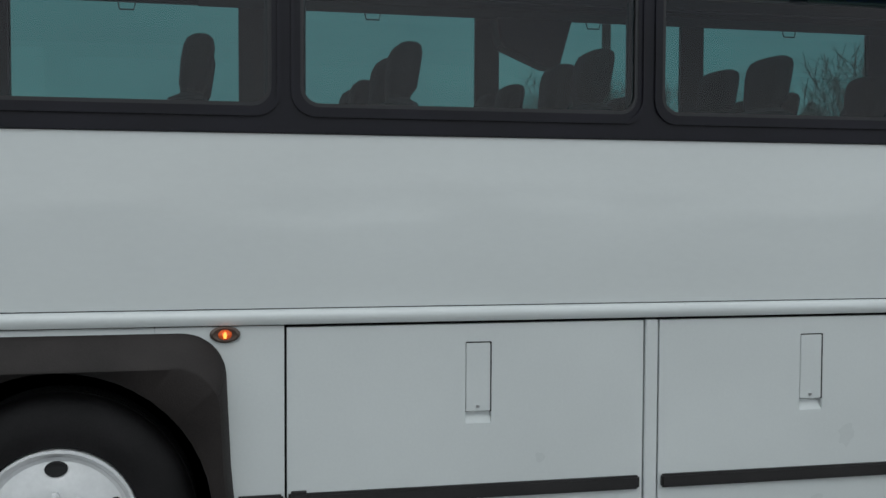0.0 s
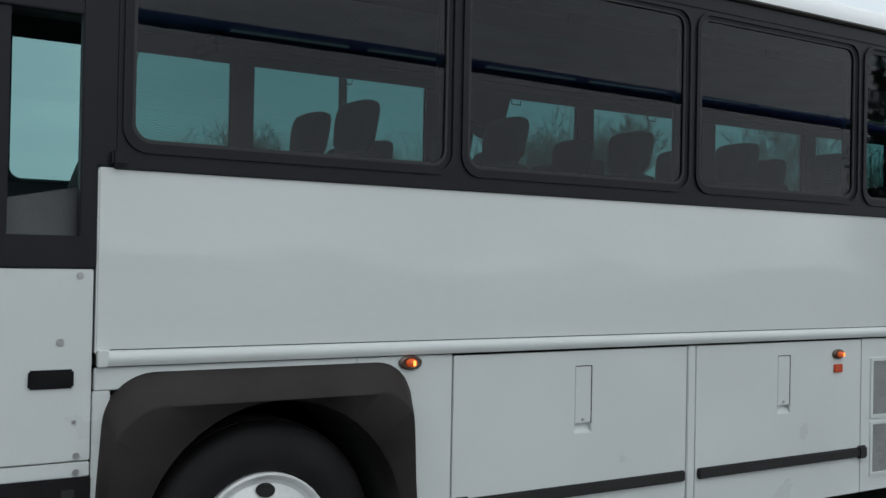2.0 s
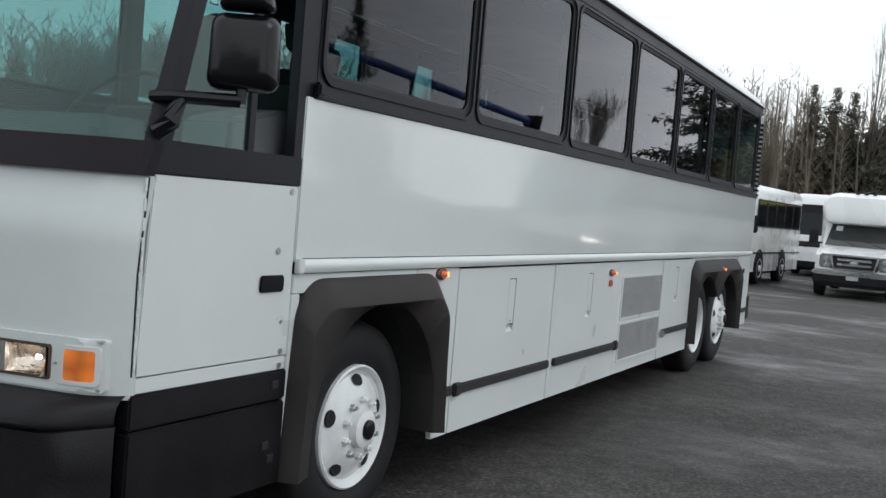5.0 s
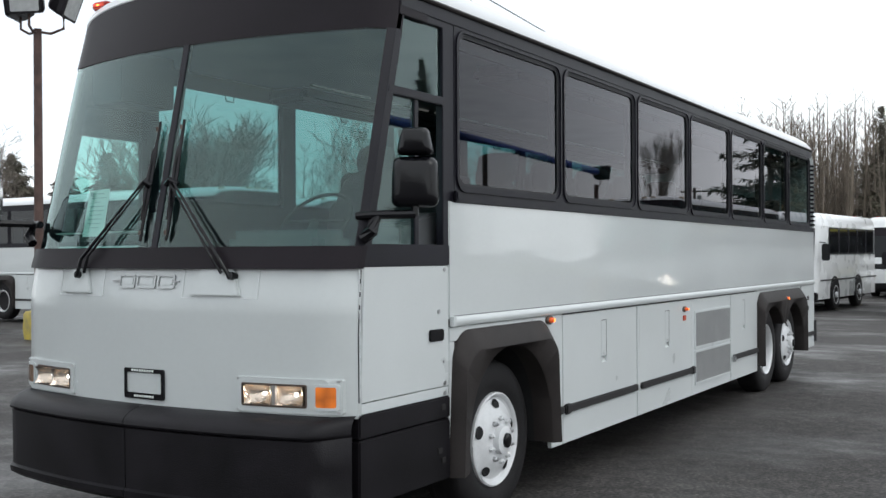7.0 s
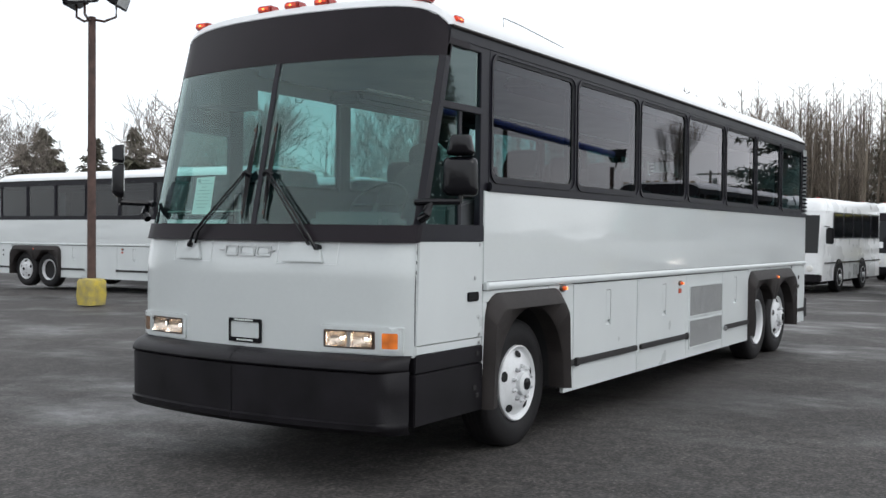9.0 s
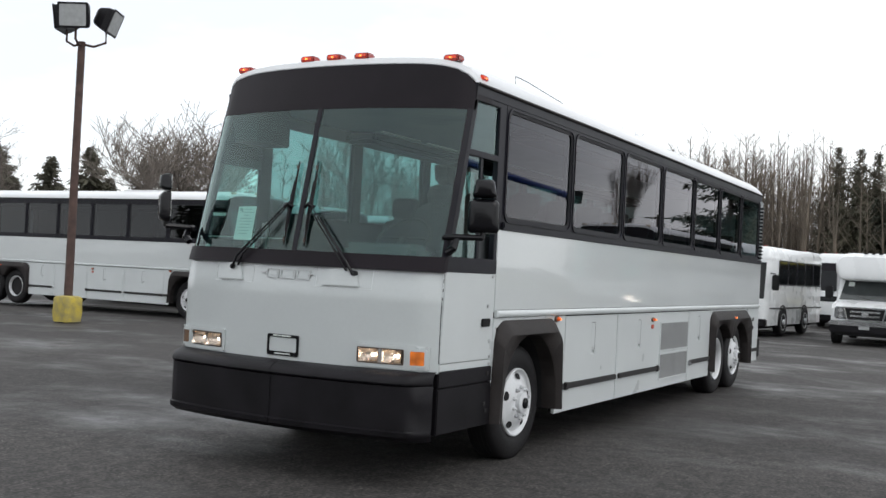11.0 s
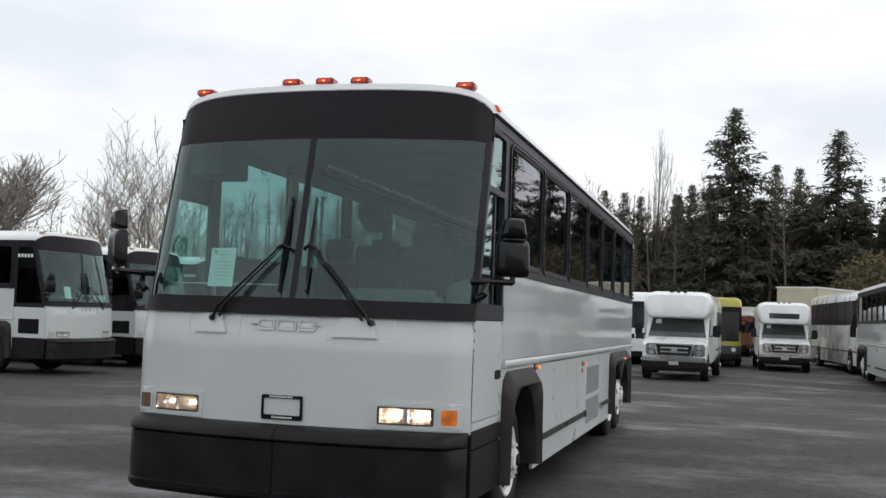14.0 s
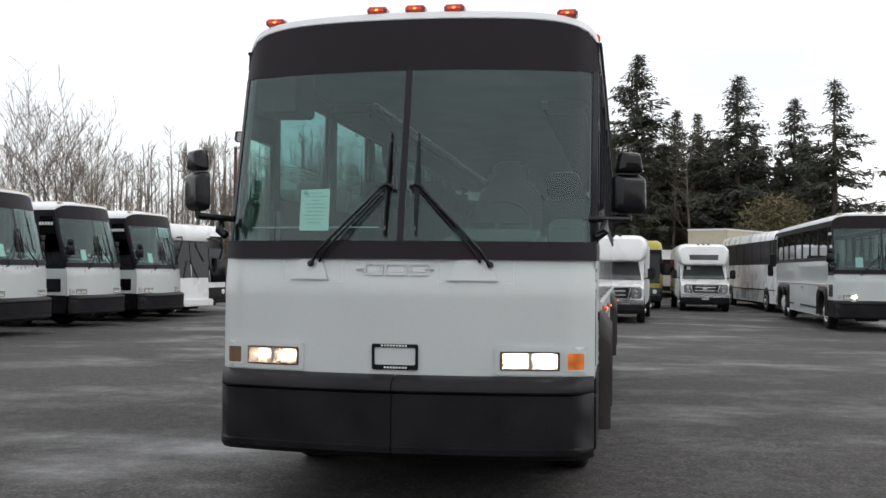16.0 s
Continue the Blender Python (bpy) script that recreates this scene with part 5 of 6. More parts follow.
def city_bus(name, m, label, length, height, paint, band, lower, rake=0.15, roof=None, group="", n_win=6, front_glass=(1.15, 2.45), width=2.5, glazing=None, bumper=None):
    """A plain bus: body shell with rounded front, window band, screens, lamps, doors, wheels."""
    c = root(name, m, label, "bus", group)
    hw = width
    glazing = glazing or M_BLACKPANE

    def nose(z):
        return rake * max(0.0, (z - 0.9)) ** 1.4 / (height - 0.9) ** 1.4

    def shell(z0, z1, mt, nm, inset=0.0, top=False):
        bm = bmesh.new()
        rings = []
        zs = [z0 + (z1 - z0) * k / 4 for k in range(5)]
        if top:
            zs = [z0, z0 + (z1 - z0) * 0.5, z0 + (z1 - z0) * 0.8, z1 - 0.01, z1]
        for i, z in enumerate(zs):
            sh = inset + ((0.0, 0.02, 0.08, 0.2, 0.45)[i] if top else 0.0)
            x0 = nose(z) + sh
            o = rrect(x0, length - sh * 0.6, sh, hw - sh, 0.22, 5)
            rings.append([(u, v, z) for u, v in o])
        loops(bm, rings, True, True)
        return part(nm, bm, mt, c, smooth=True)
    zb, zt = front_glass
    shell(0.38, 0.95, lower, "lower_body")
    shell(0.95, zb + 0.45, paint, "body")
    shell(zb + 0.45, height - 0.42, band, "window_band", 0.012)
    shell(height - 0.42, height, roof or paint, "roof", 0.0, True)
    # windscreen halves, raked with the nose
    for y0, y1 in ((0.12, hw / 2 - 0.02), (hw / 2 + 0.02, hw - 0.12)):
        bm = bmesh.new()
        v = [(nose(zb) - 0.012, y0, zb), (nose(zb) - 0.012, y1, zb), (nose(zt) - 0.012, y1, zt), (nose(zt) - 0.012, y0, zt)]
        w = [(x + 0.02, y, z) for x, y, z in v]
        loops(bm, [v, w], True, True)
        part("windscreen", bm, M_BLACKPANE, c, "dark glossy windscreen", bevel=0.004)
    for y in (0.35, hw - 0.35):
        bm = bmesh.new()
        lathe(bm, [(0.10, 0), (0.10, 0.03), (0.07, 0.04), (0.004, 0.04)], 14, lambda u, d, v, y=y: (-d, y + u, 0.78 + v))
        part("headlamp", bm, L_HEADDIM, c, smooth=True)
    part("front_bumper", boxed(-0.12, 0.25, 0.02, hw - 0.02, 0.36, 0.60), bumper or M_BUMPER, c, bevel=0.03)
    for k in range(5):
        yy = 0.35 + (hw - 0.7) * k / 4
        part("marker_lamp", boxed(nose(height) + 0.42, nose(height) + 0.5, yy - 0.05, yy + 0.05, height - 0.03, height + 0.03), M_RED, c, bevel=0.01)
    for side in (0, 1):
        y = -0.004 if side == 0 else hw + 0.004
        s = -1 if side == 0 else 1
        step = (length - 1.6) / n_win
        for k in range(n_win):
            x0 = 1.25 + step * k
            bm = bmesh.new()
            ring(bm, rrect(x0, x0 + step - 0.06, zb + 0.47, height - 0.44, 0.06, 4), rrect(x0 + 0.04, x0 + step - 0.10, zb + 0.51, height - 0.48, 0.05, 4), lambda u, d, v: (u, y + s * d, v), 0.0, 0.014)
            w = part("window", bm, M_FRAME, c)
            bm = bmesh.new()
            prism(bm, rrect(x0 + 0.04, x0 + step - 0.10, zb + 0.51, height - 0.48, 0.05, 4), lambda u, d, v: (u, y + s * d, v), -0.004, 0.006)
            part("pane", bm, glazing, w)
        part("side_rail", boxed(0.3, length - 0.1, min(y, y + s * 0.02), max(y, y + s * 0.02), 0.93, 0.97), M_STRIP, c)
        for k in range(3):
            vx = length * 0.5 + 0.38 * k
            part("baggage_vent", boxed(vx, vx + 0.28, min(y, y + s * 0.012), max(y, y + s * 0.012), 0.50, 0.86), M_GREY, c)
        for wx in (1.9, length - 2.6):
            yy = 0.03 if side == 0 else hw - 0.03
            bm = bmesh.new()
            lathe(bm, [(0.02, -0.22), (0.56, -0.22), (0.56, 0.012), (0.53, 0.014), (0.52, 0.0)], 28, lambda u, d, v: (wx + u, (0.0 if side == 0 else hw) + s * d, 0.50 + max(v, -0.14)))
            part("wheel_well", bm, M_DARK, c)
            simple_wheel(c, wx, (-0.035 if side == 0 else hw + 0.035), 0.48, 0.48, s, M_RIM)
        part("mirror", boxed(nose(1.9) - 0.12, nose(1.9) + 0.02, (-0.34 if side == 0 else hw + 0.12), (-0.12 if side == 0 else hw + 0.34), 1.55, 2.05), M_BLACKGLOSS, c, bevel=0.03)
        bm = bmesh.new()
        tube(bm, [(nose(2.1) + 0.15, 0.0 if side == 0 else hw, 2.1), (nose(2.1) - 0.05, (-0.2 if side == 0 else hw + 0.2), 2.08), (nose(2.1) - 0.05, (-0.22 if side == 0 else hw + 0.22), 1.95)], 0.02, 6)
        part("mirror_arm", bm, M_BLACKGLOSS, c)
    bm = bmesh.new()
    for y0, y1 in ((hw * 0.35, hw * 0.52), (hw * 0.72, hw * 0.60)):
        tube(bm, [(nose(zb) - 0.03, y0, zb - 0.04), (nose(zb + 0.6) - 0.03, y1, zb + 0.6)], 0.012, 5)
    part("wiper", bm, M_BLACKGLOSS, c)
    part("underbody", boxed(0.3, length - 0.2, 0.35, hw - 0.35, 0.25, 0.5), M_DARK, c)
    return c


city_bus("bus", stand(27.7, 3.25, -4.0), "white mid-size bus with five dark side windows", 7.4, 3.0, M_VEHICLE, M_VEHICLE, M_VEHICLE, 0.3, None, "", 5, (1.26, 2.45))
city_bus("bus", stand(39.0, 1.3, -2.0), "white-roofed bus with a dark body behind a shuttle van", 10.0, 3.2, M_VEHICLE, M_CAP, M_VEHICLE, 0.5, None, "", 6)
city_bus("bus", stand(43.0, 4.6, -2.0), "white-roofed bus parked behind other buses", 10.0, 3.35, M_VEHICLE, M_CAP, M_VEHICLE, 0.4, None, "", 6)
city_bus("bus", stand(41.0, -1.95, 2.0), "yellow and dark green city bus", 11.0, 3.1, M_YBUS, M_CAP, M_DGREEN, 0.1, M_YBUS, "", 6)
tour_coach = city_bus("bus", stand(38.2, -9.04, 5.0), "white touring coach with a raked dark front", 12.5, 3.5, M_VEHICLE, M_CAP, M_VEHICLE, 0.75, None, "", 6, (1.6, 2.95), 2.55, M_CAP)
part("lower_screen", boxed(-0.02, 0.12, 0.10, 2.45, 0.98, 1.62), M_BLACKPANE, tour_coach, "black glass below the windscreen", bevel=0.02)
part("roof_brow", boxed(0.48, 1.5, 0.06, 2.49, 3.10, 3.30), M_VEHICLE, tour_coach, "white brow over the windscreen", bevel=0.08)
for y0, y1 in ((0.25, -0.28), (2.3, 2.83)):
    bm = bmesh.new()
    tube(bm, [(0.75, y0, 3.25), (0.25, y0 + (y1 - y0) * 0.2, 3.38), (-0.35, y0 + (y1 - y0) * 0.7, 3.25), (-0.5, y1, 2.85), (-0.5, y1, 2.4)], 0.035, 7)
    ar = part("mirror_bow", bm, M_BLACKGLOSS, tour_coach, "dark curved mirror arm", smooth=True)
    part("mirror_head", boxed(-0.56, -0.42, y1 - 0.13, y1 + 0.13, 1.95, 2.45), M_BLACKGLOSS, ar, bevel=0.03)
row_bus = city_bus("bus", stand(28.3, 14.35, 80), "white bus with rounded roof brow over a dark windscreen", 10.0, 3.2, M_VEHICLE, M_BLACKPANE, M_VEHICLE, 0.25, None, "", 6, (1.35, 2.62), 2.4, None, M_VEHICLE)
bm = bmesh.new()
loops(bm, [[(x, u, v) for u, v in rrect(ins, 2.4 - ins, z0, z1, min(0.26, (z1 - z0) / 2.2), 5)] for x, z0, z1, ins in ((0.02, 2.72, 2.88, 0.20), (0.05, 2.64, 3.04, 0.06), (0.16, 2.58, 3.17, -0.01), (0.5, 2.60, 3.22, -0.02), (1.4, 2.7, 3.22, 0.02))], True, True)
part("roof_brow", bm, M_VEHICLE, row_bus, "white rounded brow over the windscreen", smooth=True)
for y0, y1 in ((0.3, -0.12), (2.1, 2.52)):
    bm = bmesh.new()
    tube(bm, [(0.12, y0, 2.72), (-0.22, y0 + (y1 - y0) * 0.2, 2.74), (-0.38, y0 + (y1 - y0) * 0.7, 2.6), (-0.36, y1, 2.3), (-0.25, y1, 2.0)], 0.03, 7)
    part("mirror_bow", bm, M_BLACKGLOSS, row_bus, "black curved mirror arm", smooth=True)
city_bus("bus", stand(32.0, 15.2, 80), "white bus with black side panel, parked in the row", 10.0, 3.35, M_VEHICLE, M_BLACKGLOSS, M_DARK, 0.2, None, "", 6)


# ---- cutaway shuttle vans ----
def shuttle_van(m, label, body_h=2.72, sign=False):
    c = root("shuttle_van", m, label, "van", "shuttle vans")
    hw = 2.1
    bm = bmesh.new()
    prof = [(0.10, 0.60), (0.05, 0.95), (0.10, 1.16), (0.30, 1.24), (0.95, 1.34), (1.02, 1.36)]
    rows = []
    for x, z in prof:
        rows.append([(x + 0.10 * (abs(k / 8 - 0.5) * 2) ** 4, 0.06 + (hw - 0.12) * k / 8, z - 0.05 * (abs(k / 8 - 0.5) * 2) ** 4) for k in range(9)])
    rows.append([(1.05, r[1], 0.6) for r in rows[0]])
    rows.append([(0.10 + 0.10 * (abs(k / 8 - 0.5) * 2) ** 4, 0.06 + (hw - 0.12) * k / 8, 0.60) for k in range(9)])
    loops(bm, rows, False)
    part("bonnet", bm, M_VEHICLE, c, "white bonnet and wings", smooth=True)
    for y0, y1 in ((0.04, 0.10), (hw - 0.10, hw - 0.04)):
        bm = bmesh.new()
        prism(bm, [(0.16, 0.6), (1.05, 0.6), (1.05, 1.35), (0.3, 1.22), (0.16, 1.1)], lambda u, d, v: (u, d, v), y0, y1)
        part("wing", bm, M_VEHICLE, c, bevel=0.01)
    gr = part("grille", boxed(0.005, 0.10, 0.46, hw - 0.46, 0.78, 1.15), M_DARK, c, "chrome barred grille", bevel=0.01)
    bm = bmesh.new()
    ring(bm, [(0.42, 1.17), (hw - 0.42, 1.17), (hw - 0.52, 0.76), (0.52, 0.76)], [(0.48, 1.125), (hw - 0.48, 1.125), (hw - 0.56, 0.80), (0.56, 0.80)], lambda u, d, v: (-d, u, v), -0.05, 0.035)
    part("grille_frame", bm, M_CHROME, gr, "bright chrome grille surround")
    for z in (0.90, 1.03):
        part("grille_bar", boxed(-0.02, 0.05, 0.62, hw - 0.62, z - 0.03, z + 0.03), M_CHROME, gr, bevel=0.008)
    bm = bmesh.new()
    lathe(bm, [(0.09, 0.0), (0.085, 0.02), (0.004, 0.024)], 18, lambda u, d, v: (-0.03 - d, hw / 2 + u * 1.2, 0.96 + v * 0.5))
    part("badge", bm, M_STEEL, gr, "oval badge")
    for y0, y1 in ((0.14, 0.48), (hw - 0.48, hw - 0.14)):
        hl = part("headlamp", boxed(0.01, 0.16, y0 - 0.04, y1 - 0.02, 0.79, 1.16), M_LAMPGLASS, c, "clear wrap-round headlamp", bevel=0.04)
        for zz in (0.88, 1.05):
            bm = bmesh.new()
            lathe(bm, [(0.075, 0.0), (0.06, -0.012), (0.03, -0.01), (0.003, 0.006)], 14, lambda u, d, v: (-0.004 - d, (y0 + y1) / 2 - 0.03 + u, zz + v))
            part("reflector_bowl", bm, M_CHROME, hl, smooth=True)
    part("bumper", boxed(-0.12, 0.16, 0.02, hw - 0.02, 0.60, 0.74), M_CHROME, c, "chrome front bumper", bevel=0.04)
    part("bumper_step", boxed(-0.10, 0.12, 0.04, hw - 0.04, 0.38, 0.60), M_BUMPER, c, "black lower bumper", bevel=0.03)
    part("valance", boxed(0.0, 0.3, 0.2, hw - 0.2, 0.30, 0.52), M_DARK, c)
    part("plate", boxed(-0.135, -0.118, hw / 2 - 0.15, hw / 2 + 0.15, 0.50, 0.60), M_GREY, c)
    # cab and screen
    bm = bmesh.new()
    o = [(0.98, 1.34), (1.45, 2.02), (2.0, 2.02), (2.0, 0.55), (1.05, 0.55)]
    prism(bm, o, lambda u, d, v: (u, d, v), 0.05, hw - 0.05)
    part("cab", bm, M_VEHICLE, c, bevel=0.02)
    bm = bmesh.new()
    v = [(0.985, 0.13, 1.38), (0.985, hw - 0.13, 1.38), (1.43, hw - 0.24, 2.02), (1.43, 0.24, 2.02)]
    loops(bm, [[(x - 0.015, y, z + 0.01) for x, y, z in v], [(x + 0.02, y, z) for x, y, z in v]], True, True)
    ws = part("windscreen", bm, M_VGLASS, c, "dark windscreen")
    bm = bmesh.new()
    prism(bm, [(hw - 0.52, 1.80), (hw - 0.34, 1.80), (hw - 0.35, 1.94), (hw - 0.52, 1.94)], lambda u, d, vv: (0.985 + (vv - 1.38) * 0.695 - 0.018 - d, u, vv), 0.0, 0.004)
    part("notice", bm, M_PAPER, ws, "pale notice in the windscreen")
    for y0, y1 in ((0.45, 0.85), (1.1, 1.5)):
        bm = bmesh.new()
        tube(bm, [(0.97, y0, 1.40), (1.07, y1, 1.52)], 0.012, 5)
        part("wiper", bm, M_STRIP, ws)
    for s, y in ((-1, 0.045), (1, hw - 0.045)):
        bm = bmesh.new()
        prism(bm, [(1.15, 1.42), (1.50, 1.95), (1.95, 1.95), (1.95, 1.42)], lambda u, d, vv: (u, y + s * d, vv), 0.0, 0.012)
        part("door_window", bm, M_BLACKGLOSS, c)
        part("mirror", boxed(1.02, 1.14, min(y + s * 0.12, y + s * 0.36), max(y + s * 0.12, y + s * 0.36), 1.40, 1.78), M_BLACKGLOSS, c, bevel=0.03)
        bm = bmesh.new()
        tube(bm, [(1.2, y, 1.42), (1.1, y + s * 0.2, 1.45)], 0.02, 6)
        part("mirror_arm", bm, M_BLACKGLOSS, c)
    # passenger body with swept cap
    bm = bmesh.new()
    rings = []
    for x, z0, z1, ins, r in ((0.86, 2.06, 2.22, 0.22, 0.07), (0.88, 2.03, 2.42, 0.10, 0.16), (0.98, 2.0, body_h - 0.15, 0.02, 0.28), (1.2, 1.98, body_h - 0.05, -0.05, 0.36), (1.7, 1.95, body_h - 0.01, -0.10, 0.42), (2.1, 0.42, body_h, -0.13, 0.42), (6.4, 0.42, body_h, -0.13, 0.42), (6.5, 0.5, body_h - 0.08, -0.08, 0.42)):
        rings.append([(x, u, vv) for u, vv in rrect(ins, hw - ins, z0, z1, min(r, (z1 - z0) / 2.2), 5)])
    loops(bm, rings, True, True)
    part("body", bm, M_VEHICLE, c, "white moulded passenger body", smooth=True)
    for k in range(3):
        yy = hw / 2 + (k - 1) * 0.22
        part("marker_lamp", boxed(1.18, 1.28, yy - 0.05, yy + 0.05, body_h - 0.06, body_h - 0.02), M_STRIP, c)
    if sign:
        part("destination_sign", boxed(0.855, 0.95, 0.42, hw - 0.42, 2.20, 2.45), M_VGLASS, c, "dark glazed destination box", bevel=0.02)
    for s, y in ((-1, -0.13), (1, hw + 0.13)):
        for k in range(3):
            x0 = 2.5 + 1.25 * k
            bm = bmesh.new()
            prism(bm, rrect(x0, x0 + 1.1, 1.45, 2.25, 0.06, 4), lambda u, d, vv: (u, y + s * d, vv), -0.01, 0.01)
            part("window", bm, M_BLACKGLOSS, c)
        part("skirt_strip", boxed(2.2, 6.4, min(y, y + s * 0.015), max(y, y + s * 0.015), 0.95, 1.0), M_STRIP, c)
        for wx in (0.75, 4.9):
            bm = bmesh.new()
            yy = 0.03 if s < 0 else hw - 0.03
            if wx > 2:
                yy = y
            lathe(bm, [(0.02, -0.2), (0.45, -0.2), (0.45, 0.008), (0.01, 0.01)], 22, lambda u, d, v: (wx + u, yy + s * d, 0.42 + max(v, -0.1)))
            part("wheel_well", bm, M_DARK, c)
            simple_wheel(c, wx, yy + s * 0.015, 0.38, 0.38, s, M_STEEL)
    part("underbody", boxed(0.3, 6.3, 0.35, hw - 0.35, 0.28, 0.55), M_DARK, c)
    return c


shuttle_van(stand(26.8, -0.88, -1.5), "white shuttle van with chrome grille and rounded cab cap", 2.88)
shuttle_van(stand(38.9, -4.72, 0.0), "white shuttle van with a dark glazed destination box", 2.95, True)


# ---- campers, trucks and a shed at the back of the lot ----
def camper(m, label, paint, l, h, shield=True):
    c = root("camper", m, label, "camper")
    part("body", boxed(0, l, 0, 2.4, 0.5, h), paint, c, bevel=0.08)
    part("roof_edge", boxed(-0.04, l + 0.04, -0.03, 2.43, h - 0.10, h), M_ROOF, c, bevel=0.03)
    part("windscreen", boxed(-0.02, 0.02, 0.2, 2.2, 1.4, h - 0.6 if shield else 2.1), M_BLACKGLOSS, c, bevel=0.01)
    part("bumper", boxed(-0.15, 0.1, 0.1, 2.3, 0.4, 0.7), M_BUMPER, c, bevel=0.03)
    for y in (-0.02, 2.40):
        for k in range(3):
            part("window", boxed(1.2 + k * (l - 2) / 3, 2.2 + k * (l - 2) / 3, y, y + 0.02, 1.5, 2.1), M_BLACKGLOSS, c)
        part("stripe", boxed(0.3, l - 0.2, y, y + 0.02, 1.1, 1.25), M_RUST, c)
        for wx in (1.2, l - 2.2):
            simple_wheel(c, wx, y + (0.0 if y < 0 else 0.02), 0.4, 0.4, -1 if y < 0 else 1, M_RIM)
    return c


camper(stand(53.0, -5.9, -30), "cream camper coach among parked vehicles", M_CREAM, 7, 4.1, False)
camper(stand(60.5, -4.3, 4), "white box camper among parked vehicles", M_VEHICLE, 7, 3.0)
camper(stand(56.5, -2.4, -4), "dark red van behind the shuttle", M_RUST, 6, 2.5)
camper(stand(62, 3.2, 80), "grey camper beside the trees", M_GREYROOF, 9, 3.0)

# ---- lot lighting ----
def flood_pole(m, label, h, heads):
    c = root("street_lamp", m, label, "lamp post", "lot flood lights")
    bm = bmesh.new()
    tube(bm, [(0, 0, 0.45), (0, 0, h)], [0.10, 0.085], 10)
    part("pole", bm, M_POLE, c, "rust-brown steel pole", smooth=True)
    bm = bmesh.new()
    rings = [[(u * (1 + 0.04 * math.sin(7 * u + 9 * v + 8 * z)), v, z) for u, v in rrect(-r, r, -r, r, 0.09, 5)] for r, z in ((0.24, -0.1), (0.255, 0.12), (0.245, 0.28), (0.25, 0.42), (0.22, 0.48), (0.11, 0.50))]
    loops(bm, rings, True, True)
    part("base", bm, M_YELLOW, c, "yellow-painted concrete base, chipped", smooth=True)
    for az, reach, tilt in heads:
        ca, sa = math.cos(radians(az)), math.sin(radians(az))
        bm = bmesh.new()
        tube(bm, [(0, 0, h - 0.05), (ca * reach * 0.5, sa * reach * 0.5, h - 0.10), (ca * reach, sa * reach, h), (ca * reach, sa * reach, h + 0.25)], 0.028, 7)
        ar = part("arm", bm, M_POLE, c, smooth=True)
        bm = bmesh.new()
        rings = []
        q = pose(ca * reach, sa * reach, h + 0.52, 0, tilt, az)
        for d, k in ((-0.22, 0.55), (-0.16, 0.75), (0.05, 0.98), (0.16, 1.0), (0.19, 1.06), (0.21, 1.06)):
            rings.append([q @ Vector((d, u, v)) for u, v in rrect(-0.34 * k, 0.34 * k, -0.27 * k, 0.27 * k, 0.04, 4)])
        loops(bm, rings, True, True)
        hd = part("lamp_head", bm, M_BUMPER, ar, "dark rectangular flood lamp housing")
        bm = bmesh.new()
        bm.faces.new([bm.verts.new(q @ Vector((0.214, u, v))) for u, v in rrect(-0.31, 0.31, -0.24, 0.24, 0.03, 4)])
        part("lamp_glass", bm, M_GREY, hd)
    return c


flood_pole(pose(9.8, 15.2, 0.07), "tall brown flood light pole on a yellow base", 6.35, ((205, 0.35, 8), (300, 0.55, 20), (120, 0.35, 8)))
flood_pole(pose(45.0, 20.0, -0.2), "distant flood light pole", 8.0, ((230, 0.5, 15), (300, 0.5, 15)))

def utility_pole(m):
    c = root("utility_pole", m, "weathered wooden utility pole with a crossarm", "pole")
    bm = bmesh.new()
    tube(bm, [(0, 0, 0), (0, 0, 7.6)], [0.16, 0.12], 9)
    part("pole", bm, M_BARK, c, smooth=True)
    part("crossarm", boxed(-0.06, 0.06, -1.3, 1.3, 7.2, 7.34), M_BARK, c, bevel=0.01)
    part("transformer", boxed(-0.22, 0.22, 0.25, 0.65, 6.2, 6.9), M_GREY, c, bevel=0.08)


utility_pole(pose(90, -26.6, -0.2))

# blue overhead beam and its lamp post across the lot, seen mirrored in the coach's glass
beam = root("gantry", pose(0, 0, 0), "blue steel overhead beam on slim posts", "gantry")
bm = bmesh.new()
tube(bm, [(-12, -14.2, 6.0), (10, -13.9, 5.78), (24, -13.5, 5.45), (34.8, -13.2, 4.9)], 0.14, 10)
part("beam", bm, M_BLUE, beam, "blue painted beam", smooth=True)
for x, h in ((-11, 5.9), (26, 5.3)):
    bm = bmesh.new()
    tube(bm, [(x, -13.5 - 0.018 * (26 - x), -0.2), (x, -13.5 - 0.018 * (26 - x), h)], 0.09, 8)
    part("post", bm, M_POLE, beam, smooth=True)
flood_pole(pose(35.0, -13.3, -0.2), "flood light pole at the end of a blue beam", 4.6, ((20, 0.25, 10),))


# ---- trees ----
def mesh_thing(name, verts, faces, material, parent):
    me = bpy.data.meshes.new(name)
    me.from_pydata(verts, [], faces)
    me.materials.append(material)
    ob = new(name, me)
    ob.parent = parent
    return ob


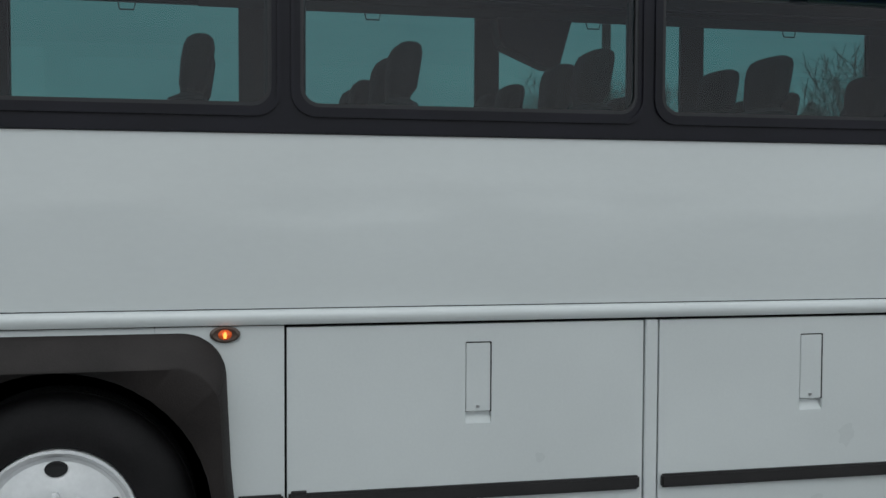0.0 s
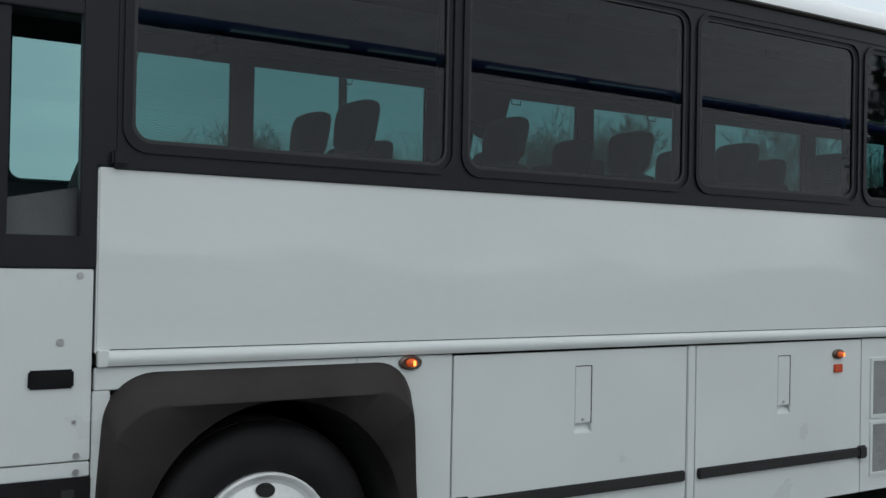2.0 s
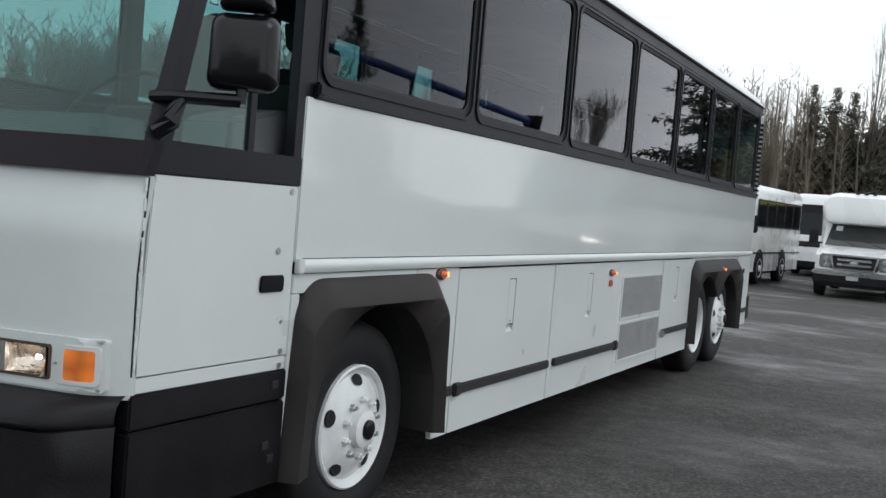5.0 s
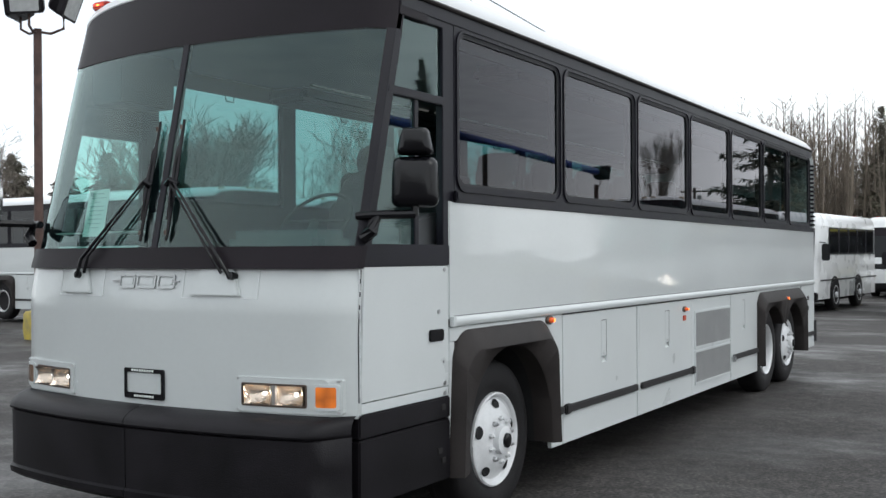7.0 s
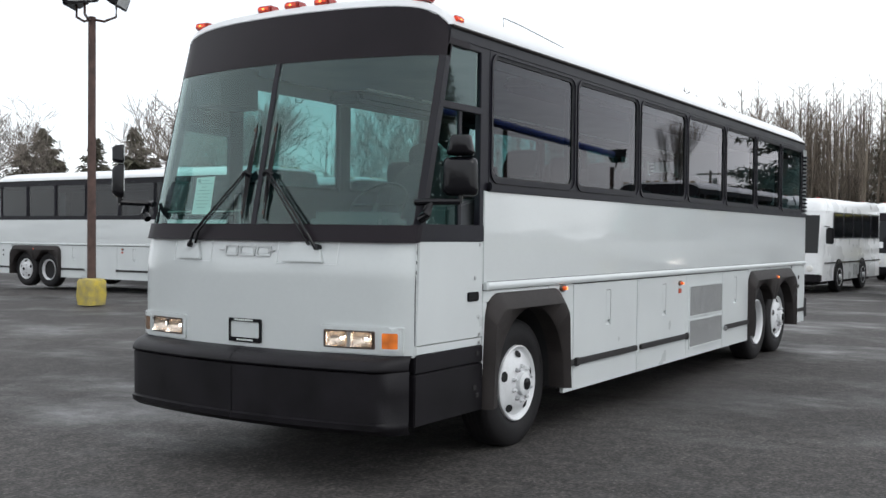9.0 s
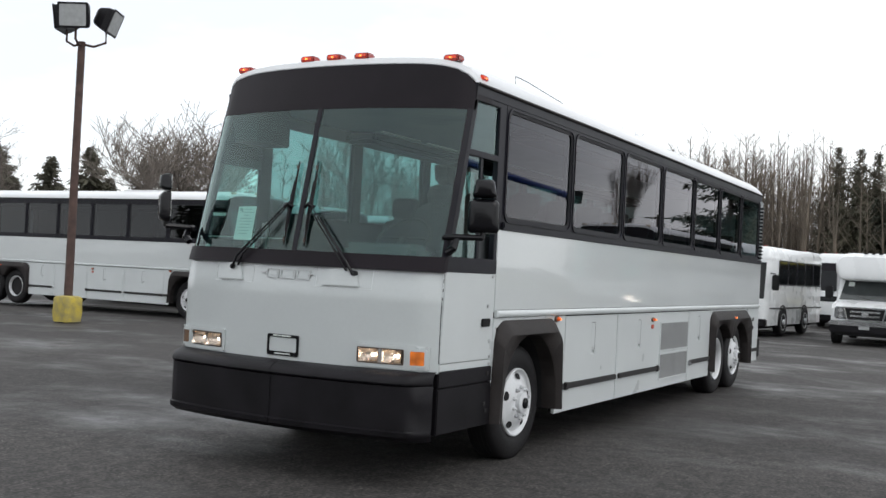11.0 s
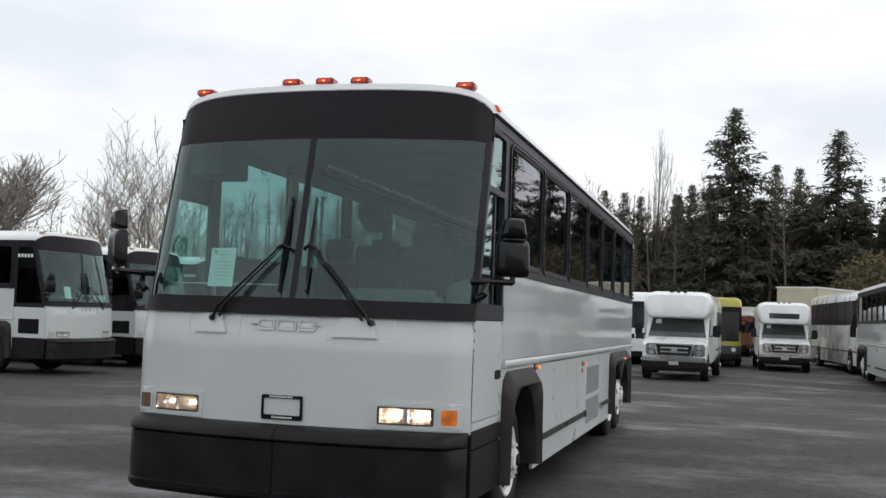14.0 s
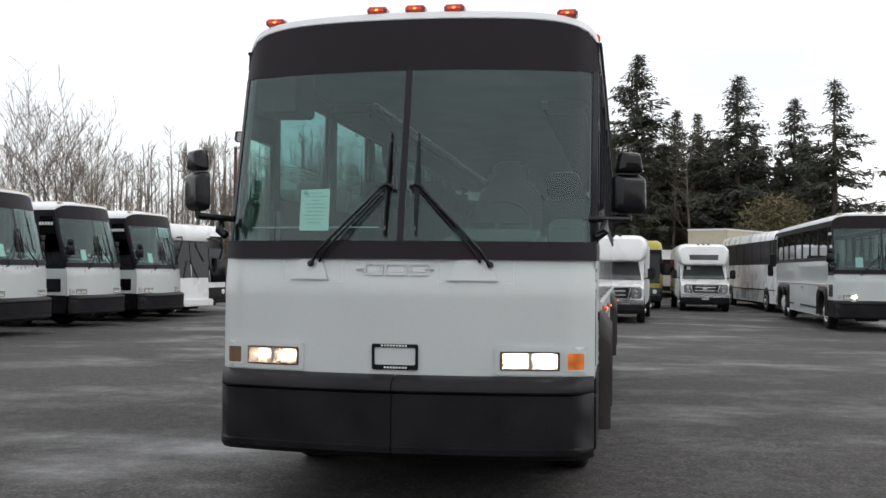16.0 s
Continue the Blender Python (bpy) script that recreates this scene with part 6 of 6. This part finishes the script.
def add_tube(vs, fs, a, b, ra, rb, n=4):
    d = (b - a)
    if d.length < 1e-5:
        return
    d.normalize()
    u = d.cross(Vector((0.31, 0.2, 0.93)) if abs(d.z) < 0.95 else Vector((1, 0, 0))).normalized()
    w = d.cross(u)
    o = len(vs)
    for p, r in ((a, ra), (b, rb)):
        for k in range(n):
            q = 2 * math.pi * k / n
            vs.append(tuple(p + r * (math.cos(q) * u + math.sin(q) * w)))
    for k in range(n):
        j = (k + 1) % n
        fs.append((o + k, o + j, o + n + j, o + n + k))


def bare_tree(rnd, h, spread, upright=0.55, levels=4, name="tree", stems=1, fan=4):
    """Leafless tree: tapered trunk, limbs, many thin twigs."""
    c = root(name, pose(0, 0, 0), "leafless grey-brown deciduous tree", "tree")
    tv, tf, bv, bf = [], [], [], []

    def grow(p, d, length, r, lev):
        segs = 3 if lev < 2 else 2
        q = p.copy()
        dd = d.copy()
        for s in range(segs):
            dd = (dd + Vector((rnd.uniform(-1, 1), rnd.uniform(-1, 1), rnd.uniform(-0.4, 0.8))) * 0.16).normalized()
            e = q + dd * (length / segs)
            r2 = r * (0.80 if lev < levels else 0.62)
            if lev <= 1:
                add_tube(tv, tf, q, e, r, r2, 6)
            else:
                add_tube(bv, bf, q, e, max(r, 0.011), max(r2, 0.009), 3)
            if lev < levels and (s > 0 or lev > 0):
                for _ in range(fan if s == segs - 1 else fan - 2):
                    ax = Vector((rnd.uniform(-1, 1), rnd.uniform(-1, 1), rnd.uniform(-0.2, 0.6))).normalized()
                    nd = (dd * (0.55 + 0.5 * upright) + ax * spread + Vector((0, 0, upright * 0.4))).normalized()
                    grow(e, nd, length * rnd.uniform(0.48, 0.72), r2 * rnd.uniform(0.45, 0.65), lev + 1)
            q, r = e, r2
    for s in range(stems):
        lean = Vector((rnd.uniform(-1, 1), rnd.uniform(-1, 1), 0)) * (0.05 if stems == 1 else 0.28)
        grow(Vector((lean.x * 0.6, lean.y * 0.6, -0.1)), (Vector((0, 0, 1)) + lean).normalized(), h * 0.46, 0.018 * h * (1 if stems == 1 else 0.7), 0)
    mesh_thing("trunk", tv, tf, M_BARK, c)
    mesh_thing("crown", bv, bf, M_BARK2, c)
    return c


def conifer(rnd, h, width, start, gap, m_needle, dens=1.0):
    """Fir with a straight trunk, drooping limbs and ragged sprays of needles."""
    c = root("conifer", pose(0, 0, 0), "tall dark evergreen fir with ragged drooping limbs", "tree")
    tv, tf, nv, nf = [], [], [], []
    add_tube(tv, tf, Vector((0, 0, -0.2)), Vector((0.05, 0.02, h * 0.5)), 0.014 * h, 0.009 * h, 7)
    add_tube(tv, tf, Vector((0.05, 0.02, h * 0.5)), Vector((0.0, 0.05, h)), 0.009 * h, 0.012, 6)
    z = start * h
    while z < h * 0.985:
        t = (z - start * h) / (h * (1 - start))
        full = width * (1 - t) ** 0.92 * (0.62 + 0.38 * min(1, t * 4))
        for k in range(rnd.choice((5, 6, 6, 7))):
            a = rnd.uniform(0, 2 * math.pi)
            if rnd.random() < gap or noise.noise(Vector((math.cos(a) * 1.3, math.sin(a) * 1.3, z * 0.55))) < -0.42:
                continue
            ln = max(0.22, full * rnd.uniform(0.5, 1.1))
            d = Vector((math.cos(a), math.sin(a), 0))
            rise = rnd.uniform(0.1, 0.4) if t > 0.75 else rnd.uniform(-0.32, 0.05)
            p0 = Vector((0, 0, z))
            p1 = p0 + d * ln * 0.55 + Vector((0, 0, ln * rise * 0.8))
            p2 = p0 + d * ln + Vector((0, 0, ln * (rise + 0.02) + 0.12))
            add_tube(tv, tf, p0, p1, 0.035, 0.02, 3)
            add_tube(tv, tf, p1, p2, 0.02, 0.006, 3)
            n = max(4, int(ln * 5.6 * dens))
            for i in range(n):
                s = 0.08 + 0.92 * (i + 0.6) / n
                b = p0.lerp(p1, s / 0.55) if s < 0.55 else p1.lerp(p2, (s - 0.55) / 0.45)
                for _ in range(4):
                    w = rnd.uniform(0.18, 0.48) * dens ** -0.55 * (1.05 - 0.4 * s) * min(1.0, 0.4 + 0.35 * ln)
                    side = Vector((-d.y, d.x, 0)) * rnd.uniform(-1, 1) + d * rnd.uniform(0.0, 0.9) + Vector((0, 0, rnd.uniform(-1.25, 0.3)))
                    side.normalize()
                    q = b + Vector((rnd.uniform(-0.16, 0.16), rnd.uniform(-0.16, 0.16), rnd.uniform(-0.2, 0.12)))
                    up = side.cross(Vector((rnd.uniform(-1, 1), rnd.uniform(-1, 1), rnd.uniform(-1, 1)))).normalized() * w * 0.21
                    e = q + side * w * 1.6
                    o = len(nv)
                    nv.extend([tuple(q - up * 0.3), tuple(q + side * w * 0.7 + up), tuple(e), tuple(q + side * w * 0.6 - up)])
                    nf.append((o, o + 1, o + 2, o + 3))
        z += rnd.uniform(0.2, 0.36) * (1 if t < 0.8 else 0.7)
    mesh_thing("trunk", tv, tf, M_BARK, c)
    mesh_thing("crown", nv, nf, m_needle, c)
    return c


def scaled(x, y, rz, s, sz=None):
    return pose(x, y, ground_z(x, y), 0, 0, rz) @ Matrix.Diagonal((s, s, sz or s, 1))


def put(ob, x, y, rz, s=1.0, sz=None):
    """A copy of a tree at a place, turned and scaled."""
    ob2 = copy_thing(ob, pose(0, 0, 0))
    ob2.matrix_basis = scaled(x, y, rz, s, sz)
    return ob2


rnd = random.Random(11)
fir_a = conifer(rnd, 18.0, 5.4, 0.12, 0.10, M_NEEDLE)
fir_b = conifer(rnd, 16.0, 5.0, 0.14, 0.16, M_NEEDLE)
fir_c = conifer(rnd, 14.0, 4.6, 0.06, 0.10, M_NEEDLE2)
fir_d = conifer(rnd, 17.0, 4.6, 0.18, 0.32, M_NEEDLE)
fir_f = conifer(rnd, 14.0, 4.6, 0.06, 0.08, M_NEEDLE2, 0.33)
fir_g = conifer(rnd, 16.0, 4.8, 0.10, 0.12, M_NEEDLE, 0.33)
fir_f.matrix_basis = scaled(91.0, -8.4, 50, 1.0)
fir_g.matrix_basis = scaled(95.0, 4.0, 0, 0.9)
fir_a.matrix_basis = scaled(78.2, -1.3, 30, 1.55, 1.07)
fir_b.matrix_basis = scaled(77.7, -9.1, 0, 1.65, 1.08)
fir_c.matrix_basis = scaled(90, 8.6, 0, 1.0)
fir_d.matrix_basis = scaled(71.8, -15.3, 0, 1.4, 0.93)
put(fir_b, 77.2, -13.3, 120, 1.35, 0.96)
put(fir_c, 79.5, -3.6, 15, 1.3, 0.85)
put(fir_c, 80.5, -6.2, 115, 1.3, 0.92)
put(fir_c, 80.0, -11.2, 215, 1.35, 0.82)
put(fir_b, 80.5, -7.6, 75, 1.25, 0.66)
put(fir_c, 79.0, -15.6, 275, 1.25, 0.7)
put(fir_c, 80.5, 1.2, 175, 1.3, 0.78)
put(fir_c, 88.1, -4.8, 60, 1.16)
put(fir_c, 93.0, -7.1, 200, 1.19)
put(fir_c, 87.5, 10.1, 100, 0.99)
put(fir_c, 87.7, 6.8, 220, 0.95)
put(fir_a, 92, -12.0, 70, 0.85)
put(fir_c, 90, 2.5, 20, 1.05)
put(fir_a, 94, -17.0, 200, 0.8)
put(fir_c, 84, 3.5, 310, 0.9)
put(fir_c, 90, 17.0, 10, 0.62, 0.7)
put(fir_a, 98, 1.0, 160, 0.88)
put(fir_c, 99, -4.0, 80, 1.0)
for k in range(26):
    put((fir_f, fir_g, fir_g)[k % 3], rnd.uniform(92, 112), -16.5 + 1.08 * k, rnd.uniform(0, 360), rnd.uniform(0.62, 0.85) * (1.15 if k % 3 == 0 else 0.9))
for k in range(40):
    put((fir_f, fir_g, fir_f)[k % 3], rnd.uniform(80, 88), -15.5 + 0.64 * k, rnd.uniform(0, 360), rnd.uniform(0.62, 0.82), rnd.uniform(0.55, 0.78))
# low evergreens behind the left-hand row
for x, y, s in ((50.4, 60.0, 0.5), (52.4, 60.0, 0.5), (55.0, 60.5, 0.43), (46.5, 60.0, 0.42), (39.0, 62.6, 0.5), (42.1, 60.2, 0.6), (35.5, 65.5, 0.55), (32.5, 67.0, 0.5), (29.0, 68.0, 0.5), (25.0, 70.0, 0.55), (51.5, 51.0, 0.5), (41.0, 61.1, 0.52), (45.0, 58.1, 0.56), (47.1, 56.3, 0.62), (43.2, 59.8, 0.45), (37.5, 64.0, 0.5), (49.5, 53, 0.55)):
    put(fir_f, x, y, rnd.uniform(0, 360), s * 1.5, s * 1.08)
# evergreens across the lot behind the camera
for x, y, s in ((-14, -55, 0.9), (-60, -8, 0.8), (-58, 2, 0.62), (-62, 9, 0.75), (-55, -22, 0.7), (-57, 16, 0.8), (-60, 23, 0.66), (-58, 29, 0.85), (-61, 36, 0.7), (-57, 42, 0.8), (-60, -15, 0.66), (-60, -29, 0.82), (-58, 50, 0.75), (-14, 40, 0.9), (-18, 45, 0.8), (-23, 47, 1.0), (-27, 53, 0.85), (-32, 54, 0.95), (-37, 60, 0.9), (-43, 58, 0.8), (-48, 66, 0.95)):
    put(fir_g if s > 0.8 else fir_f, x, y, rnd.uniform(0, 360), s)

put(fir_a, 64.5, -40.3, 40, 0.72, 0.96)
put(fir_c, 69.5, -41.5, 40, 0.6)
put(fir_c, 73.0, -42.5, 140, 0.66)
tree_a = bare_tree(rnd, 12.5, 0.72, 0.42, 5, stems=1, fan=3)
tree_b = bare_tree(rnd, 12.0, 0.30, 0.95, 3, fan=4)
tree_c = bare_tree(rnd, 10.0, 0.85, 0.3, 5, stems=2, fan=3)
tree_d = bare_tree(rnd, 14.0, 0.32, 0.9, 4, fan=4)
tree_a.matrix_basis = scaled(57, 27.5, 0, 0.55)
tree_b.matrix_basis = scaled(82.9, 5.0, 0, 0.8, 1.4)
tree_c.matrix_basis = scaled(28.9, 45.2, 40, 0.8)
tree_d.matrix_basis = scaled(66.0, 31.0, 0, 0.8)
for x, y, s, k in ((24.0, 49.0, 0.85, 2), (19.0, 52.0, 0.85, 2), (40.5, 37.5, 0.6, 2)):
    put((tree_a, tree_b, tree_c)[k], x, y, rnd.uniform(0, 360), s)
put(tree_d, 55, -18.3, 70, 0.62)


def orchard_tree(rnd, h, r, stems, name="tree", label="leafless spreading tree with a broad twiggy dome", steep=(0.12, 1.3), low=0.52, stout=0.010, twigs=(2, 2, 1), span=1.0):
    """Short trunk, crooked limbs that fan out to a dome, and fine upturned twigs."""
    c = root(name, pose(0, 0, 0), label, "tree")
    tv, tf, bv, bf = [], [], [], []

    def bough(p, d, length, rad, lev):
        n = (6, 4, 3, 2)[lev]
        q, dd, rr = p.copy(), d.copy(), rad
        for k in range(n):
            dd = (dd + Vector((rnd.uniform(-1, 1), rnd.uniform(-1, 1), rnd.uniform(-0.9, 1.0))) * (0.20, 0.22, 0.2, 0.16)[lev]).normalized()
            e = q + dd * length / n
            r2 = rr * 0.84
            if lev < 1:
                add_tube(tv, tf, q, e, rr, r2, 6)
            else:
                add_tube(bv, bf, q, e, max(rr, 0.012), max(r2, 0.008), 4 if lev == 1 else 3)
            if lev < 3 and (k > 0 or lev > 0):
                for _ in range(twigs[lev] if k < n - 1 else 2):
                    ax = Vector((rnd.uniform(-1, 1), rnd.uniform(-1, 1), rnd.uniform(-0.1, 0.9))).normalized()
                    bough(e, (dd * 0.7 + ax * 0.85 + Vector((0, 0, 0.22))).normalized(), (r * 0.42, r * 0.24, r * 0.17)[lev] * span * rnd.uniform(0.6, 1.2), r2 * rnd.uniform(0.4, 0.55), lev + 1)
            q, rr = e, r2
    fork = Vector((0, 0, h * low))
    add_tube(tv, tf, Vector((0, 0, -0.2)), fork, 2.8 * stout * h, 2.4 * stout * h, 8)
    for k in range(stems):
        a = 2 * math.pi * (k + rnd.uniform(-0.3, 0.3)) / stems
        el = steep[0] + (steep[1] - steep[0]) * ((k * 0.618) % 1)
        reach = 1 / math.sqrt((math.cos(el) / r) ** 2 + (math.sin(el) / (h * (1 - low))) ** 2)
        bough(fork, Vector((math.cos(a) * math.cos(el), math.sin(a) * math.cos(el), math.sin(el))), reach * 0.68, stout * h, 0)
    mesh_thing("trunk", tv, tf, M_BARK, c)
    mesh_thing("crown", bv, bf, M_BARK2, c)
    return c


rt = random.Random(23)
dome = orchard_tree(rt, 8.4, 4.4, 11)
dome.matrix_basis = scaled(25.5, 26.3, 15, 1.14, 0.8)
put(dome, 16.0, 33.0, 160, 0.95, 0.72)
birch = orchard_tree(rt, 10.6, 3.0, 7, label="tall leafless tree with several upright stems", steep=(0.75, 1.45), low=0.3, stout=0.0055, twigs=(1, 1, 1), span=1.9)
birch.matrix_basis = scaled(37.6, 25.9, 0, 1.0, 0.92)
put(birch, 41.0, 30.8, 130, 0.9, 0.76)
put(birch, 47.0, 29.0, 220, 0.74)

# far woods: slim leafless trunks and undergrowth, one mass
wv, wf = [], []
wr = random.Random(5)


def slim(x, y, h):
    p = Vector((x, y, ground_z(x, y)))
    d = Vector((wr.uniform(-0.06, 0.06), wr.uniform(-0.06, 0.06), 1))
    top = p + d * h
    add_tube(wv, wf, p, p.lerp(top, 0.55), 0.009 * h, 0.006 * h, 4)
    add_tube(wv, wf, p.lerp(top, 0.55), top, 0.006 * h, 0.01, 3)
    for k in range(int(h * 2.2)):
        t = wr.uniform(0.28, 0.98)
        b = p.lerp(top, t)
        ln = h * 0.22 * (1.08 - t) * wr.uniform(0.5, 1.2) + 0.4
        a = wr.uniform(0, 6.28)
        e = b + Vector((math.cos(a) * ln * 0.7, math.sin(a) * ln * 0.7, ln * wr.uniform(0.5, 1.1)))
        add_tube(wv, wf, b, e, 0.022, 0.006, 3)
        for _ in range(2):
            f = b.lerp(e, wr.uniform(0.3, 0.9))
            a2 = a + wr.uniform(-1.2, 1.2)
            add_tube(wv, wf, f, f + Vector((math.cos(a2) * ln * 0.35, math.sin(a2) * ln * 0.35, ln * wr.uniform(0.25, 0.6))), 0.012, 0.004, 3)


for k in range(150):
    t = wr.random()
    slim(66 + 22 * t + wr.uniform(-4, 12), 44 - 36 * t + wr.uniform(-3, 5), wr.uniform(7.5, 12.5))
for k in range(16):
    slim(wr.uniform(73, 80), wr.uniform(-7, 16), wr.uniform(8.5, 13.5))
for k in range(210):
    slim(wr.uniform(79, 93), wr.uniform(10, 36), wr.uniform(11, 14.6))
for k in range(150):
    slim(wr.uniform(88, 108), wr.uniform(-10, 30), wr.uniform(11, 16))
for k in range(70):
    slim(wr.uniform(86, 104), wr.uniform(-15, 16), wr.uniform(8, 13))
for k in range(30):
    slim(wr.uniform(54, 68), wr.uniform(32, 46), wr.uniform(7, 10))
woods = mesh_thing("far_woods", wv, wf, M_WOODS, None)
tagged(woods, "slim leafless trees massed along the edge of the lot", "woods", kind="stuff")

uv, uf = [], []


def clump(x, y, z, r, n):
    for _ in range(n):
        a, e = wr.uniform(0, 6.28), wr.uniform(-0.1, 1.4)
        q = wr.uniform(0.45, 1.0) * r
        p = Vector((x + q * math.cos(a) * math.cos(e), y + q * math.sin(a) * math.cos(e), z + 0.9 * q * math.sin(e)))
        d = Vector((wr.uniform(-1, 1), wr.uniform(-1, 1), wr.uniform(-0.3, 1))).normalized()
        s = Vector((wr.uniform(-1, 1), wr.uniform(-1, 1), wr.uniform(-1, 1))).normalized()
        w = wr.uniform(0.10, 0.28)
        o = len(uv)
        uv.extend([tuple(p), tuple(p + d * w + s * w * 0.3), tuple(p + d * w * 2), tuple(p + d * w - s * w * 0.3)])
        uf.append((o, o + 1, o + 2, o + 3))


for k in range(110):
    x, y = wr.uniform(76, 100), wr.uniform(-15, 22)
    clump(x, y, ground_z(x, y), wr.uniform(1.4, 3.8), 260)
for k in range(50):
    t = wr.random()
    clump(62 + 20 * t, 44 - 32 * t + wr.uniform(-2, 4), -0.2, wr.uniform(1.0, 2.2), 100)
for k in range(24):
    clump(wr.uniform(30, 52), wr.uniform(38, 56), 0, wr.uniform(0.8, 1.8), 80)
under = mesh_thing("undergrowth", uv, uf, M_UNDER, None)
tagged(under, "dry olive-brown undergrowth below the far trees", "undergrowth", kind="stuff")

for x, y, r in ((66.0, -10.3, 3.2),):
    c = root("shrub", pose(x, y, -0.2), "round dry olive-green shrub in front of the firs", "shrub")
    uv, uf, sv, sf = [], [], [], []
    for k in range(8):
        add_tube(sv, sf, Vector((0, 0, 0)), Vector((wr.uniform(-1, 1), wr.uniform(-1, 1), 1.5)) * r * 0.5, 0.06, 0.02, 4)
    clump(0, 0, 4.2, r * 0.92, 2000)
    clump(0, 0, 2.0, r, 1500)
    clump(0, 0, 0.8, r * 0.9, 1500)
    mesh_thing("branches", sv, sf, M_BARK, c)
    mesh_thing("foliage", uv, uf, M_BUSH, c)

bm = bmesh.new()
for x0, x1, y0, y1 in ((63, 110, -60, 26), (50, 63, 26, 70)):
    box(bm, x0, x1, y0, y1, -0.24, -0.08)
tagged(part("grass_verge", bm, M_GRASS), "strip of winter grass at the edge of the lot", "grass", kind="structure")
